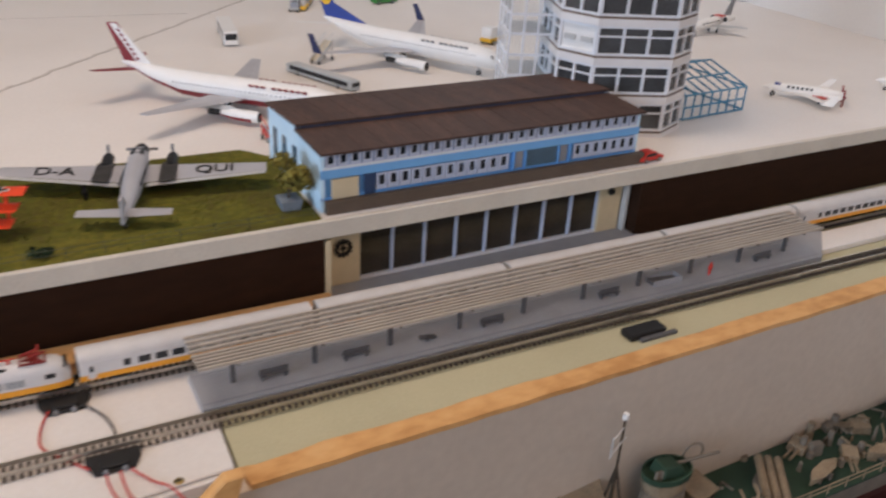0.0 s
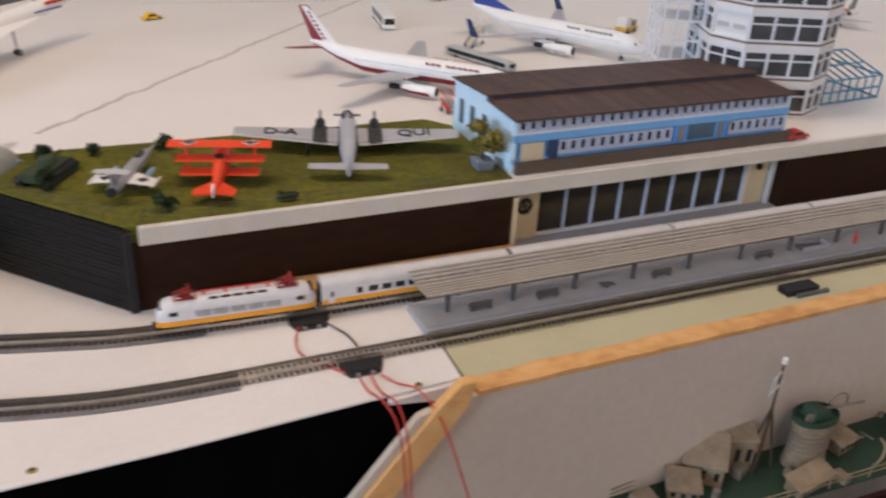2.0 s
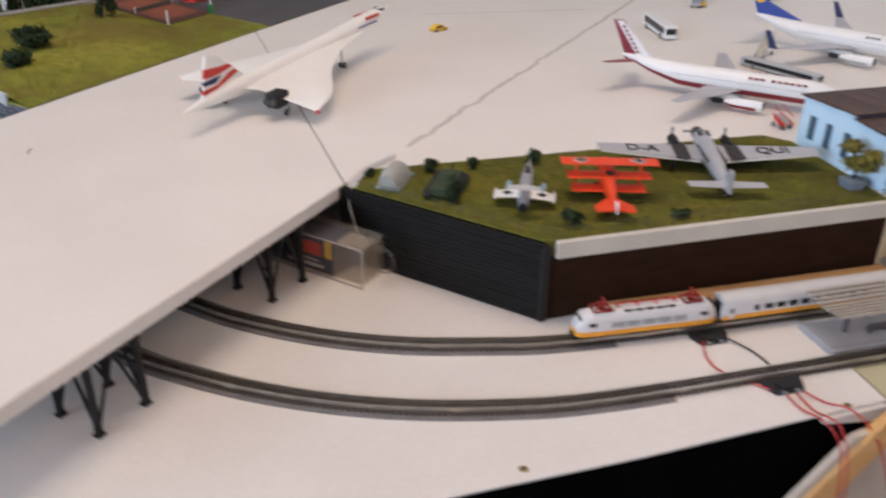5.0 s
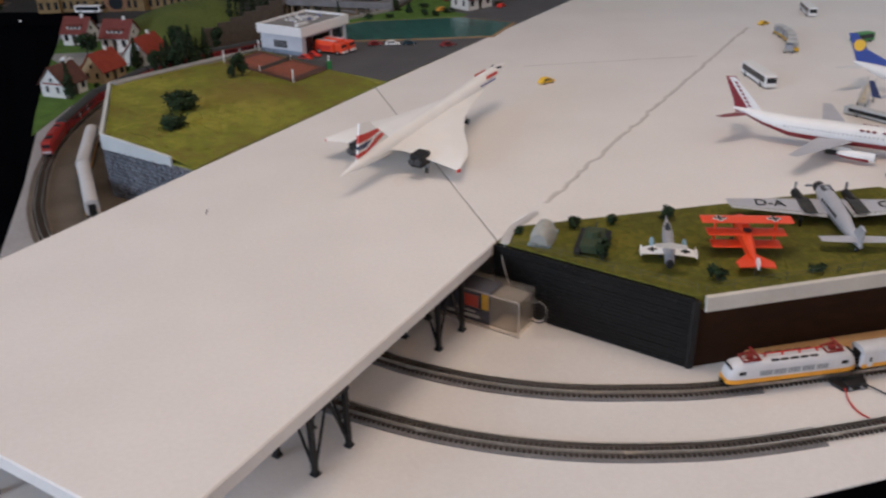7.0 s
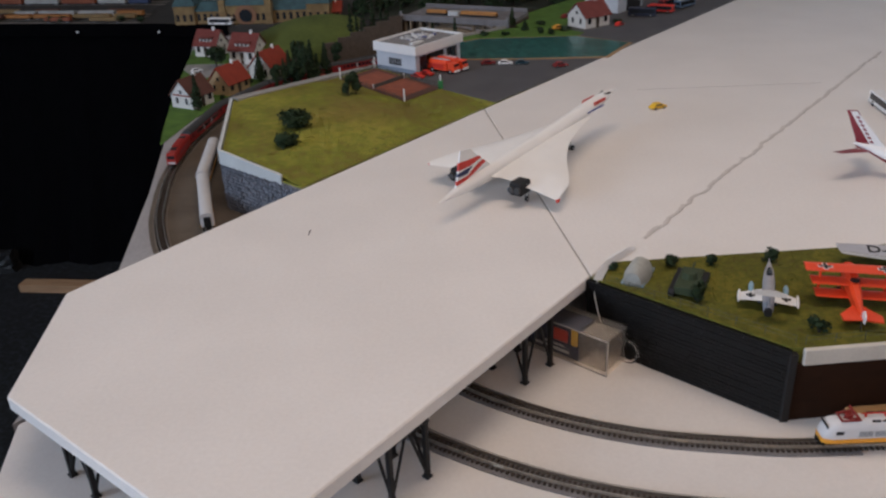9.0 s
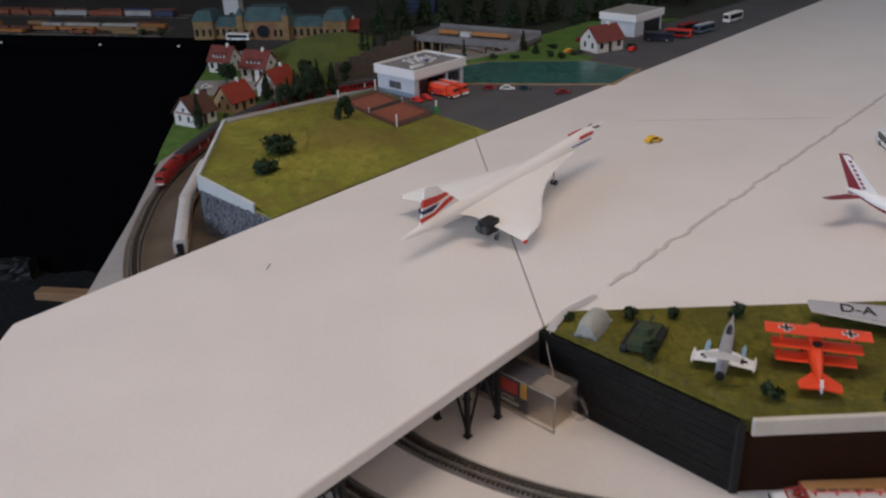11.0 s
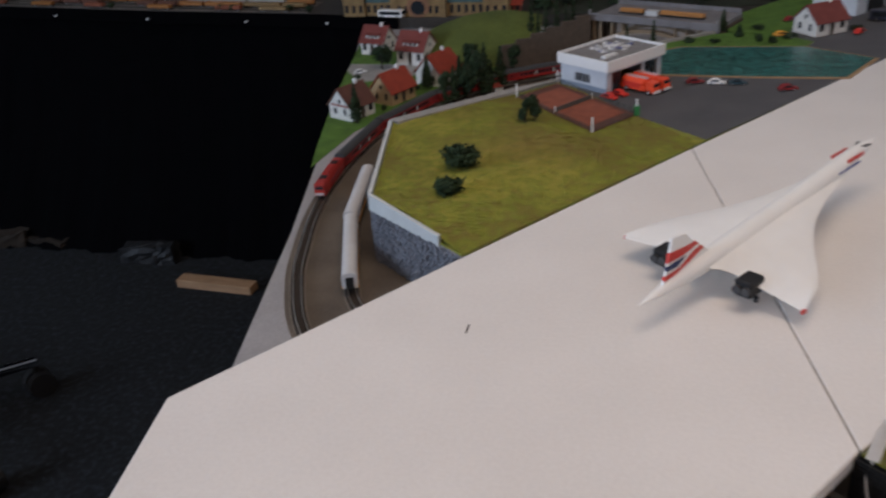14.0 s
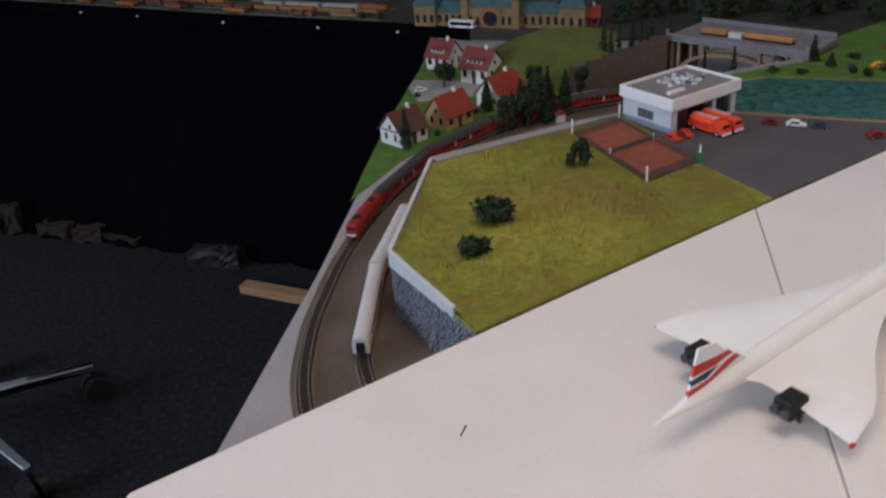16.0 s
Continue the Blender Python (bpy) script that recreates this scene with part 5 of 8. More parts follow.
def coach(line, s, L, label, body, stripe, roof_m, group, windows=10, z=RAILTOP):
    x, y, a = stand(line, s, L)
    c = thing("railway_coach", x, y, z, a, label, "train coach", group)
    h, w = L / 2, 8.8
    prof = [(-w, 6), (w, 6), (w, 19.5), (w * 0.93, 22), (w * 0.62, 24.6), (0, 25.6), (-w * 0.62, 24.6), (-w * 0.93, 22), (-w, 19.5)]
    side = [(-w, 6), (w, 6), (w, 19.3), (-w, 19.3)]
    part("body", extrude_profile(side, "x", -h + 1.5, h - 1.5), body, c, bevel=0.3)
    part("roof", extrude_profile([p for p in prof if p[1] > 19.2], "x", -h + 1.2, h - 1.2), roof_m, c, "smooth rounded roof", smooth=True)
    for q in (-1, 1):
        part("stripe", boxes((-h + 1.4, h - 1.4, q * w - 0.25, q * w + 0.25, 5.4, 9.4)), stripe, c, "coloured lower stripe")
        n = windows
        for k in range(n):
            xk = -h + 26 + (L - 52) * (k + 0.5) / n
            ww = (L - 52) / n * 0.36 if 0 < k < n - 1 else (L - 52) / n * 0.2
            part("window", boxes((xk - ww, xk + ww, q * w - 0.3, q * w + 0.3, 11.6, 16.6)), DARKGLASS, c)
        for e in (-1, 1):
            part("door", boxes((e * (h - 9) - 2.6, e * (h - 9) + 2.6, q * w - 0.2, q * w + 0.35, 6.4, 17.4)), body, c)
            part("door_window", boxes((e * (h - 9) - 1.2, e * (h - 9) + 1.2, q * w - 0.3, q * w + 0.5, 11.8, 16)), DARKGLASS, c)
    for e in (-1, 1):
        part("gangway", boxes((min(e * (h - 2.6), e * (h - 0.3)), max(e * (h - 2.6), e * (h - 0.3)), -4.6, 4.6, 6.5, 20)), DARK, c, "black rubber gangway", bevel=0.3)
        bogie(c, e * (h - 28))
        part("coupler", boxes((min(e * (h - 2), e * (h + 2.2)), max(e * (h - 2), e * (h + 2.2)), -1.4, 1.4, 3.4, 5.6)), DARK, c)
    part("underframe", boxes((-h + 36, h - 36, -6, 6, 3.6, 6.2)), DARK, c, bevel=0.4)
    return c


PANTO = mat("dark_red_pantograph", (0.30, 0.022, 0.018), 0.5, second=(0.18, 0.012, 0.010), scale=80, fine=900)


def electric_loco(line, s, label):
    L = 119
    x, y, a = stand(line, s, L)
    c = thing("electric_locomotive", x, y, RAILTOP, a, label, "locomotive")
    h, w = L / 2, 9.0
    rings = []
    for xx, k, zt in ((-h, 0.62, 13), (-h + 2.2, 0.82, 18), (-h + 7, 0.97, 22.5), (-h + 16, 1, 24), (h - 16, 1, 24), (h - 7, 0.97, 22.5), (h - 2.2, 0.82, 18), (h, 0.62, 13)):
        rings.append([(xx, -w * k, 5.2), (xx, w * k, 5.2), (xx, w * k, zt * 0.72), (xx, w * k * 0.86, zt * 0.9), (xx, w * k * 0.5, zt), (xx, -w * k * 0.5, zt), (xx, -w * k * 0.86, zt * 0.9), (xx, -w * k, zt * 0.72)])
    part("body", loft(rings), SHELL, c, "rounded grey-white locomotive body", smooth=True)
    rings = [[(xx, -w * k - 0.3, 4.6), (xx, w * k + 0.3, 4.6), (xx, w * k + 0.3, 8.8), (xx, -w * k - 0.3, 8.8)] for xx, k in ((-h - 0.3, 0.62), (-h + 2.2, 0.83), (-h + 7, 0.97), (-h + 16, 1), (h - 16, 1), (h - 7, 0.97), (h - 2.2, 0.83), (h + 0.3, 0.62))]
    part("stripe", loft(rings), ORANGE, c, "orange yellow lower band")
    part("frame", boxes((-h + 4, h - 4, -7.4, 7.4, 2.6, 4.8)), DARK, c, bevel=0.3)
    for q in (-1, 1):
        for k in range(5):
            x0 = -32 + k * 13
            g = part("grille", boxes((x0, x0 + 11.8, q * w - 0.25, q * w + 0.3, 10.6, 16.2)), GREYW, c, "louvred side grille")
            part("slats", boxes(*[(x0 + 0.4, x0 + 11.4, q * w - 0.2, q * w + 0.45, 11.2 + j * 1.0, 11.7 + j * 1.0) for j in range(5)]), GREY, g)
        for e in (-1, 1):
            part("cab_window", boxes((e * 47 - 3.2, e * 47 + 3.2, q * w * 0.98 - 0.4, q * w * 0.98 + 0.3, 13.2, 16.6)), DARKGLASS, c)
            part("door", boxes((e * 40 - 1.8, e * 40 + 1.8, q * w - 0.2, q * w + 0.28, 9.2, 17.0)), SHELL, c)
    for e in (-1, 1):
        bm = bmesh.new()
        bmesh.ops.create_cube(bm, size=1, matrix=Matrix.Translation((e * (h - 3.6), 0, 18.2)) @ Matrix.Rotation(e * radians(28), 4, "Y") @ Matrix.Diagonal((1.6, 11.5, 5, 1)))
        part("windscreen", bm, DARKGLASS, c, "dark front windscreen")
        for q in (-5, 5):
            part("headlamp", cyl((e * (h - 0.4) - (0.6 if e > 0 else 0.2), q, 10.6), 1.2, 0.9, 10, "x"), GREYW, c)
        part("buffer_beam", boxes((min(e * h, e * (h - 3)), max(e * h, e * (h - 3)), -7, 7, 1.4, 4.8)), DARK, c, bevel=0.3)
        part("coupler", boxes((min(e * h, e * (h + 3)), max(e * h, e * (h + 3)), -1.4, 1.4, 3.2, 5.2)), DARK, c)
        bogie(c, e * 32, 8, 3)
        # folded pantograph
        p = part("pantograph", boxes((e * 38 - 8, e * 38 + 8, -6.2, -5.2, 24.2, 25.4), (e * 38 - 8, e * 38 + 8, 5.2, 6.2, 24.2, 25.4), (e * 38 - 8, e * 38 - 7, -6, 6, 24.2, 25.6), (e * 38 + 7, e * 38 + 8, -6, 6, 24.2, 25.6)), PANTO, c, "dark red folded pantograph")
        for q in (-4.5, 4.5):
            part("arm", tube([(e * 38 - 6, q, 25.4), (e * 38 + 6, q * 0.8, 26.8), (e * 38 - 3, q * 0.7, 29.2)], 0.9, 5), PANTO, p)
        part("contact_strip", boxes((e * 38 - 4.4, e * 38 - 3, -8.4, 8.4, 28.4, 30.2)), PANTO, p)
        part("insulator", cyl((e * 38, 0, 24), 3.2, 3.0, 8), PANTO, p)
    part("roof_vent", boxes(*[(-22 + k * 9, -15 + k * 9, -6.4, -5.2, 22.6, 24.2) for k in range(5)], *[(-22 + k * 9, -15 + k * 9, 5.2, 6.4, 22.6, 24.2) for k in range(5)]), DARK, c, "dark roof louvres")
    part("roof_conductor", tube([(-28, 0, 27), (28, 0, 27)], 0.6, 5), RED, c, "red roof conductor")
    for k in (-24, -8, 8, 24):
        part("insulator", cyl((k, 0, 23.8), 1.0, 3.2, 8), RED, c)
    return c


s0 = length_at(INNER, lambda p: p.x < 8)
electric_loco(INNER, s0, "grey-white electric locomotive with orange band and red pantographs")
for k in range(6):
    coach(INNER, s0 - 122 - k * 166.5, 164, "grey-white coach with an orange stripe and dark windows", SHELL, ORANGE, ROOFGREY, "coaches of the white train")
s1 = length_at(INNER, lambda p: p.y > 450 and p.x < -400) + 166
for k in range(2):
    coach(INNER, s1 + k * 166.5, 164, "grey-white coach with an orange stripe beside the stone wall", SHELL, ORANGE, ROOFGREY, "coaches of the white train")

REDCOACH = mat("coach_red", (0.25, 0.016, 0.018), 0.45, second=(0.19, 0.012, 0.014), scale=60, fine=900)
LOCORED = mat("loco_red", (0.36, 0.022, 0.014), 0.45, second=(0.27, 0.015, 0.010), scale=60, fine=900)
back = OUTER[::-1]


def diesel(line, s, label):
    L = 104
    x, y, a = stand(line, s, L)
    c = thing("diesel_locomotive", x, y, RAILTOP, a, label, "locomotive")
    h = L / 2
    part("body", extrude_profile([(-8.6, 5), (8.6, 5), (8.6, 18), (6.6, 23), (-6.6, 23), (-8.6, 18)], "x", -h + 3, h - 3), LOCORED, c, "red locomotive body", bevel=0.8)
    for e in (-1, 1):
        bm = loft([[(e * (h - 3), -8.2, 5), (e * (h - 3), 8.2, 5), (e * (h - 3), 8.2, 17), (e * (h - 3), 6.2, 22), (e * (h - 3), -6.2, 22), (e * (h - 3), -8.2, 17)], [(e * h, -7.2, 5), (e * h, 7.2, 5), (e * h, 7.2, 13), (e * (h - 1.5), 6, 21), (e * (h - 1.5), -6, 21), (e * h, -7.2, 13)]])
        part("cab_front", bm, LOCORED, c, "red cab front")
        part("windscreen", boxes((min(e * (h - 2), e * (h - 0.2)), max(e * (h - 2), e * (h - 0.2)), -5.6, 5.6, 14, 18.6)), DARKGLASS, c)
        part("front_panel", boxes((min(e * (h - 1), e * (h + 0.3)), max(e * (h - 1), e * (h + 0.3)), -6, 6, 6, 9)), GREYW, c, "pale front panel")
        bogie(c, e * 30, 9)
    part("roof_hood", boxes((-18, 18, -5, 5, 22.6, 25.6)), LOCORED, c, bevel=0.6)
    part("roof_fan", boxes((-34, -22, -5, 5, 22.6, 24.2), (22, 34, -5, 5, 22.6, 24.2)), DARK, c, "dark roof fans", bevel=0.4)
    for q in (-1, 1):
        part("side_grille", boxes((-24, 24, q * 8.6 - 0.3, q * 8.6 + 0.3, 12, 17)), MAROON, c)
    part("frame", boxes((-h + 4, h - 4, -7, 7, 2.6, 5)), DARK, c)
    return c


s2 = length_at(back, lambda p: p.y < 715 and p.x < -600)
diesel(back, s2, "red diesel locomotive at the head of a train")
for k in range(4):
    rc = coach(back, s2 - 108 - k * 166.5, 164, "dark red regional coach with a grey roof", REDCOACH, LOCORED, POSTDARK, "coaches of the red train", 12)
    for q in (-1, 1):
        part("sign_mark", boxes((-20, -16, q * 8.8 - 0.3, q * 8.8 + 0.45, 9, 17), (18, 22, q * 8.8 - 0.3, q * 8.8 + 0.45, 9, 17)), GREYW, rc, "pale door marks")

# ---- platform with its canopy ----
PR = 1.65
plat = thing("station_platform", 196, -101, LOW - 1, PR, "grey platform with a translucent canopy on posts", "platform")
PL = 582
part("deck", prism([(0, 0), (PL, 0), (PL + 46, 40), (PL + 46, 44), (0, 44)], 0, 7), PLATGREY, plat, "long grey platform slab", bevel=0.5)
part("edge_line", boxes((1, PL - 1, 4, 5.2, 7, 7.25)), GREY, plat, "darker safety line")
part("edge_line", boxes((1, PL - 1, 38, 39.2, 7, 7.25)), GREY, plat, "darker safety line")
part("kerb", boxes((0, PL, -0.8, 1.6, 6.2, 7.6)), PLATGREY, plat, bevel=0.2)
CANOPY = mat("translucent_canopy", (0.80, 0.77, 0.72), 0.16, scale=40, fine=600, var=0.08, transmission=0.88, ior=1.1)
RIB = mat("canopy_rib", (0.46, 0.41, 0.35), 0.5, scale=40, fine=600, var=0.2)
for y0, y1, z0, z1 in ((2, 12, 36.5, 35), (12, 22, 35, 33.6), (22, 32, 33.6, 35), (32, 42, 35, 36.5)):
    part("roof_sheet", loft([[(x, y0, z0), (x, y1, z1), (x, y1, z1 + 0.8), (x, y0, z0 + 0.8)] for x in (0, PL - 8)]), CANOPY, plat, "translucent roof sheet")
for y0, z0 in ((2, 36.5), (7, 35.8), (12, 35), (17, 34.3), (22, 33.6), (27, 34.3), (32, 35), (37, 35.8), (42, 36.5)):
    part("roof_rib", boxes((-0.6, PL - 7.4, y0 - 0.8, y0 + 0.8, z0 - 0.6, z0 + 1.2)), RIB, plat, "long canopy rib")
POST = mat("dark_post", (0.10, 0.10, 0.105), 0.6, scale=100, fine=900)
for k in range(10):
    xk = 26 + k * 58.6
    p = part("post", boxes((xk - 1.6, xk + 1.6, 20.6, 23.6, 7, 34)), POST, plat, "dark canopy post", bevel=0.3)
    part("bracket", boxes((xk - 1, xk + 1, 3, 41, 32.6, 33.8)), POST, p)
    part("cross_rib", boxes((xk - 0.5, xk + 0.5, 2, 42, 33.9, 34.3)), RIB, plat)


def platform_thing(name, u, v, label, category, group=""):
    a = radians(PR)
    return thing(name, 196 + u * math.cos(a) - v * math.sin(a), -101 + u * math.sin(a) + v * math.cos(a), LOW + 6, PR, label, category, group)


for u in (53, 114, 228, 342, 520):
    b = platform_thing("bench", u, 17, "dark grey platform bench", "bench", "platform benches")
    part("seat", boxes((-10, 10, -2.6, 2.6, 3.2, 4.2)), POST, b)
    part("backrest", boxes((-10, 10, -0.5, 0.5, 4.2, 7.8)), POST, b)
    for q in (-8, 8):
        part("leg", boxes((q - 0.7, q + 0.7, -2, 2, 0, 3.2)), POST, b)
st = platform_thing("stairwell", 404, 20, "dark stair opening in the platform", "stairs")
part("parapet", boxes((-16, 16, -6, -5, 0, 5), (-16, 16, 5, 6, 0, 5), (15, 16, -5, 5, 0, 5)), PLATGREY, st)
for k in range(6):
    part("step", boxes((-15 + k * 5, -10 + k * 5, -5, 5, 0, 3.0 - k * 0.45)), POST, st)
fl = platform_thing("information_stand", 171, 16, "small dark slanted information stand", "stand")
part("stand_leg", boxes((-0.8, 0.8, -0.8, 0.8, 0, 5)), POST, fl)
part("board", extrude_profile([(-7, 4), (7, 2), (7, 3), (-7, 5)], "y", -2.4, 2.4), POST, fl)
bm = loft([[(r * math.cos(k * math.tau / 8), r * 0.6 * math.sin(k * math.tau / 8), z) for k in range(8)] for r, z in ((1.6, 0), (1.5, 4), (2.6, 5), (2.2, 9), (1.0, 10), (1.3, 11), (0.6, 12.5))])
fg = platform_thing("figurine", 452, 14, "tiny plain red platform figurine", "figurine")
part("shape", bm, RED, fg, smooth=True)

# ---- lower board: feeders, wires, timber ----
wb = thing("wooden_batten", 45, -25, LOW, 1.6, "planed wooden batten against the brown wall", "batten")
part("timber", boxes((0, 276, 0, 25, 0, 11)), WOOD, wb, "light orange-brown timber", bevel=0.8)
for x, y, rz, lab in ((-78, -166, 0, ""), (170, -155, 0, "")):
    s = thing("screw", x, y, LOW, rz, "brass countersunk screw in the white board", "screw", "screws in the board")
    part("head", cyl((0, 0, 0), 3.2, 0.8, 14, r2=2.4), mat("brass", (0.42, 0.30, 0.12), 0.35, 0.9, scale=200, fine=900), s)
    part("slot", boxes((-2.2, 2.2, -0.4, 0.4, 0.7, 1.0)), DARK, s)


def feeder(x, y, rz, label):
    f = thing("track_feeder", x, y, LOW, rz, label, "track feeder", "track feeders")
    part("housing", prism([(-16, -2), (-12, -13), (11, -13), (16, -2), (16, 5), (-16, 5)], 0, 3.0), DARK, f, "black plastic housing", bevel=0.6)
    part("cover", boxes((-8, 8, -12, -4, 3.0, 5.4)), DARK, f, "raised black cover", bevel=0.8)
    for q in (-6, 5):
        part("terminal", cyl((q, -14, 2), 1.6, 2.6, 10, "y"), GREY, f)
    return f


feeder(116, -51, 1, "black track feeder with soldered wires")
feeder(138, -121, 1, "black track feeder with red and black wires")
uc = thing("uncoupler", 538, -122, LOW, 2, "black uncoupler block beside the track", "track part")
part("housing", boxes((-20, 16, -9, 5, -1, 5)), DARK, uc, bevel=0.8)
part("plate", boxes((-12, 24, -13, -9.2, -1, 2)), POST, uc, bevel=0.3)
BLACKW = mat("black_wire_sleeve", (0.02, 0.018, 0.018), 0.45, scale=80, fine=900)


def wire(pts, m, label):
    return solid("wire", tube(spline(pts, 5), 0.75, 7), m, label, "wire", group="loose wires", smooth=True)


Z = LOW + 1
wire([(106, -62, Z + 2), (100, -78, Z), (100, -96, Z), (112, -112, Z), (124, -128, Z + 1)], COPPER, "thin red wire lying on the white board")
wire([(126, -60, Z + 2), (138, -78, Z), (142, -98, Z), (140, -114, Z)], BLACKW, "thin black wire lying on the white board")
wire([(132, -137, Z + 2), (134, -152, Z), (140, -172, Z + 2), (146, -186, LOW - 14), (150, -192, LOW - 70), (147, -196, LOW - 150), (150, -200, LOW - 260)], COPPER, "red wire hanging over the board edge")
wire([(146, -137, Z + 2), (156, -150, Z), (166, -166, Z + 3), (178, -184, LOW - 14), (194, -198, LOW - 70), (214, -210, LOW - 150), (224, -216, LOW - 260)], COPPER, "red wire hanging over the board edge")
wire([(140, -137, Z + 2), (142, -156, Z), (148, -176, Z + 1), (152, -190, LOW - 30), (154, -198, LOW - 120), (158, -204, LOW - 260)], COPPER, "red wire hanging over the board edge")
brace = thing("wooden_brace", 207, -176, LOW - 3, 0, "diagonal raw wooden brace under the board", "brace")
bm = extrude_profile([(-4, 18), (-15, 18), (-33, 0), (-423, -500), (-388, -500), (-10, -4)], "y", -6, 3)
part("timber", bm, RAWWOOD, brace, "sawn timber", bevel=1.0)
part("white_batten", extrude_profile([(-36, -3), (-45, -6), (-434, -500), (-425, -500)], "y", -3, 3), PANEL, brace, "white painted batten")


def pier(x, y):
    """A square lattice pier set corner-wise: four posts and braces up to the middle of each side of its head."""
    p = thing("bridge_pier", x, y, LOW, 45, "black plastic lattice pier under the bridge board", "pier", "bridge piers")
    q = 20.0
    part("head", boxes((-q - 3, q + 3, -q - 3, q + 3, 55, 58.6)), DARK, p, bevel=0.5)
    corners = [(-q, -q), (q, -q), (q, q), (-q, q)]
    for k, (a, b) in enumerate(corners):
        part("post", boxes((a - 2.2, a + 2.2, b - 2.2, b + 2.2, 2, 55)), DARK, p, bevel=0.4)
        part("foot", boxes((a - 3.4, a + 3.4, b - 3.4, b + 3.4, 0, 2.4)), DARK, p, bevel=0.5)
        for c, d in (corners[k - 1], corners[(k + 1) % 4]):
            part("brace", tube([(a, b, 3), (a + (c - a) * 0.46, b + (d - b) * 0.46, 55.5)], 1.3, 6), DARK, p)
    return p


pier(-347, -44), pier(-223, 106), pier(-586, -15), pier(-460, 110)

pk = thing("clear_plastic_box", -145, 81, LOW, 136.2, "clear plastic box holding a dark blue printed card", "plastic box")
CLEAR = mat("clear_box_plastic", (0.90, 0.89, 0.87), 0.04, scale=60, fine=500, var=0.04, transmission=0.96, ior=1.08)
part("rim", boxes((-1.2, 107, 0.05, 1.2, 0, 1.6), (-1.2, 0, 0.05, 1.0, 1.6, 38), (-1.2, 107, 0.7, 1.6, 38.0, 39.2)), mat("milky_box_edge", (0.70, 0.67, 0.64), 0.25, scale=60, fine=400, var=0.2, transmission=0.4, ior=1.2), pk, "pale worn plastic edge", bevel=0.2)
for nm, dims in (("front_pane", (0, 106, -0.9, 0, 0, 38)), ("back_pane", (0, 106, -34, -33.1, 0, 38)), ("end_pane", (0, 0.9, -33, -1, 0, 38)), ("end_pane", (105.1, 106, -33, -1, 0, 38)), ("lid", (-0.6, 106.6, -34.6, 0.6, 38.1, 39.6)), ("base", (1, 105, -33, -1, 0.2, 1.4))):
    part(nm, boxes(dims), CLEAR, pk, "scratched clear plastic", bevel=0.2).visible_shadow = False
card = part("card_insert", boxes((34, 103, -31, -3, 1.6, 36)), mat("navy_card", (0.014, 0.022, 0.07), 0.4, second=(0.008, 0.012, 0.04), scale=60, fine=600), pk, "dark blue printed card", bevel=0.6)
part("print_patch", boxes((34.5, 42, -3, -2.6, 18, 35.5)), YELLOW, card, "yellow printed patch")
part("print_patch", prism([(46, -2.99), (66, -2.99), (66, -2.6), (46, -2.6)], 18, 31), RED, card, "red printed patch")
part("print_bar", boxes((44, 84, -3, -2.6, 6, 9)), GREYW, card, "unreadable pale print line")
part("print_bar", boxes((50, 74, -3, -2.6, 12, 13.6)), GREYW, card, "unreadable pale print line")
part("inner_tray", boxes((3, 33, -31, -30, 2, 34), (3, 33, -4, -3, 2, 34), (3, 4, -30, -4, 2, 34), (32, 33, -30, -4, 2, 34), (4, 32, -30, -4, 33, 34)), mat("milky_inner_tray", (0.62, 0.59, 0.56), 0.22, scale=60, fine=300, var=0.3, transmission=0.8, ior=1.12, bump=0.4), pk, "milky scratched inner tray").visible_shadow = False
part("handle", tube([(-11 - 11 * math.cos(t), -17, 24 + 11 * math.sin(t)) for t in [k * math.tau / 18 for k in range(-6, 7)]] + [(-1, -17, 34)], 1.7, 8), CLEAR, pk, "round clear carrying loop", smooth=True)

# ---- warship model in the shelf below ----
ship = thing("warship_model", 640, -182, -262, 1.5, "large green-decked grey warship model", "ship model")
HULLG = mat("ship_grey", (0.22, 0.19, 0.15), 0.6, second=(0.13, 0.11, 0.09), scale=40, fine=600)
DECK = mat("ship_green_deck", (0.022, 0.060, 0.034), 0.7, second=(0.013, 0.036, 0.022), scale=60, fine=700)
BEIGE = mat("ship_beige", (0.30, 0.235, 0.155), 0.6, second=(0.16, 0.12, 0.08), scale=60, fine=700)
half = [(-340, 4), (-300, 22), (-200, 34), (0, 38), (180, 38), (300, 30), (380, 10)]
part("hull", loft([[(x, -w, 44), (x, w, 44), (x, w * 0.85, 14), (x, 0, 0), (x, -w * 0.85, 14)] for x, w in half]), HULLG, ship, "grey hull")
part("deck", prism([(x, -w) for x, w in half] + [(x, w) for x, w in reversed(half)], 44, 45.5), DECK, ship, "dull green deck")
part("waterline", loft([[(x, -w - 0.4, 20), (x, w + 0.4, 20), (x, w * 0.86, 12), (x, 0, -1), (x, -w * 0.86, 12)] for x, w in half]), mat("ship_red_bottom", (0.055, 0.011, 0.008), 0.7, scale=60, fine=600), ship, "dark red underwater hull")


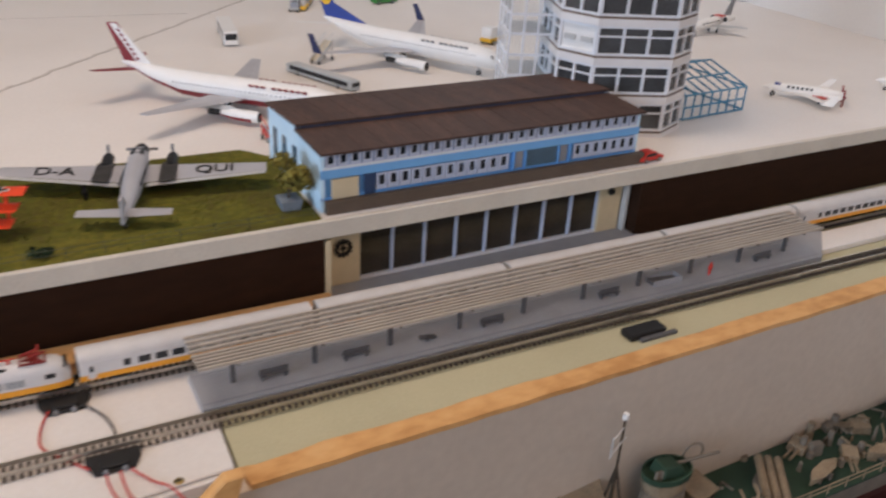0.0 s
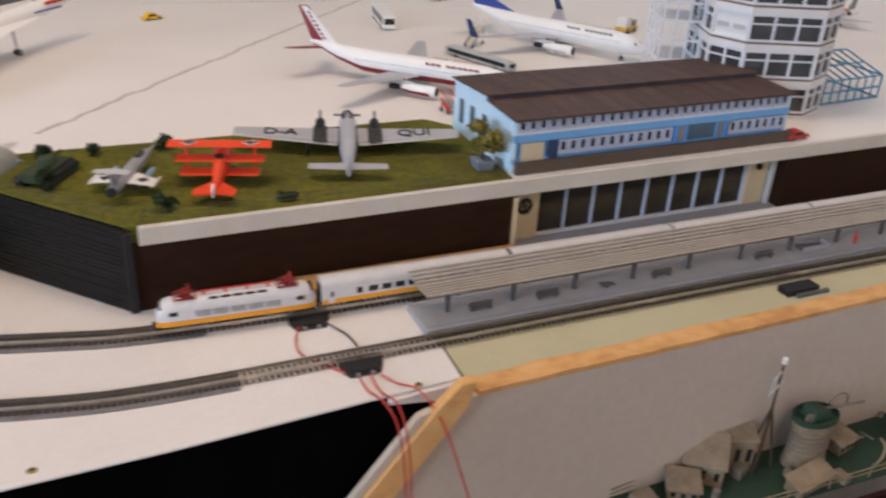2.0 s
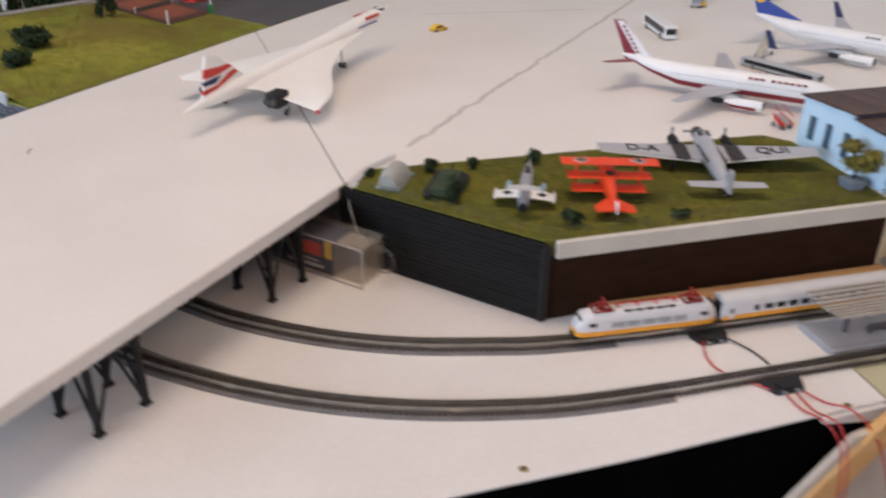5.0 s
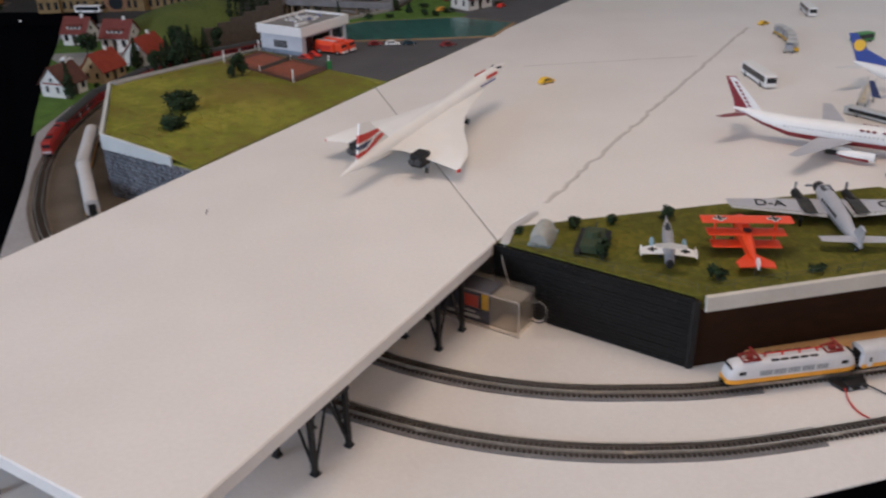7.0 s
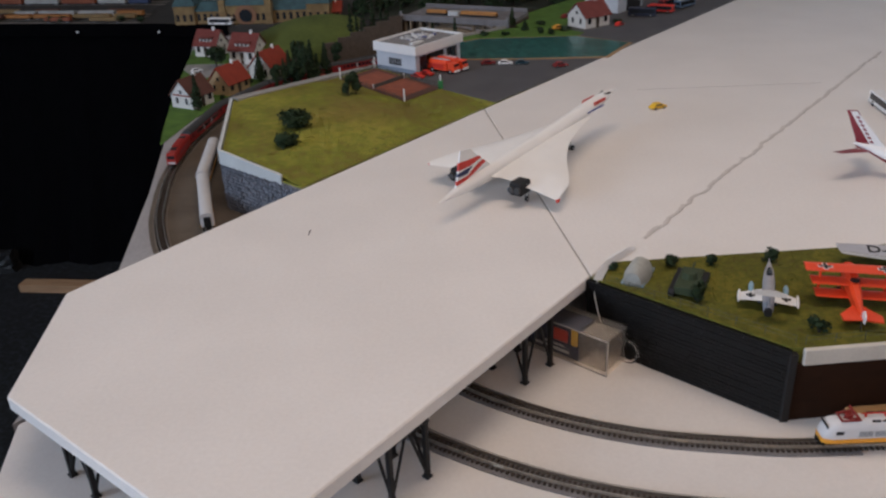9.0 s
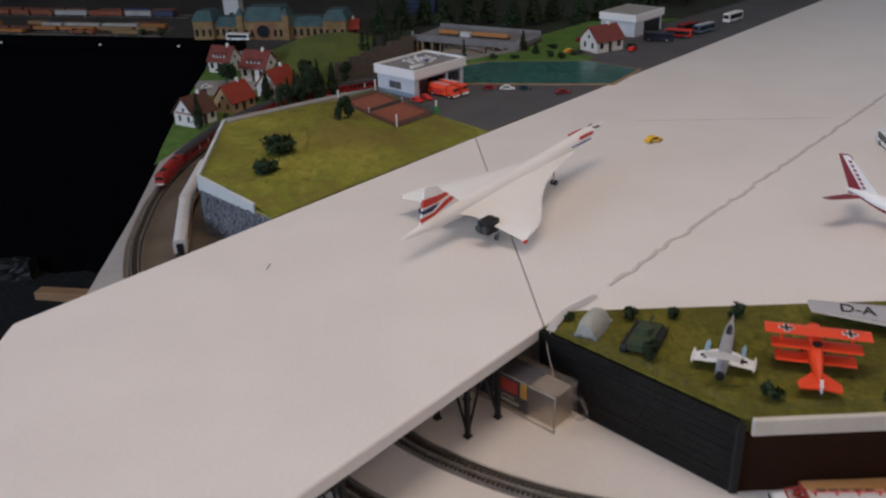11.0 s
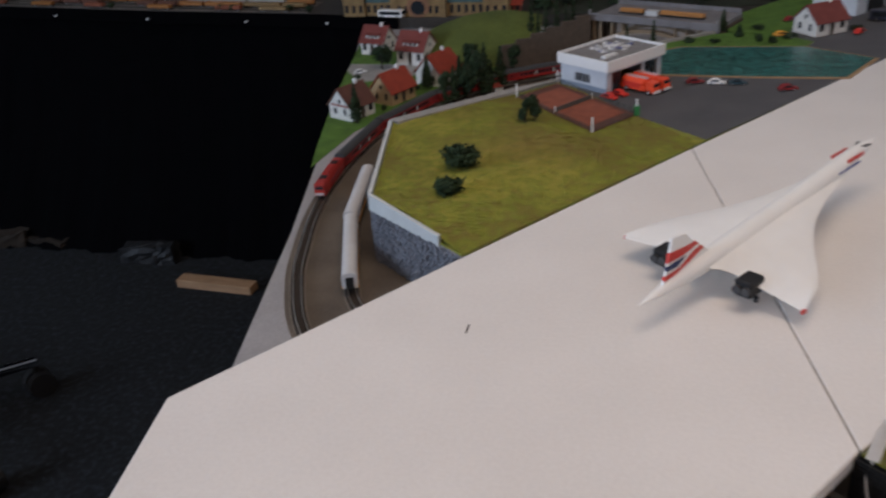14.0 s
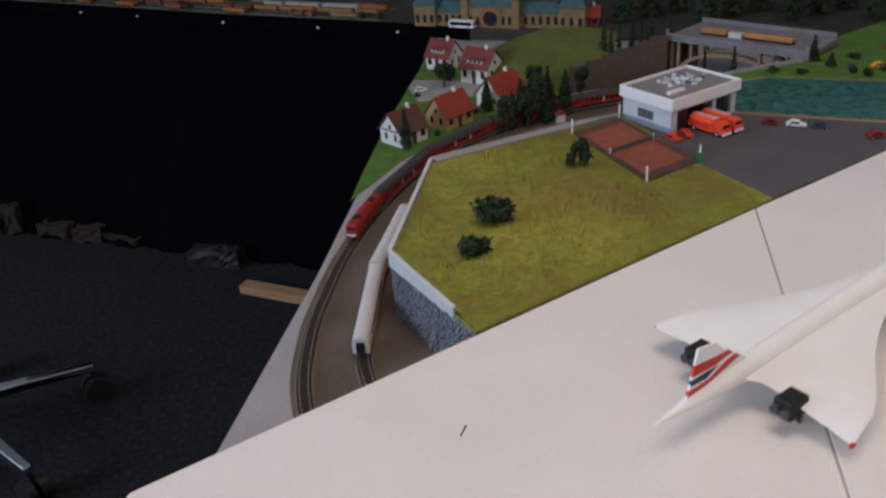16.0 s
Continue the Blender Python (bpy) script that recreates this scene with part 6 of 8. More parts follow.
def gun(x, y, rz, barrels, size, long):
    m = Matrix.Translation((x, y, 45.5)) @ Matrix.Rotation(radians(rz), 4, "Z")
    bm = extrude_profile([(-size, 0), (size, 0), (size * 0.8, size * 0.75), (-size * 0.8, size)], "y", -size * 0.8, size * 0.8)
    bm.transform(m)
    g = part("gun_turret", bm, BEIGE, ship, "beige gun turret", bevel=0.8)
    for k in range(barrels):
        q = (k - (barrels - 1) / 2) * size * 0.5
        bm = tube([(size * 0.7, q, size * 0.45), (size * 0.7 + long, q, size * 0.55)], 1.3, 8)
        bm.transform(m)
        part("barrel", bm, BEIGE, g)
    return g


gun(-276, 6, 180, 1, 11, 22), gun(74, 18, 200, 2, 10, 22), gun(108, -10, 230, 2, 9, 20), gun(150, 14, 150, 2, 10, 22), gun(196, -8, 210, 2, 10, 20)


def hut(x, y, rz, L, W, low, high, label):
    """A deckhouse whose roof slopes from its rear wall down to its front, with a thin overhanging roof."""
    m = Matrix.Translation((x, y, 45.5)) @ Matrix.Rotation(radians(rz), 4, "Z")
    bm = extrude_profile([(-W / 2, 0), (W / 2, 0), (W / 2, high), (-W / 2, low)], "x", -L / 2, L / 2)
    bm.transform(m)
    h = part("deckhouse", bm, BEIGE, ship, label, bevel=0.5)
    bm = extrude_profile([(-W / 2 - 2, low - 0.6), (W / 2 + 1.5, high + 0.4), (W / 2 + 1.5, high + 2.4), (-W / 2 - 2, low + 1.6)], "x", -L / 2 - 2, L / 2 + 2)
    bm.transform(m)
    part("deckhouse_roof", bm, BEIGE, h, "overhanging beige roof", bevel=0.4)
    for k in range(3):
        bm = boxes((-L / 2 + L * (k + 0.5) / 3 - 2, -L / 2 + L * (k + 0.5) / 3 + 2, -W / 2 - 0.5, -W / 2 + 0.5, low * 0.35, low * 0.75))
        bm.transform(m)
        part("porthole", bm, DARK, h)
    return h


def oval(a, b, z, x0, y0):
    return [(a * math.cos(k * math.tau / 16) + x0, b * math.sin(k * math.tau / 16) + y0, z) for k in range(16)]


hut(-208, 18, -38, 34, 24, 20, 38, "beige deckhouse with a steep roof")
hut(-174, 22, -20, 30, 22, 34, 41, "tall beige deckhouse")
hut(-62, 8, 12, 24, 22, 12, 15, "beige deckhouse with a wide roof")
hut(-238, 6, -30, 26, 20, 11, 17, "small beige deckhouse")
hut(-126, -24, 10, 46, 16, 8, 13, "low beige deckhouse before the bridge")
br = part("bridge_house", loft([oval(c, q, z, -107, 3) for c, q, z in ((22, 15, 45.5), (20, 13.5, 60), (19, 12.5, 84), (22, 14.5, 87), (22, 14.5, 94))], cap=True), BEIGE, ship, "rounded beige bridge house")
for z in (64, 69, 74, 79):
    part("bridge_band", loft([oval(c, q, zz, -107, 3) for c, q, zz in ((19.9, 13.4, z), (20.6, 14.1, z + 0.6), (20.6, 14.1, z + 1.6), (19.7, 13.2, z + 2.2))], cap=False), HULLG, br, "thin ledge round the bridge house")
part("bridge_rail", loft([oval(c, q, z, -107, 3) for c, q, z in ((23, 15.5, 93.6), (23, 15.5, 99), (21.6, 14.1, 99), (21.6, 14.1, 94.2))], cap=False), DECK, br, "green bridge parapet")
part("bridge_roof", loft([oval(c, q, z, -107, 3) for c, q, z in ((21.4, 13.9, 94.1), (21.2, 13.7, 95.2))]), DECK, br, "green bridge top")
rnd = random.Random(5)
for k in range(9):
    x, y, q = -107 + rnd.uniform(-15, 15), 3 + rnd.uniform(-8, 8), rnd.uniform(1.6, 3.6)
    part("bridge_fitting", cyl((x, y, 95.2), q, rnd.uniform(3, 9), 8, r2=q * 0.6), (DECK, HULLG, DARK)[k % 3], br, "small fitting on the bridge top")
turret = part("bridge_gun", loft([[(-118, -6, 95.2), (-94, -6, 95.2), (-94, 12, 95.2), (-118, 12, 95.2)], [(-116, -4, 107), (-99, -4, 104), (-99, 10, 104), (-116, 10, 107)]]), DECK, br, "dark green gun house on the bridge", bevel=0.8)
part("barrel", tube([(-98, 3, 101), (-58, -2, 103)], 1.5, 8), HULLG, turret)
hoop = part("radar_hoop", tube([(-74 + 11 * math.cos(a), 10, 96 + 11 * math.sin(a)) for a in [k * math.pi / 12 for k in range(-2, 15)]], 1.0, 6), HULLG, ship, "curved crane hoop")
part("crane_post", tube([(-84, 10, 45), (-84, 10, 94)], 1.3, 6), HULLG, hoop)
mast = part("mast", tube([(-154, 10, 45), (-154, 10, 158)], 1.5, 8, taper=0.6), BARK, ship, "dark brown tripod mast")
for q, w in ((-12, -8), (12, -6), (0, 14)):
    part("strut", tube([(-154 + q, 10 + w, 45), (-154, 10, 112)], 1.1, 6), BARK, mast)
part("yard", tube([(-170, 2, 134), (-148, 12, 137)], 0.6, 6), GREYW, mast)
part("yard", tube([(-170, 2, 148), (-155, 9, 150)], 0.5, 6), GREYW, mast)
part("yard", tube([(-170, 2, 131), (-170, 2, 151)], 0.5, 6), GREYW, mast)
part("lamp", cyl((-154, 10, 157), 2.4, 5, 12), WHITE, mast, "white masthead lamp")
for q in (-20, -4):
    part("davit", tube(spline([(-32 + q, -26, 45.5), (-30 + q, -30, 58), (-24 + q, -26, 66), (-18 + q, -16, 66)], 3), 1.3, 7), BEIGE, ship, "curved beige boat davit", smooth=True)
launcher = part("launcher_base", cyl((8, -8, 45.5), 13, 6, 14), HULLG, ship, "round launcher base")
for k in range(3):
    ox, oy = 6.6 * (k - 1), -4.9 * (k - 1)
    part("torpedo_tube", tube([(-10 + ox, -32 + oy, 58), (24 + ox, 11 + oy, 57)], 3.7, 10), BEIGE, launcher, "beige launcher tube", smooth=True)
    part("tube_cap", tube([(-12 + ox, -34.6 + oy, 58), (-10.2 + ox, -32.3 + oy, 58)], 2.9, 10), BEIGE, launcher)
for k, (x, y, rz) in enumerate(((60, -20, 14), (140, -24, -6), (220, 20, 4))):
    bm = loft([[(xx, -w, 8), (xx, w, 8), (xx, w * 0.7, 2), (xx, 0, 0), (xx, -w * 0.7, 2)] for xx, w in ((-22, 1), (-10, 6), (10, 6), (22, 1))])
    bm.transform(Matrix.Translation((x, y, 49)) @ Matrix.Rotation(radians(rz), 4, "Z"))
    part("lifeboat", bm, BEIGE, ship, "beige lifeboat")
    part("boat_cradle", boxes((x - 8, x - 5, y - 5, y + 5, 45.5, 52), (x + 5, x + 8, y - 5, y + 5, 45.5, 52)), HULLG, ship)
for k in range(70):
    x, y = (rnd.uniform(50, 270), rnd.uniform(-26, 28)) if k < 56 else (rnd.uniform(-230, 20), rnd.uniform(-30, 28))
    q = rnd.uniform(1.6, 4.8)
    if k % 3 == 0:
        bm = cyl((x, y, 45.5), q, rnd.uniform(4, 18), 10, r2=q * rnd.uniform(0.5, 1.0))
    elif k % 3 == 1:
        bm = boxes((-q * 1.6, q * 1.6, -q, q, 0, rnd.uniform(4, 13)))
        bm.transform(Matrix.Translation((x, y, 45.5)) @ Matrix.Rotation(rnd.uniform(0, 3), 4, "Z"))
    else:
        a = rnd.uniform(0, 6.28)
        bm = tube([(x, y, 45.5), (x, y, 53), (x + 15 * math.cos(a), y + 15 * math.sin(a), 57)], 1.0, 6)
    part("deck_fitting", bm, (BEIGE, HULLG)[k % 2], ship, "small deck fitting")
bm = bmesh.new()
for s in (-1, 1):
    pts = [(x, s * (w - 2), 56) for x, w in half[1:-1]]
    tube(pts, 0.7, 5, bm), tube([(p[0], p[1], 51) for p in pts], 0.6, 5, bm)
part("railing", bm, BEIGE, ship, "thin deck railing")
for k in range(26):
    x = -296 + k * 23
    w = float(np.interp(x, [h[0] for h in half], [h[1] for h in half]))
    part("rail_post", tube([(x, -w + 2, 45), (x, -w + 2, 56)], 0.7, 5), BEIGE, ship)
WINE = mat("red_brown_cloth", (0.05, 0.008, 0.006), 0.9, scale=40, fine=600)
structure("ship_shelf", prism([(230, -232), (1390, -200), (1390, -118), (230, -152)], -300, -262), WINE, "dark red cloth-covered shelf under the ship model")
structure("ship_shelf_front", prism([(230, -236), (1390, -204), (1390, -200.5), (230, -232.5)], -700, -264), WINE, "dark red cloth below the shelf")
# ---- planting ----


def leaf_cloud(rnd, centre, radii, n, size, bm):
    """Many small leaves in an uneven cloud."""
    for _ in range(n):
        d = Vector((rnd.gauss(0, 1), rnd.gauss(0, 1), rnd.gauss(0, 1))).normalized()
        k = rnd.uniform(0.45, 1.0) * (0.8 + 0.35 * noise.noise(d * 2.1 + Vector(centre) * 0.07))
        p = Vector(centre) + Vector((d.x * radii[0], d.y * radii[1], d.z * radii[2])) * k
        u = Vector((rnd.gauss(0, 1), rnd.gauss(0, 1), rnd.gauss(0, 1))).normalized()
        w = u.cross(d).normalized() if abs(u.dot(d)) < 0.95 else Vector((1, 0, 0))
        s = size * rnd.uniform(0.6, 1.3)
        a, b, c, e = (bm.verts.new(p + q) for q in (u * s, w * s * 0.7, -u * s, -w * s * 0.7))
        bm.faces.new((a, b, c, e))


def bush(x, y, z, r, h, label, m, seed, group="bushes", leaf=2.0, n=260):
    rnd = random.Random(seed)
    t = thing("bush", x, y, z, 0, label, "bush", group)
    bm = bmesh.new()
    for k in range(5):
        a = rnd.uniform(0, math.tau)
        tube([(0, 0, 0), (r * 0.5 * math.cos(a), r * 0.5 * math.sin(a), h * 0.6)], 0.9, 5, bm, 0.4)
    part("stems", bm, BARK, t)
    bm = bmesh.new()
    for k in range(4):
        a = rnd.uniform(0, math.tau)
        q = rnd.uniform(0.15, 0.5) * r
        leaf_cloud(rnd, (q * math.cos(a), q * math.sin(a), h * rnd.uniform(0.4, 0.62)), (r * 0.72, r * 0.72, h * 0.42), n // 4, leaf, bm)
    part("foliage", bm, m, t)
    return t


def tree(x, y, z, r, h, label, m, seed, group="model trees", conifer=False, leaf=2.4, n=520):
    rnd = random.Random(seed)
    t = thing("tree", x, y, z, 0, label, "tree", group)
    part("trunk", tube([(0, 0, 0), (rnd.uniform(-1, 1), rnd.uniform(-1, 1), h * 0.5), (0, 0, h * 0.9)], max(1.0, h * 0.03), 6, taper=0.3), BARK, t)
    bm = bmesh.new()
    lb = bmesh.new()
    if conifer:
        for k in range(9):
            f = k / 8
            leaf_cloud(rnd, (0, 0, h * (0.16 + 0.78 * f)), (r * (1 - 0.88 * f), r * (1 - 0.88 * f), h * 0.07), int(n / 9), leaf * (1 - 0.4 * f), bm)
            for j in range(4):
                a = rnd.uniform(0, math.tau)
                tube([(0, 0, h * (0.2 + 0.74 * f)), (r * (1 - 0.88 * f) * math.cos(a), r * (1 - 0.88 * f) * math.sin(a), h * (0.14 + 0.74 * f))], 0.5, 4, lb, 0.4)
    else:
        for k in range(7):
            a = rnd.uniform(0, math.tau)
            q = rnd.uniform(0.1, 0.6) * r
            c = (q * math.cos(a), q * math.sin(a), h * rnd.uniform(0.3, 0.82))
            part("limb", tube([(0, 0, h * 0.2), c], 0.9, 5, None, 0.4), BARK, t)
            leaf_cloud(rnd, c, (r * 0.6, r * 0.6, h * 0.22), n // 7, leaf, bm)
    if conifer:
        tagged(part("branchwork", lb, BARK, t, "fine dark twigs"), kind="stuff")
    part("crown", bm, m, t)
    return t


def inside(p, poly):
    hit = False
    for (x0, y0), (x1, y1) in zip(poly, poly[1:] + poly[:1]):
        if (y0 > p[1]) != (y1 > p[1]) and p[0] < (x1 - x0) * (p[1] - y0) / (y1 - y0) + x0:
            hit = not hit
    return hit


def fibres(name, poly, z, n, high, m, label, seed, keep=None, lift=None):
    """Static grass: short upright slivers all over a patch."""
    rnd = random.Random(seed)
    xs, ys = [p[0] for p in poly], [p[1] for p in poly]
    verts, faces = [], []
    while len(faces) < n:
        x, y = rnd.uniform(min(xs), max(xs)), rnd.uniform(min(ys), max(ys))
        if not inside((x, y), poly) or (keep and not keep(x, y)):
            continue
        a, h = rnd.uniform(0, math.tau), high * rnd.uniform(0.5, 1.2)
        dx, dy = 0.42 * math.cos(a), 0.42 * math.sin(a)
        b, q = rnd.uniform(0, math.tau), rnd.uniform(0.3, 0.9) * h
        lx, ly = q * math.cos(b), q * math.sin(b)
        dx, dy = (dx, dy) if dx * ly - dy * lx > 0 else (-dx, -dy)
        i = len(verts)
        zz = z + (lift(x, y) if lift else 0.0)
        verts += [((x - dx) * MM, (y - dy) * MM, A + zz * MM), ((x + dx) * MM, (y + dy) * MM, A + zz * MM), ((x + lx) * MM, (y + ly) * MM, A + (zz + h) * MM)]
        faces.append((i, i + 1, i + 2))
    me = bpy.data.meshes.new(name)
    me.from_pydata(verts, [], faces)
    me.materials.append(m)
    for f in me.polygons:
        f.use_smooth = True
    me.normals_split_custom_set_from_vertices([(0, 0, 1)] * len(verts))
    return tagged(new(name, me), label, "grass", kind="stuff")


fibres("grass", turf, 0.5, 45000, 1.2, FIBRE, "short moss-green static grass on the terrace", 3)
COURT = [(-444, 959), (-328, 793), (-265, 865), (-383, 1028)]
PARK = [(-180, 762), (-266, 862), (-376, 1040), (-330, 1100), (-226, 1060), (-77, 1035), (50, 1020)]
FIELD2 = [(-462, 432), (-582, 551), (-610, 807), (-455, 984), (-380, 1030), (-262, 856), (-190, 752)]
HAY = mat("dry_static_grass", (0.42, 0.40, 0.06), 0.9, second=(0.24, 0.20, 0.042), third=(0.27, 0.30, 0.035), scale=5, fine=18, edges=(0.41, 0.57))
worn(HAY, (0.29, 0.19, 0.06), (-415, 705, 700), (150, 110, 150), 0.65)
fibres("grass", FIELD2, -0.5, 60000, 1.7, HAY, "yellowish green static grass on the raised field", 4, keep=lambda x, y: not inside((x, y), COURT), lift=rise)
bm = bmesh.new()
bm.faces.new([bm.verts.new((x, y, -0.4)) for x, y in FIELD2])
bmesh.ops.triangulate(bm, faces=bm.faces[:])
for _ in range(5):
    bmesh.ops.subdivide_edges(bm, edges=bm.edges[:], cuts=1, use_grid_fill=True)
structure("field_mound", lifted(bm, -10), FIELDTURF, "gently bulging turf of the raised field", smooth=True)

bush(-66, 158, 0.6, 9, 15, "dark green ragged bush on the turf", LEAF, 1)
bush(-26, 160, 0.6, 9, 12, "green bush with spiky twigs on the turf", LEAF, 2)
bush(34, 160, 0.6, 10, 15, "round dark green bush on the turf", LEAF, 3)
bush(23, 24, 0.6, 10, 16, "round dark green bush by the turf edge", LEAF, 4)
bush(118, 20, 0.6, 9, 8, "low dark bush by the fence", LEAF, 5)
bush(-124, 160, 0.6, 6, 7, "small dark green bush at the turf corner", LEAF, 6)
bush(-62, 86, 0.6, 10, 22, "dark green bush beside the tank", LEAF, 7)
pt = tree(300, 44, 8, 22, 36, "yellow-green tree in a grey pot beside the terminal", LEAFY, 8, leaf=2.6, n=900)
pot = thing("plant_pot", 300, 44, 0.6, 0, "blue-grey square planter by the terminal", "planter")
part("pot", loft([[(x * q, y * q, z) for x, y in ((-9, -9), (9, -9), (9, 9), (-9, 9))] for q, z in ((0.8, 0), (1, 9))]), mat("planter_grey", (0.22, 0.27, 0.33), 0.7, scale=80, fine=700), pot, bevel=0.4)

# fence along the turf
FEN = mat("fence_grey", (0.10, 0.11, 0.07), 0.7, scale=100, fine=900)


def fence(a, b, n, label):
    f = thing("fence", a[0], a[1], 0.6, math.degrees(math.atan2(b[1] - a[1], b[0] - a[0])), label, "fence", "turf fences")
    L = (Vector(b) - Vector(a)).length
    for k in range(n + 1):
        part("post", tube([(L * k / n, 0, 0), (L * k / n, 0, 9)], 0.35, 5), FEN, f)
    for z in (4.5, 8.4):
        part("rail", tube([(0, 0, z), (L, 0, z)], 0.2, 5), FEN, f)
    return f


fence((4, 7), (312, 18), 12, "thin grey wire fence along the terrace edge")
fence((-138, 134), (-4, 8), 7, "thin grey wire fence along the slanted terrace edge")

# military models on the turf
OLIVE = mat("olive_green", (0.045, 0.065, 0.030), 0.8, second=(0.025, 0.040, 0.02), scale=120, fine=900)
tk = thing("tank_model", -62, 114, 0.6, 62, "dark green armoured tank on the turf", "tank")
part("hull", extrude_profile([(-24, 4), (24, 4), (27, 8), (20, 12), (-24, 12)], "y", -10, 10), OLIVE, tk, bevel=0.6)
part("turret", loft([[(9 * q * math.cos(a), 8 * q * math.sin(a), z) for a in [k * math.tau / 10 for k in range(10)]] for q, z in ((1, 12), (0.8, 18))]), OLIVE, tk)
part("barrel", tube([(7, 0, 15), (24, 0, 15.6)], 1.1, 8), OLIVE, tk)
for q in (-12, 12):
    tr = part("track", extrude_profile([(-22, 0), (20, 0), (26, 5), (22, 9), (-24, 9), (-27, 5)], "y", q - 3, q + 3), DARK, tk, "black caterpillar track", bevel=0.5)
    for k in range(5):
        part("road_wheel", cyl((-18 + k * 9, q - 3.3, 3.6), 3.2, 6.6, 10, "y"), OLIVE, tr)
tt = thing("field_tent", -103, 143, 0.6, 60, "grey-white rounded field shelter", "tent")
part("cover", loft([[(x, w * math.cos(a), hh * math.sin(a)) for a in [k * math.pi / 8 for k in range(9)]] for x, w, hh in ((-22, 9, 14), (-10, 12, 19), (8, 12, 18), (20, 8, 11))]), mat("pale_canvas", (0.40, 0.40, 0.37), 0.8, second=(0.30, 0.31, 0.28), scale=120, fine=700, bump=0.4), tt, smooth=True)
part("wheel_frame", boxes((-22, 20, -11, 11, -0.4, 2.4)), mat("pale_blue_frame", (0.30, 0.40, 0.45), 0.6, scale=60, fine=700), tt)
sm = thing("figurine", 155, 110, 0.6, 0, "tiny dark plain figurine on the turf", "figurine")
part("shape", loft([[(r * math.cos(k * math.tau / 8), r * 0.6 * math.sin(k * math.tau / 8), z) for k in range(8)] for r, z in ((1.6, 0), (1.5, 4), (2.4, 5), (2.2, 9), (1.0, 10), (1.3, 11), (0.6, 12.5))]), DARK, sm, smooth=True)

# ---- slate courses of the slanted wall ----
a, b = Vector((-9, -0.6)), Vector((-152.6, 144.4))
dirv = (b - a).normalized()
nrm = Vector((-dirv.y, dirv.x)) * 1
if nrm.x > 0:
    nrm = -nrm
bm = bmesh.new()
pieces = []
rnd = random.Random(11)
Lw = (b - a).length
for row in range(18):
    z0 = LOW + 0.4 + row * 3.95
    u = -rnd.uniform(0, 30)
    while u < Lw:
        w = rnd.uniform(26, 60)
        u0, u1 = max(0, u), min(Lw, u + w - 0.5)
        if u1 > u0 + 0.5:
            d0 = 1.2 + rnd.uniform(0, 0.35) + (0.9 if row > 14 else 0)
            pts = [a + dirv * u0, a + dirv * u1, a + dirv * u1 + nrm * d0, a + dirv * u0 + nrm * d0]
            pieces.append((u0, [(p.x, p.y) for p in pts], z0))
        u += w
slate_core = bpy.data.objects["slate_wall_core"]
for u0, pts, z0 in pieces:
    if u0 < 138:
        o = prism([(x, y) for x, y in pts], z0, z0 + 3.6)
        for v in o.verts:
            v.co.z += 1000 * A
        part("brick", o, SLATE, slate_core)
    else:
        prism(pts, z0, z0 + 3.6, bm)
solid("slate_courses", bm, SLATE, "dark grey brick courses of the slanted wall", "bricks", kind="stuff")
structure("wall_corner_post", boxes((-12, -5, -3, 3, LOW, -3)), mat("black_card_corner", (0.012, 0.012, 0.013), 0.6, scale=60, fine=700), "black card corner post of the wall", bevel=0.6)

# ---- raised field: stone wall, boards ----
rnd = random.Random(12)
rest = bmesh.new()
stones = []
for (p, q) in (((-461, 429), (-584, 549.5)), ((-584, 549.5), (-613, 808))):
    p, q = Vector(p), Vector(q)
    d = (q - p).normalized()
    n = Vector((-d.y, d.x))
    n = n if n.x < 0 else -n
    Ls = (q - p).length
    for row in range(14):
        u = -rnd.uniform(0, 5)
        while u < Ls:
            w = rnd.uniform(4, 8)
            u0, u1 = max(0, u), min(Ls, u + w - 0.5)
            if u1 > u0 + 1:
                k = rnd.uniform(1.4, 4.2)
                z0 = LOW + row * 5 + rnd.uniform(0, 0.6)
                c = [p + d * u0, p + d * u1]
                m2 = (u1 - u0) * 0.18
                own = p.x > -500 and u0 < 130
                bm = bmesh.new() if own else rest
                vs = [bm.verts.new((v.x, v.y, z)) for v, z in ((c[0], z0), (c[1], z0), (c[1], z0 + 4.5), (c[0], z0 + 4.5))]
                o = [bm.verts.new((v.x, v.y, z)) for v, z in ((c[0] + d * m2 + n * k, z0 + 0.8), (c[1] - d * m2 + n * k, z0 + 0.8), (c[1] - d * m2 + n * k, z0 + 3.7), (c[0] + d * m2 + n * k, z0 + 3.7))]
                bm.faces.new(o)
                for i in range(4):
                    j = (i + 1) % 4
                    bm.faces.new((vs[i], vs[j], o[j], o[i]))
                if own:
                    stones.append(bm)
            u += w
solid("stone_courses", rest, STONE, "rough grey stones of the field's retaining wall", "stones", kind="stuff")
structure("stone_wall_core", prism([(-457, 432), (-580, 551), (-609, 808), (-613, 808), (-584, 549.5), (-461, 429)], LOW, -3), MORTAR, "dark core of the field wall")
for bm in stones:
    for v in bm.verts:
        v.co.z += 1000 * A
    part("stone", bm, STONE, bpy.data.objects["stone_wall_core"])
PALE = mat("pale_grey_board", (0.60, 0.62, 0.61), 0.5, second=(0.50, 0.52, 0.51), scale=30, fine=500)
structure("field_edge_board", lifted(prism([(-490, 454), (-587, 547), (-585, 551), (-488, 459)], -5, 3), 0), PALE, "pale grey edge board of the field", bevel=0.5)
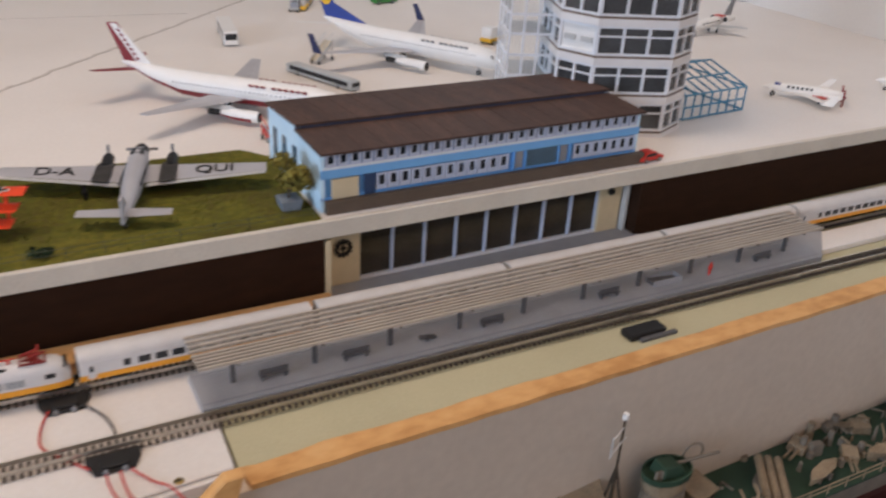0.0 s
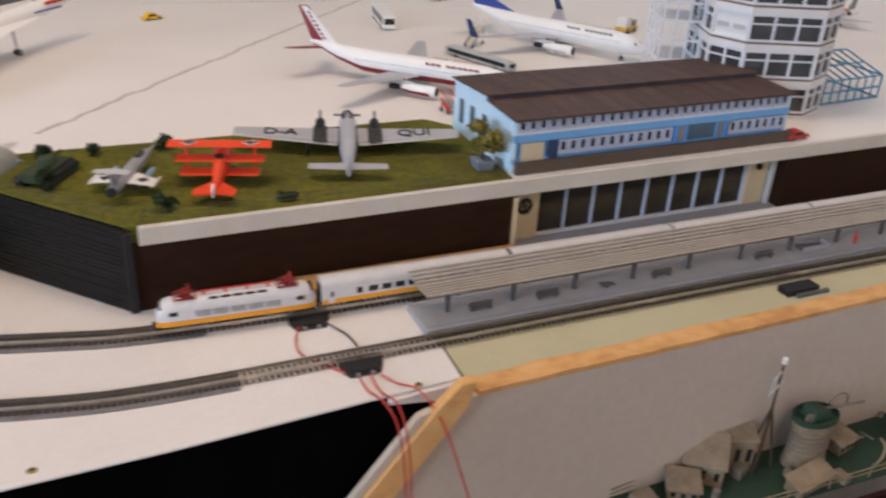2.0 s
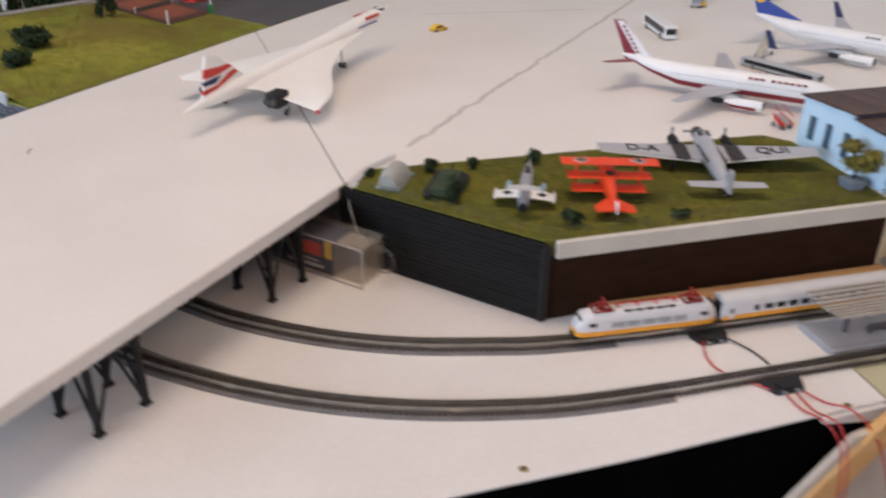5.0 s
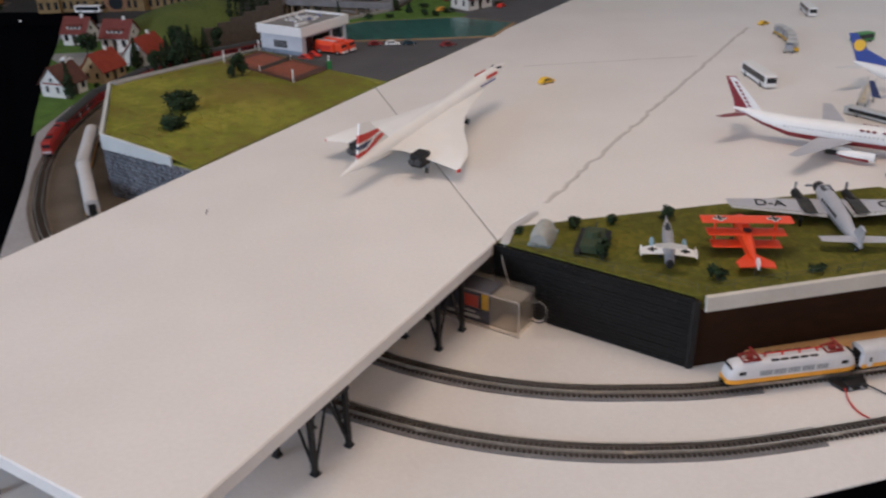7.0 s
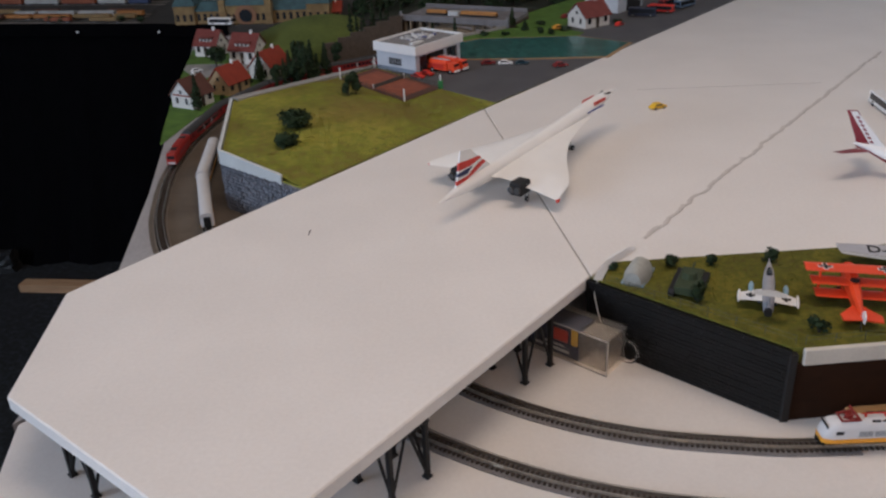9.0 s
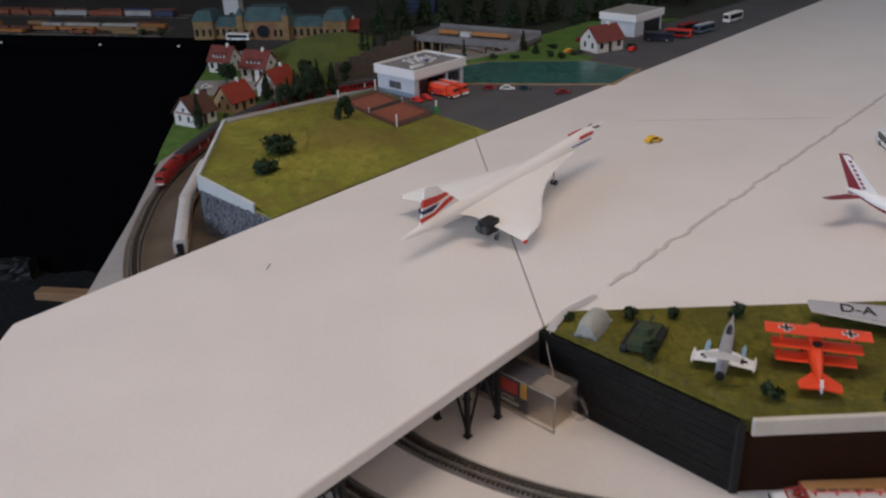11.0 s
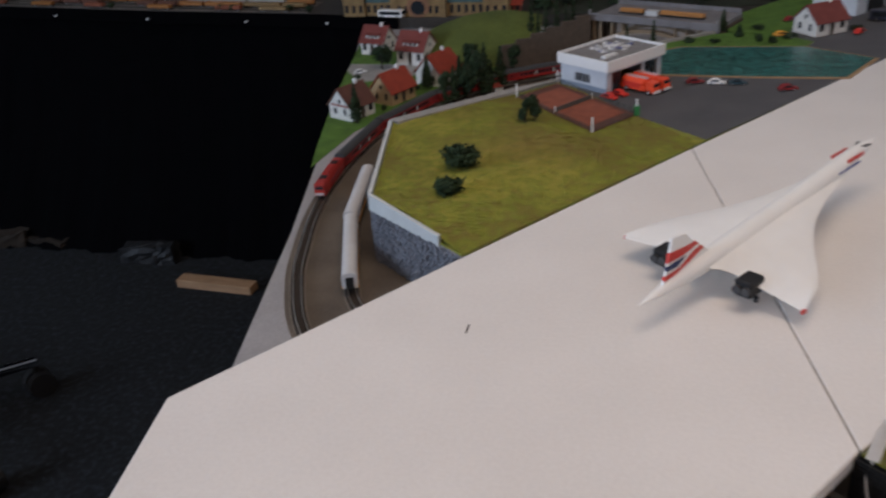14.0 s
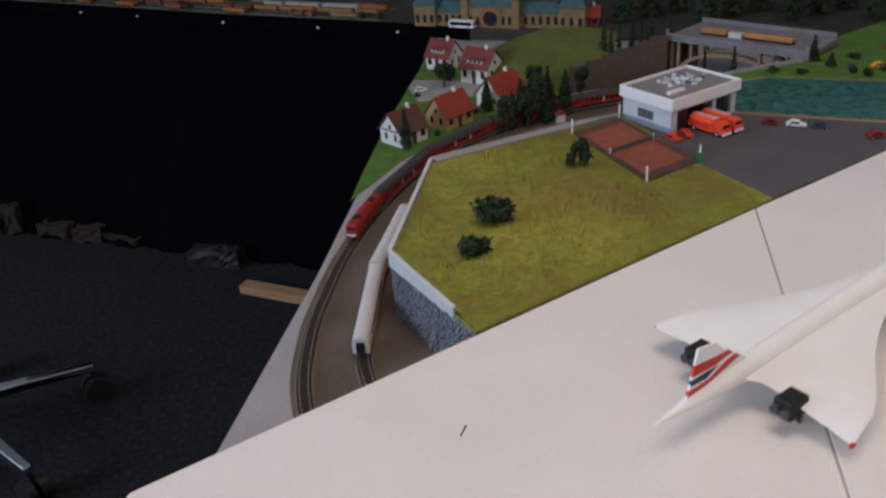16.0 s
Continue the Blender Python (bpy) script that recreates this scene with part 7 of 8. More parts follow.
structure("field_edge_board", lifted(prism([(-588, 548), (-617, 810), (-612, 811), (-583.5, 552)], -5, 3), 0), PALE, "pale grey edge board of the field", bevel=0.5)
KERB = mat("grey_kerb", (0.34, 0.33, 0.31), 0.8, second=(0.26, 0.25, 0.235), scale=40, fine=500, bump=0.2)
structure("field_edge_board", lifted(prism([(-615, 812), (-457, 992), (-377, 1047), (-374, 1042), (-446, 978), (-601, 799)], -10, 4), 0), KERB, "grey stone kerb wall behind the field", bevel=0.5)
bush(-496, 645, 11, 33, 36, "large dark green bush on the raised field", LEAF, 21, leaf=3.2, n=1500)
bush(-491, 556, 7, 20, 29, "pointed dark green bush on the raised field", LEAF, 22, leaf=2.8, n=900)
bush(-372, 776, -0.5, 4, 4, "tiny dark tuft on the raised field", LEAF, 23, leaf=1.2, n=60)
tree(-408, 807, 7, 13, 46, "small dark green tree by the tennis court", LEAF, 24, n=800)
tree(-420, 801, 9, 11, 42, "small dark green tree by the tennis court", LEAF, 25, n=700)

# ---- tennis court ----
tc = thing("tennis_court", -355, 911, -0.4, 0, "red clay tennis court with dark fence", "tennis court")
ctr = Vector((-355, 911))
loc = [(x - ctr.x, y - ctr.y) for x, y in COURT]
CLAY = mat("red_clay", (0.29, 0.085, 0.045), 0.9, second=(0.19, 0.055, 0.032), scale=60, fine=600)
part("border", prism(loc, 0, 1.0), mat("dark_court_border", (0.13, 0.05, 0.035), 0.9, scale=60, fine=600), tc, "dark red border")
part("clay", prism([(x * 0.80, y * 0.80) for x, y in loc], 1.0, 1.4), CLAY, tc, "red clay surface")
m0 = [(Vector(loc[0]) + Vector(loc[1])) / 2, (Vector(loc[2]) + Vector(loc[3])) / 2]
m0 = [Vector(m0[0]) * 0.86, Vector(m0[1]) * 0.86]
dn = (m0[1] - m0[0]).normalized()
nn = Vector((-dn.y, dn.x)) * 0.5
part("net", prism([tuple(m0[0] - nn), tuple(m0[1] - nn), tuple(m0[1] + nn), tuple(m0[0] + nn)], 1.4, 8), mat("net_grey", (0.10, 0.09, 0.08), 0.9, scale=200, fine=900), tc, "dark net")
for k in range(2):
    part("net_post", cyl((m0[k].x, m0[k].y, 1), 0.9, 9, 8), WHITE, tc)
MESH = mat("wire_mesh", (0.06, 0.07, 0.06), 0.9, scale=200, fine=900)
for i in range(4):
    p, q = Vector(loc[i]), Vector(loc[(i + 1) % 4])
    part("corner_post", cyl((p.x, p.y, 0), 1.3, 22 if i != 2 else 24, 8), WHITE, tc, "white corner post")
    n = 14
    bm = bmesh.new()
    for k in range(1, n):
        c = p + (q - p) * k / n
        tube([(c.x, c.y, 0), (c.x, c.y, 9)], 0.35, 4, bm)
    for z in (3, 6, 9):
        tube([(p.x, p.y, z), (q.x, q.y, z)], 0.3, 4, bm)
    part("fence_panel", bm, MESH, tc, "dark wire fence panel")
part("green_box", boxes((loc[2][0] - 4, loc[2][0] + 4, loc[2][1] - 4, loc[2][1] + 4, 0, 14)), mat("green_box_paint", (0.03, 0.20, 0.06), 0.5, scale=60, fine=600), tc, "green box by the fence")

# ---- car park, garage, pond ----
ASPH = mat("grey_asphalt", (0.095, 0.093, 0.098), 0.9, second=(0.068, 0.066, 0.071), scale=14, fine=500, bump=0.2)
structure("car_park", prism(PARK, -0.6, 0.2), ASPH, "grey asphalt car park")
gar = thing("fire_station", -306, 964, 0, 48, "flat-roofed white fire station with open doors", "building")
GW, GD = 132, 96
GWALL = mat("pale_render", (0.56, 0.59, 0.63), 0.7, second=(0.48, 0.51, 0.55), scale=50, fine=500)
part("side_wall", boxes((0, 4, 0, GD, 0, 36)), GWALL, gar, "pale side wall with a window")
part("side_wall", boxes((GW - 4, GW, 0, GD, 0, 36)), GWALL, gar)
part("rear_wall", boxes((4, GW - 4, GD - 4, GD, 0, 36)), GWALL, gar)
for x0, x1 in ((4, 12), (84, 90), (GW - 10, GW - 4)):
    part("front_pier", boxes((x0, x1, 0, 4, 0, 36)), GWALL, gar, "white door pier")
for x0 in (12, 24, 92, 106):
    part("door_leaf", boxes((x0, x0 + 10, 1, 3, 1, 34)), DARKGLASS, gar, "dark glazed door")
part("lintel", boxes((4, GW - 4, 0, 4, 31, 36)), GWALL, gar)
part("fascia", boxes((-4, GW + 4, -5, -2, 35, 52), (-4, GW + 4, GD + 2, GD + 5, 35, 52), (-4, -1, -2, GD + 2, 35, 52), (GW + 1, GW + 4, -2, GD + 2, 35, 52)), WHITE, gar, "deep white roof fascia", bevel=0.5)
part("roof", boxes((-1, GW + 1, -2, GD + 2, 38, 48)), mat("gravel_roof", (0.24, 0.23, 0.23), 0.95, second=(0.17, 0.165, 0.165), scale=80, fine=700, bump=0.4), gar, "grey gravel roof")
part("window", boxes((-0.6, 0.6, 34, 64, 12, 25)), DARKGLASS, gar, "barred window")
part("window_grille", boxes(*[(-1.2, -0.5, 34 + k * 5, 34.8 + k * 5, 12, 25) for k in range(7)], *[(-1.2, -0.5, 34, 64, 12 + k * 4, 12.7 + k * 4) for k in range(4)]), GREY, gar)
part("base_strip", boxes((-0.5, 0, 0, GD, 0, 8)), mat("blue_grey_base", (0.25, 0.31, 0.40), 0.7, scale=60, fine=600), gar)
rnd = random.Random(31)
for k in range(90):
    x0, y0 = min(120, max(22, rnd.gauss(84, 18))), min(88, max(10, rnd.gauss(60, 13)))
    q = rnd.uniform(1.5, 5)
    bm = boxes((-q, q, -q * 0.5, q * 0.5, 0, q * rnd.uniform(0.3, 0.8)))
    bm.transform(Matrix.Translation((x0, y0, 48)) @ Matrix.Rotation(rnd.uniform(0, 3.1), 4, "Z"))
    o = part("roof_scrap", bm, (WHITE, WHITE, GREYW, SILVER, NAVY, GREY, WHITE)[k % 7], gar, "loose plastic part lying on the roof")
part("roof_scrap", boxes((18, 34, 20, 28, 48, 52), (36, 50, 22, 30, 48, 51)), WHITE, gar, "white box on the roof")


def fire_truck(x, y, rz, label):
    v = thing("fire_engine", x, y, 0.2, rz, label, "fire engine", "fire engines")
    part("body", boxes((0, 46, -8.5, 8.5, 4, 12)), ORANGERED, v, "orange-red body", bevel=0.8)
    part("tank", loft([section(x, r, 16, 14, 0.85) for x, r in ((1, 5), (3, 8.4), (44, 8.4), (46, 5))]), ORANGERED, v, "rounded orange tank", smooth=True)
    part("cab", extrude_profile([(48, 4), (64, 4), (64, 12), (61, 20), (48, 20)], "y", -8.5, 8.5), ORANGERED, v, bevel=0.6)
    part("windscreen", boxes((62, 63.6, -7, 7, 12.8, 17.6)), DARKGLASS, v)
    part("bumper", boxes((63.8, 65.6, -8.5, 8.5, 3.4, 7)), WHITE, v, "white bumper", bevel=0.3)
    for q in (-1, 1):
        part("locker", boxes((4, 38, q * 8.5 - 0.3, q * 8.5 + 0.3, 7, 15)), RED, v)
        part("ladder", boxes((6, 46, q * 3 - 0.6, q * 3 + 0.6, 22.4, 23.6)), GREYW, v)
        for xx in (12, 54):
            wheel("wheel", xx, q * 7.6, 4, 2.6, v)
    return v


ca, sa = math.cos(radians(48)), math.sin(radians(48))
for k, u in enumerate((44, 68)):
    fire_truck(-306 + u * ca - 2 * sa, 964 + u * sa + 2 * ca, -42, "orange-red fire engine at the garage door")
small_car(-312, 950, 0.2, -42, 27, "red car parked beside the fire station", RED)
small_car(-296, 966, 0.2, -42, 27, "red car parked beside the fire station", RED)
small_car(-182, 1012, 0.2, 5, 27, "dark red car parked by the pond", REDCOACH)
small_car(-150, 1008, 0.2, -8, 27, "white car parked by the pond", WHITE)
small_car(-118, 1004, 0.2, -4, 26, "dark blue-green car parked by the pond", mat("petrol_paint", (0.02, 0.06, 0.08), 0.35, scale=60, fine=600))
small_car(-52, 966, 0.2, 12, 28, "dark red car on the car park", REDCOACH)
POND = [(-226, 1064), (-77, 1040), (59, 1026), (110, 1103), (128, 1130), (36, 1212), (-167, 1230), (-250, 1180)]
water = mat("pond_water", (0.045, 0.165, 0.145), 0.2, second=(0.016, 0.08, 0.072), scale=60, fine=170, bump=0.8, edges=(0.40, 0.60))
structure("pond_bank", prism([(x * 1.0 + (x + 40) * 0.04, y + (y - 1125) * 0.06) for x, y in POND], -0.6, 1.6), mat("tan_bank", (0.36, 0.22, 0.11), 0.85, second=(0.27, 0.16, 0.08), scale=60, fine=600), "tan bank round the pond", bevel=0.5)
structure("water", prism(POND, -0.6, 2.0), water, "turquoise rippled pond water")

# ground beyond the pond
structure("verge", prism([(-255, 1185), (-168, 1238), (40, 1222), (60, 1250), (20, 1300), (-60, 1332), (-99, 1325), (-211, 1254), (-290, 1190)], -0.8, 0.6), LAWN, "bright green verge behind the pond")
structure("road", prism([(76, 1051), (112, 1100), (45, 1225), (62, 1252), (25, 1300), (60, 1390), (330, 1640), (640, 1950), (858, 1952)], LOW + 0.5, -0.2), ASPH, "grey road beside the apron")
structure("verge", prism([(26, 1302), (-70, 1335), (-90, 1420), (100, 1640), (330, 1645), (58, 1392)], LOW + 0.5, 1.0), LAWN, "bright green verge behind the road")

# ---- houses ----
ROOFRED = mat("red_tile_roof", (0.33, 0.050, 0.025), 0.8, second=(0.24, 0.035, 0.018), scale=80, fine=900, bump=0.5)
ROOFBROWN = mat("brown_tile_roof", (0.125, 0.050, 0.036), 0.8, second=(0.085, 0.034, 0.025), scale=80, fine=900, bump=0.5)
ROOFWINE = mat("wine_tile_roof", (0.19, 0.045, 0.036), 0.8, second=(0.14, 0.032, 0.026), scale=80, fine=900, bump=0.5)
RENDER = mat("white_render", (0.70, 0.68, 0.64), 0.8, second=(0.60, 0.58, 0.54), scale=60, fine=700)
TANW = mat("tan_render", (0.46, 0.31, 0.17), 0.8, second=(0.38, 0.25, 0.13), scale=60, fine=700)


def house(x, y, z, rz, L, W, eave, ridge, label, wall_m, roof_m, dormer=False, timber=False, group="village houses"):
    h = thing("house", x, y, z, rz, label, "house", group)
    part("wall", extrude_profile([(-W / 2, 0), (W / 2, 0), (W / 2, eave), (0, ridge - 1.2), (-W / 2, eave)], "x", -L / 2, L / 2), wall_m, h)
    for s in (-1, 1):
        o = W / 2 + 4
        drop = (ridge - eave) * 4 / (W / 2)
        part("roof", extrude_profile([(0, ridge), (s * o, eave - drop), (s * o, eave - drop + 1.6), (0, ridge + 1.8)], "x", -L / 2 - 4, L / 2 + 4), roof_m, h)
        for k in range(3):
            xx = -L / 2 + L * (k + 0.5) / 3
            w = part("window", boxes((xx - 3, xx + 3, s * W / 2 - 0.4, s * W / 2 + 0.4, eave * 0.35, eave * 0.8)), DARKGLASS, h)
            part("shutter", boxes((xx - 5, xx - 3.2, s * W / 2 - 0.3, s * W / 2 + 0.6, eave * 0.35, eave * 0.8), (xx + 3.2, xx + 5, s * W / 2 - 0.3, s * W / 2 + 0.6, eave * 0.35, eave * 0.8)), BARK, w)
        for q in (-W * 0.22, W * 0.22):
            part("window", boxes((s * L / 2 - 0.4, s * L / 2 + 0.4, q - 3, q + 3, eave * 0.35, eave * 0.8)), DARKGLASS, h)
        part("window", boxes((s * L / 2 - 0.4, s * L / 2 + 0.4, -3, 3, eave + 3, eave + 10)), DARKGLASS, h)
        if timber:
            part("balcony", boxes((s * L / 2 - 0.3, s * L / 2 + 2.6, -W * 0.4, W * 0.4, eave - 2, eave + 1.4)), mat("flower_red", (0.30, 0.10, 0.08), 0.8, scale=200, fine=900), h, "red flower balcony")
    if dormer:
        for s in (-1, 1):
            d = part("dormer", extrude_profile([(s * W * 0.12, eave + 6), (s * W * 0.42, eave + 6), (s * W * 0.42, eave + 14), (s * W * 0.1, eave + 18)], "x", -L * 0.28, L * 0.28), RENDER, h, "white dormer")
            part("dormer_roof", extrude_profile([(s * W * 0.08, eave + 18.2), (s * W * 0.48, eave + 13.4), (s * W * 0.48, eave + 14.8), (s * W * 0.08, eave + 19.6)], "x", -L * 0.32, L * 0.32), roof_m, d)
            for k in range(3):
                part("pane", boxes((-L * 0.2 + k * L * 0.16, -L * 0.1 + k * L * 0.16, s * W * 0.42 - 0.3, s * W * 0.42 + 0.3, eave + 7.5, eave + 12.5)), DARKGLASS, d)
    part("chimney", boxes((L * 0.18, L * 0.18 + 5, -2.5, 2.5, ridge - 3, ridge + 8)), WHITE, h, "pale chimney")
    part("door", boxes((-4, 4, -W / 2 - 0.7, -W / 2 + 0.3, 0, eave * 0.72)), BARK, h)
    return h


GROUNDZ = LOW + 0.8
structure("lawn", prism([(-757, 846), (-728, 1004), (-690, 1088), (-640, 1166), (-570, 1240), (-505, 1300), (-520, 1420), (-600, 1560), (-862, 1600), (-816, 1207), (-775, 944)], LOW - 0.5, GROUNDZ), LAWN, "bright green village lawn")
structure("village_yard", prism([(-838, 1390), (-790, 1300), (-700, 1330), (-640, 1380), (-640, 1420), (-842, 1440)], LOW, GROUNDZ + 0.4), KERB, "grey village yard")
house(-752, 1096, GROUNDZ, 58, 58, 56, 26, 56, "white timbered house with a brown tile roof", RENDER, ROOFBROWN, timber=True)
house(-694, 1184, GROUNDZ, 60, 66, 52, 26, 56, "barn with a bright red roof and tan walls", TANW, ROOFRED)
house(-625, 1300, GROUNDZ, 62, 70, 60, 26, 58, "house with a bright red roof behind trees", RENDER, ROOFRED)
house(-800, 1536, GROUNDZ, -22, 60, 52, 30, 60, "white house with a wine red roof and dormer", RENDER, ROOFWINE, dormer=True)
house(-695, 1444, GROUNDZ, -22, 66, 58, 34, 66, "white house with a wine red roof and dormer", RENDER, ROOFWINE, dormer=True)
house(84, 1318, 1, 32, 72, 56, 26, 52, "white cottage with a red-brown roof beside the road", RENDER, ROOFWINE)
small_car(-815, 1360, GROUNDZ + 0.4, 20, 26, "white car in the village yard", WHITE)
for k, (x, y, r, h, con) in enumerate(((-733, 1052, 14, 72, True), (-592, 1146, 14, 56, True), (-640, 1250, 15, 66, True), (-575, 1160, 15, 70, True), (-548, 1166, 15, 76, False), (-522, 1196, 16, 80, True), (-498, 1240, 16, 74, True), (-548, 1240, 18, 84, False), (-596, 1200, 13, 50, False), (-556, 1180, 14, 74, True), (-536, 1212, 14, 78, True), (-512, 1210, 12, 66, True), (-530, 1262, 16, 84, True), (-502, 1290, 15, 70, True), (-560, 1292, 16, 80, False), (-480, 1330, 16, 62, False), (-762, 1392, 22, 56, False), (-574, 1232, 14, 70, True))):
    tree(x, y, GROUNDZ - 0.4, r * 1.25, h, "dark green conifer beside the railway" if con else "dark green broadleaf tree in the village", LEAF, 40 + k, conifer=con, n=850, leaf=3.4)
for k, (x, y, r, h) in enumerate(((-745, 1150, 8, 9), (-800, 1330, 9, 9), (-660, 1240, 9, 10), (-700, 1120, 7, 12), (-650, 1130, 8, 8), (-600, 1185, 8, 9))):
    bush(x, y, GROUNDZ - 0.3, r, h, "low green garden bush", LEAF, 60 + k, "village bushes", 2.0, 140)
bw = thing("signal_hut", -500, 1205, GROUNDZ, 30, "small white trackside hut with a red roof", "hut")
part("wall", boxes((-8, 8, -7, 7, 0, 16)), RENDER, bw)
part("roof", extrude_profile([(-10, 15.5), (10, 15.5), (0, 21)], "y", -9, 9), ROOFRED, bw)

# ---- hill, brown wall, bridge ----
bm = bmesh.new()
grid = []
for i in range(15):
    row = []
    for j in range(11):
        u, v = i / 14, j / 10
        x = -722 + u * 290 + v * 60 * (1 - u)
        y = 1540 - v * (175 - 30 * u)
        z = LOW + 2 + 84 * math.sin(math.pi * min(1.0, 0.06 + 0.66 * u)) ** 0.8 * (1 - v ** 2) + 5 * noise.noise((x * 0.01, y * 0.01, 0))
        row.append(bm.verts.new((x, y, z)))
    grid.append(row)
for i in range(14):
    for j in range(10):
        bm.faces.new((grid[i][j], grid[i + 1][j], grid[i + 1][j + 1], grid[i][j + 1]))
structure("hill", bm, mat("dry_hill_grass", (0.105, 0.13, 0.024), 0.95, second=(0.055, 0.072, 0.013), scale=14, fine=300, bump=0.4), "green grassy hill behind the village", smooth=True)
BRICKB = mat("brown_brick_wall", (0.10, 0.075, 0.055), 0.85, second=(0.065, 0.048, 0.035), scale=120, fine=900, bump=0.4)
bm = bmesh.new()
for k in range(6):
    p = Vector((-505, 1366)).lerp(Vector((-330, 1440)), k / 6)
    q = Vector((-505, 1366)).lerp(Vector((-330, 1440)), (k + 1) / 6)
    prism([(p.x, p.y), (q.x, q.y), (q.x - 3, q.y + 8), (p.x - 3, p.y + 8)], LOW, -22 + k * 8, bm)
structure("stepped_wall", bm, BRICKB, "brown stepped brick retaining wall")
structure("ramp_wall", prism([(-296, 1184), (-215, 1259), (-101, 1331), (-98, 1326), (-212, 1253.5), (-293, 1179)], LOW, 6), KERB, "grey ramp wall between the railway and the pond", bevel=0.6)
brd = thing("road_bridge", -214, 1390, LOW + 4, -29.4, "grey concrete road bridge on a tan arch", "bridge")
CONC = mat("bridge_concrete", (0.22, 0.21, 0.215), 0.8, second=(0.14, 0.135, 0.14), scale=40, fine=500)
ARCHTAN = mat("arch_tan", (0.27, 0.20, 0.13), 0.8, second=(0.19, 0.14, 0.09), scale=60, fine=600)
part("deck", boxes((-134, 136, 2, 124, 74, 82)), CONC, brd, "grey road deck", bevel=0.5)
part("parapet", boxes((-132, 134, -2, 1.8, 73, 87)), CONC, brd, "pale front parapet", bevel=0.4)
part("parapet", boxes((-132, 134, 121, 124, 82.2, 91)), CONC, brd, "pale rear parapet", bevel=0.4)
part("end_post", boxes((-137, -132.2, -3, 3, 70, 94)), CONC, brd, bevel=0.5)
part("end_post", boxes((134.2, 139, -3, 3, 70, 94)), CONC, brd, bevel=0.5)
n = 20
for y0 in (2, 60):
    ring = [math.pi * k / n for k in range(n + 1)]
    bm = loft([[(-112 * math.cos(a) - 6, y0, 4 + 58 * math.sin(a)), (-112 * math.cos(a) - 6, y0 + 12, 4 + 58 * math.sin(a)), (-106 * math.cos(a) - 6, y0 + 12, 4 + 51 * math.sin(a)), (-106 * math.cos(a) - 6, y0, 4 + 51 * math.sin(a))] for a in ring])
    part("arch", bm, ARCHTAN, brd, "tan bridge arch")
for x0 in (-126, -112, -86, -62, 50, 74, 100, 120):
    zt = 2 + 58 * math.sqrt(max(0.0, 1 - ((x0 + 6) / 112) ** 2)) if abs(x0 + 6) < 110 else -4
    part("column", boxes((x0 - 2.4, x0 + 2.4, 3, 11, zt, 74)), ARCHTAN, brd, "slim tan bridge column")
    part("column", boxes((x0 - 2.4, x0 + 2.4, 61, 70, zt, 74)), ARCHTAN, brd, "slim tan bridge column")
for x0 in (-146, 128):
    part("abutment", boxes((x0, x0 + 12, 4, 118, -4, 73.8)), BRICKB, brd)
LOADWOOD = mat("orange_timber_load", (0.50, 0.24, 0.07), 0.7, second=(0.34, 0.15, 0.045), scale=60, fine=400, bump=0.3, stretch=(1, 5, 5))
for x0, x1, yy in ((-86, -34, 34), (0, 92, 36)):
    ld = part("timber_load", boxes((x0, x1, yy, yy + 15, 83, 86)), DARK, brd, "orange timber stacked on the bridge", bevel=0.3)
    for r, q, c in ((0, 0, 4), (1, 1.9, 3)):
        for k in range(c):
            part("log", cyl((x0 + 1, yy + 2 + q + k * 3.8, 88 + r * 3.4), 1.8, x1 - x0 - 2, 8, "x"), LOADWOOD, ld)
part("crate", boxes((-30, -4, 36, 50, 82, 92)), GREYW, brd, "pale grey crate on the bridge", bevel=0.4)
for k, (x, y, r, h) in enumerate(((-262, 1312, 13, 46), (-214, 1300, 16, 58), (-84, 1338, 12, 44), (-380, 1462, 14, 60), (-330, 1486, 16, 74), (-420, 1430, 17, 62), (-452, 1470, 18, 70), (-400, 1500, 18, 76), (-436, 1440, 15, 52), (-366, 1520, 17, 80), (-60, 1300, 10, 24))):
    tree(x, y, LOW + 1 if y > 1400 or -300 < x < -200 else -0.6, r, h + 50 if y > 1400 or -300 < x < -200 else h, "dark green conifer near the road bridge", LEAF, 80 + k, conifer=True, n=750, leaf=3.4)
for k, (x, y, r, h) in enumerate(((-150, 1262, 14, 10), (-30, 1262, 11, 14), (-10, 1248, 10, 13), (-110, 1258, 14, 9), (20, 1280, 12, 10), (150, 1330, 16, 9), (-20, 1345, 14, 12))):
    bush(x, y, 0.4, r, h, "dark green hedge bush by the pond", LEAF, 100 + k, "hedge bushes", 2.2, 200)
small_car(0, 1290, 0.6, 15, 28, "orange car on the verge", ORANGE)
small_car(20, 1272, 0.6, 40, 26, "dark green car on the road", OLIVE)
small_car(140, 1290, 0.2, 50, 27, "red car beside the cottage", RED)
small_car(40, 1400, 1.2, 40, 27, "dark red car behind the cottage", REDCOACH)
g2 = thing("truck_depot", 176, 1432, 0.6, 48, "flat-roofed white depot with trucks", "building")
part("wall", boxes((0, 120, 0, 4, 0, 34), (0, 4, 4, 90, 0, 34), (116, 120, 4, 90, 0, 34), (4, 116, 86, 90, 0, 34)), GWALL, g2)
part("fascia", boxes((-4, 124, -4, 94, 34, 50)), WHITE, g2, "white fascia", bevel=0.5)
part("roof", boxes((0, 120, 0, 90, 50, 50.6)), KERB, g2, "grey roof")
# the wall is closed; a black sheet stands in for the shaded doorway
part("door_opening", boxes((40, 110, -0.6, 0.2, 0, 30)), DARK, g2, "black sheet for the shade inside open doors")
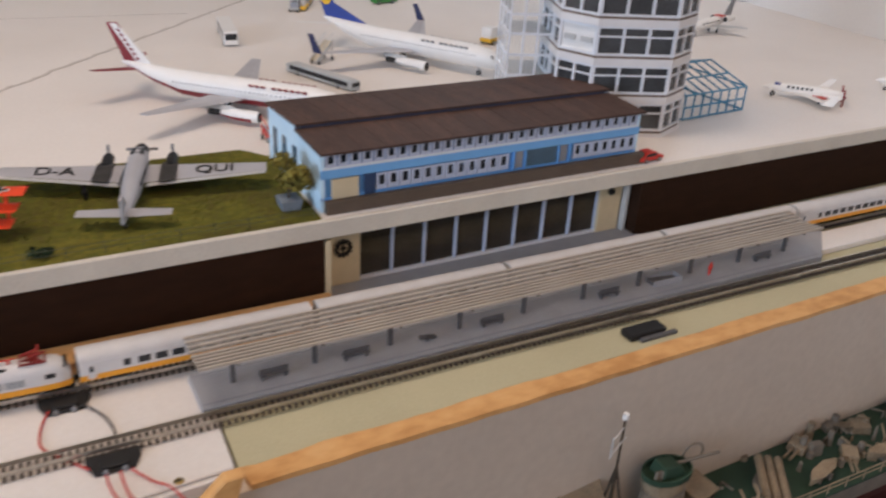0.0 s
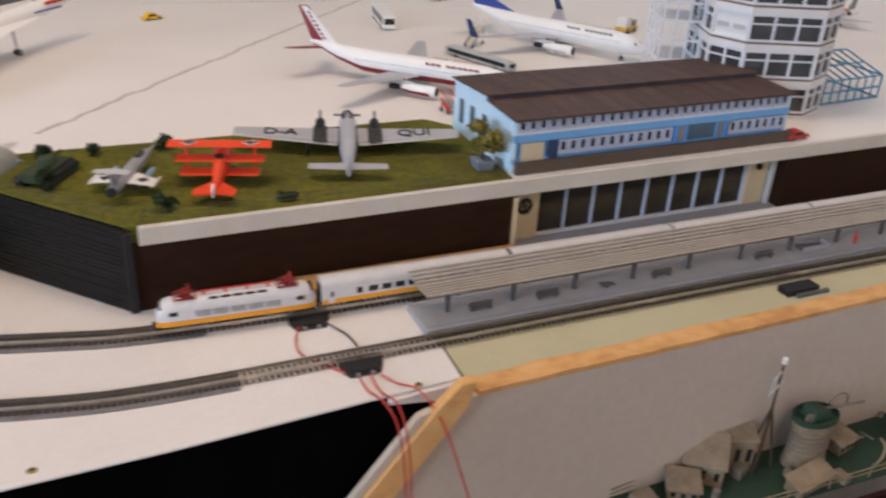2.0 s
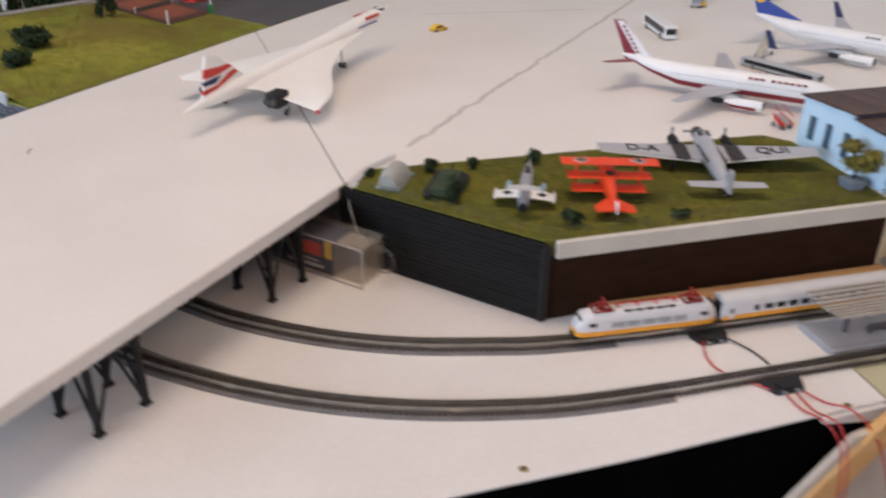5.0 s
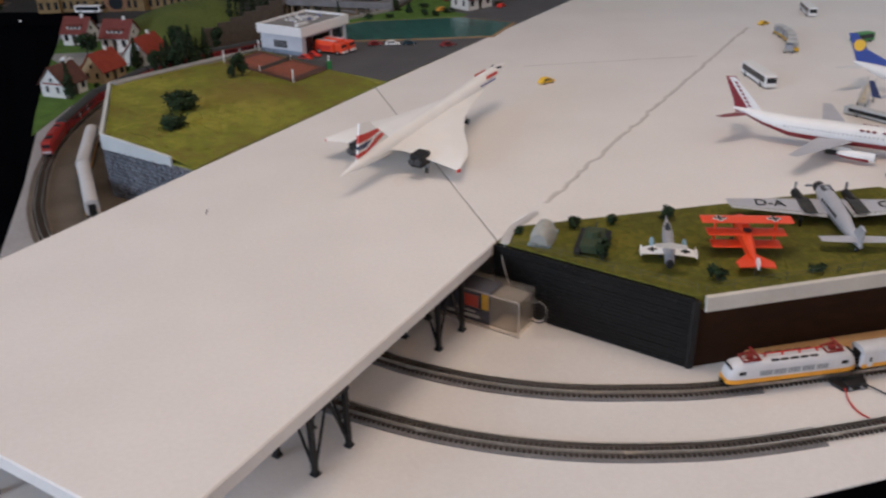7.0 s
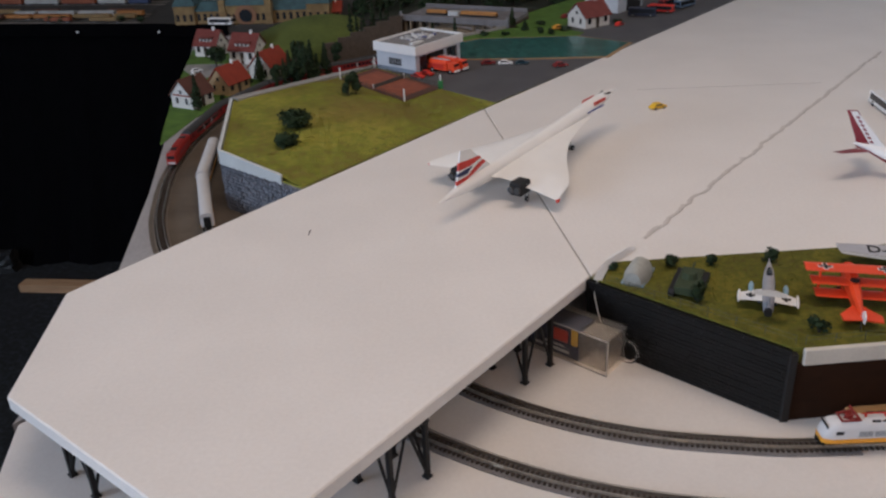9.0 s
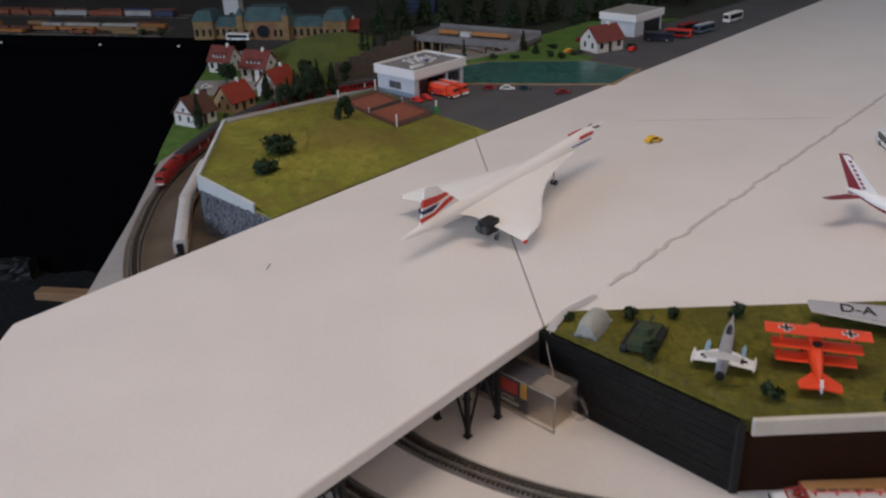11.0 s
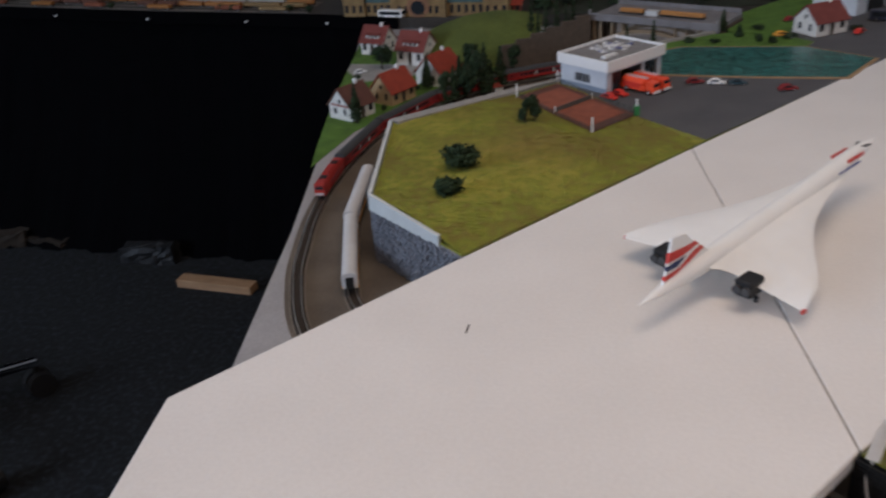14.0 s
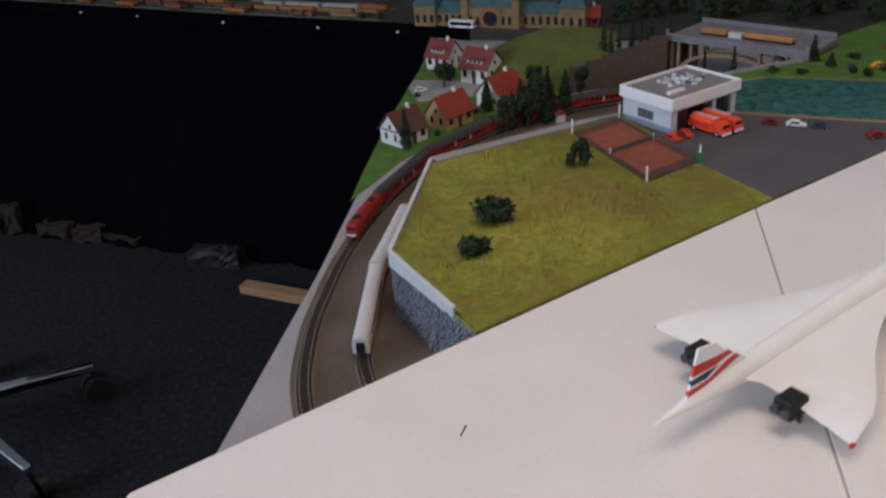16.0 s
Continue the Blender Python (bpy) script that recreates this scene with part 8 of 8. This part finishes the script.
road_vehicle("truck", 192, 1400, 0.4, -20, 64, 17, 20, "dark blue delivery truck by the depot", mat("dark_truck", (0.02, 0.025, 0.05), 0.4, scale=60, fine=600), group="trucks by the depot")
road_vehicle("truck", 250, 1440, 0.4, -30, 60, 17, 18, "red truck by the depot", RED, group="trucks by the depot")
road_vehicle("truck", 290, 1476, 0.4, 40, 60, 17, 18, "red truck by the depot", REDCOACH, group="trucks by the depot")
road_vehicle("truck", 320, 1450, 0.2, 40, 66, 17, 20, "blue and white tanker truck on the road", mat("truck_blue", (0.10, 0.17, 0.27), 0.4, scale=60, fine=600), group="trucks by the depot", roof=GREYW)
road_vehicle("truck", 420, 1560, 0.2, 45, 66, 17, 24, "white truck far along the road", WHITE, group="trucks by the depot")

# ---- far table: station and goods trains ----
stn = thing("railway_station", -945, 1806, FAR, -8, "yellow stone station building with green copper roofs", "station building")
YEL = mat("yellow_sandstone", (0.27, 0.18, 0.075), 0.8, second=(0.15, 0.095, 0.042), scale=60, fine=500)
COPR = mat("green_copper_roof", (0.055, 0.115, 0.125), 0.7, second=(0.032, 0.062, 0.068), scale=60, fine=500)


def wing_block(x0, x1, h, rh, d=60, y0=0):
    part("wall", boxes((x0, x1, y0, d, 0, h)), YEL, stn)
    part("roof", loft([[(x0 - 3, y0 - 3, h), (x1 + 3, y0 - 3, h), (x1 + 3, d + 3, h), (x0 - 3, d + 3, h)], [(x0 + 8, y0 + 14, h + rh), (x1 - 8, y0 + 14, h + rh), (x1 - 8, d - 14, h + rh), (x0 + 8, d - 14, h + rh)]]), COPR, stn, "green copper roof")
    n = max(2, int((x1 - x0) / 13))
    for k in range(n):
        xx = x0 + (x1 - x0) * (k + 0.5) / n
        part("window", boxes((xx - 3.4, xx + 3.4, y0 - 0.5, y0 + 0.5, 8, 24)), DARKGLASS, stn, "tall arched window")


wing_block(0, 46, 44, 22, 66, -8), wing_block(46, 118, 30, 20), wing_block(118, 210, 44, 30, 70, -10), wing_block(210, 300, 30, 20), wing_block(300, 350, 44, 22, 66, -8)
part("portal", cyl((164, -12, 22), 24, 4, 24, "y"), mat("portal_red_stone", (0.26, 0.13, 0.07), 0.8, scale=60, fine=500), stn, "round red stone portal arch")
part("portal_glass", cyl((164, -12.6, 20), 15, 2, 20, "y"), DARKGLASS, stn)
for x0 in (112, 216):
    part("turret", boxes((x0 - 7, x0 + 7, -14, 4, 0, 58)), YEL, stn, "slim corner turret")
    part("turret_cap", loft([[(x0 - 8, -15, 58), (x0 + 8, -15, 58), (x0 + 8, 5, 58), (x0 - 8, 5, 58)], [(x0 - 0.5, -5.5, 76), (x0 + 0.5, -5.5, 76), (x0 + 0.5, -4.5, 76), (x0 - 0.5, -4.5, 76)]]), COPR, stn)
stn.scale = (1.22, 1.12, 1.12)
road_vehicle("bus", -850, 1776, FAR, -14, 66, 17, 20, "white coach bus before the station", WHITE, group="vehicles at the station")
house(-520, 1790, FAR, 0, 50, 50, 24, 44, "brick red house beside the station", mat("brick_red", (0.22, 0.05, 0.035), 0.8, scale=60, fine=600), ROOFRED, group="houses by the station")
rnd = random.Random(77)
cols = [mat("wagon_pale", (0.42, 0.41, 0.39), 0.6, second=(0.24, 0.23, 0.21), scale=60, fine=600), mat("wagon_orange", (0.34, 0.13, 0.025), 0.6, scale=60, fine=600), mat("wagon_brown", (0.13, 0.05, 0.03), 0.7, scale=60, fine=600), mat("wagon_rust", (0.25, 0.07, 0.03), 0.7, scale=60, fine=600), mat("wagon_grey", (0.22, 0.22, 0.22), 0.6, scale=60, fine=600), mat("wagon_tan", (0.24, 0.15, 0.06), 0.7, scale=60, fine=600), mat("wagon_navy", (0.03, 0.045, 0.11), 0.6, scale=60, fine=600)]
for row, (dy, kinds, h, gaps) in enumerate(((20, (2, 1, 3, 5), 15, 0.75), (62, (5, 1, 2, 2), 16, 0.5), (104, (0, 1, 4, 1), 18, 0.2), (140, (2, 2, 3, 5), 16, 0.6), (300, (0, 6, 3, 0), 20, 0.2), (345, (2, 3, 6, 2), 20, 0.3))):
    x = -2350 + row * 17
    while x < -1130:
        L = rnd.choice((70, 82, 96, 120))
        y = far_edge(x + L / 2) + dy
        w = thing("goods_wagon", x + L / 2, y, FAR, -15 if x < -1530 else -13, ("pale", "orange", "brown", "rust red", "grey", "tan", "navy blue")[k2] + " goods wagon in the far yard" if (k2 := rnd.choice(kinds)) is not None else "", "wagon", "goods wagons in the far yard")
        part("body", boxes((-L / 2 + 2, L / 2 - 2, -8.5, 8.5, 6, h)), cols[k2], w, bevel=0.8)
        part("frame", boxes((-L / 2, L / 2, -6, 6, 3.2, 6)), DARK, w)
        for e in (-1, 1):
            part("wheelset", cyl((e * (L / 2 - 12), -5, 2.9), 2.9, 10, 10, "y"), GREY, w)
        x += L + 4 + (rnd.uniform(40, 160) if rnd.random() < gaps else 0)
    xs = [(q, far_edge(q) + dy) for q in (-2500, -2050, -1530, -1060)]
    structure("yard_track", ribbon([Vector((*p, 0)) for p in xs], 8, FAR - 0.2, FAR + 0.6), BALLAST, "brown ballast of a yard track")
for k, (x, y) in enumerate(((-1330, 1925), (-1290, 1915), (-1700, 2015), (-1120, 1880), (-1060, 1868), (-740, 1775))):
    bush(x, y, FAR, 16, 20, "dark green bush in the far yard", LEAF, 120 + k, "far bushes", 3.0, 200)
for k, (x, y) in enumerate(((-1240, 1884), (-1560, 1958), (-1900, 2050), (-1000, 1830), (-2150, 2116))):
    pn = thing("map_pin", x, y - 12, -64, 0, "small white pin holding the black cloth", "pin", "pins in the cloth")
    part("head", cyl((0, -5, 0), 3, 3, 10, "y"), WHITE, pn)
    part("shaft", cyl((0, -2, 0), 0.7, 14, 6, "y"), SILVER, pn)
structure("forest_ground", prism([(-470, 1742), (-330, 1747), (300, 1782), (700, 2052), (1098, 2402), (1098, 2800), (-470, 2800)], FAR, FAR + 1.5), mat("dark_forest_floor", (0.035, 0.04, 0.022), 0.95, second=(0.018, 0.022, 0.012), scale=14, fine=200, bump=0.5), "dark forest floor at the far end")
block = thing("tower_block", -342, 2095, FAR, -8, "tall navy blue office block with rows of pale windows", "building")
part("wall", boxes((-52, 52, -30, 30, 1.5, 190)), mat("navy_cladding", (0.012, 0.02, 0.045), 0.5, scale=40, fine=500), block, bevel=0.6)
GRID = mat("dim_blue_panel", (0.035, 0.055, 0.10), 0.35, scale=40, fine=500)
for k in range(14):
    part("window_band", boxes((-48, 48, -31, -29.9, 10 + k * 13, 15.5 + k * 13)), GRID, block, "dim blue window band")
part("roof", boxes((-54, 54, -32, 32, 190.2, 194)), DARK, block)
shed = thing("goods_shed", -905, 2090, FAR, -8, "small white gabled goods building behind the station", "building")
part("wall", boxes((-24, 24, -18, 18, 0, 62)), GREYW, shed)
part("roof", loft([[(-26, -20, 62), (26, -20, 62), (26, 20, 62), (-26, 20, 62)], [(-26, -1, 76), (26, -1, 76), (26, 1, 76), (-26, 1, 76)]]), GREY, shed)
part("door", boxes((-7, 7, -18.6, -17.9, 0, 24)), BARK, shed)
# dark cloth behind the far yard
structure("backdrop", boxes((-3900, 1100, 2840, 2850, FAR, 700)), CLOTH, "dark curtain behind the far layout")
for k in range(16):
    tree(-440 + k * 60, 1800 + (k % 3) * 50 + max(0, k - 10) * 60, FAR, 40, 90 + (k * 37) % 40, "dark green tree at the far wood edge", LEAF, 140 + k, "far wood", True, 5.5, 900)

# ---- floor: timber, boxes, office chair ----
tb = thing("timber_block", -1428, 1536, -700, -9, "pale sawn timber block on the carpet", "timber")
part("timber", boxes((0, 226, 0, 40, 0, 24)), mat("raw_sawn_timber", (0.40, 0.24, 0.13), 0.8, second=(0.25, 0.145, 0.075), scale=14, fine=240, bump=0.4, stretch=(1, 6, 6)), tb, bevel=1.5)
KRAFT = mat("crumpled_kraft", (0.028, 0.018, 0.010), 0.9, second=(0.012, 0.008, 0.005), scale=20, fine=200)
for k, (x, y, l, w, h) in enumerate(((-2375, 1794, 50, 40, 90), (-2215, 1797, 120, 50, 40), (-2072, 1772, 90, 40, 46), (-1950, 1778, 130, 40, 26), (-1600, 1690, 120, 50, 50), (-1520, 1680, 60, 40, 60))):
    c = thing("cardboard_scrap", x, y, -700, rnd.uniform(-20, 20), "crumpled brown cardboard on the carpet" if k < 4 else "dark plastic bag on the carpet", "scrap", "clutter under the table")
    bm = bmesh.new()
    box(bm, -l / 2, l / 2, -w / 2, w / 2, 0, h)
    bmesh.ops.subdivide_edges(bm, edges=bm.edges[:], cuts=3, use_grid_fill=True)
    for v in bm.verts:
        if v.co.z > 1:
            v.co += Vector((noise.noise(v.co * 0.05), noise.noise(v.co * 0.05 + Vector((7, 0, 0))), noise.noise(v.co * 0.04 + Vector((0, 9, 0))))) * 14
            v.co.z = max(v.co.z, 1)
    part("scrap", bm, KRAFT if k < 4 else DARK, c)
CHROME = mat("chrome", (0.72, 0.72, 0.74), 0.12, 1.0, scale=60, fine=400, var=0.05)
ch = thing("chair_base", -1711, 844, -700, 0, "chrome star base of an office chair on casters", "chair base")
for k in range(5):
    a = radians(51 + 72 * k)
    c, s = math.cos(a), math.sin(a)
    pts = [(30, 120), (150, 104), (285, 82)]
    bm = loft([[(r * c - s * w, r * s + c * w, z) for w, z in ((-q, zc - 9), (q, zc - 9), (q * 0.7, zc + 8), (-q * 0.7, zc + 8))] for (r, zc), q in zip(pts, (22, 17, 12))])
    leg = part("leg", bm, CHROME, ch, "chrome star leg", bevel=2)
    part("caster_stem", cyl((278 * c, 278 * s, 52), 7, 28, 10), DARK, leg)
    for q in (-14, 14):
        cx, cy = 278 * c - s * q, 278 * s + c * q
        bm = cyl((0, 0, 0), 29, 18, 18, "y")
        bm.transform(Matrix.Translation((cx, cy, 29)) @ Matrix.Rotation(a, 4, "Z") @ Matrix.Translation((0, -9, 0)))
        part("caster_wheel", bm, DARK, leg, "black caster wheel")
part("column", cyl((0, 0, 90), 26, 120, 16), DARK, ch)
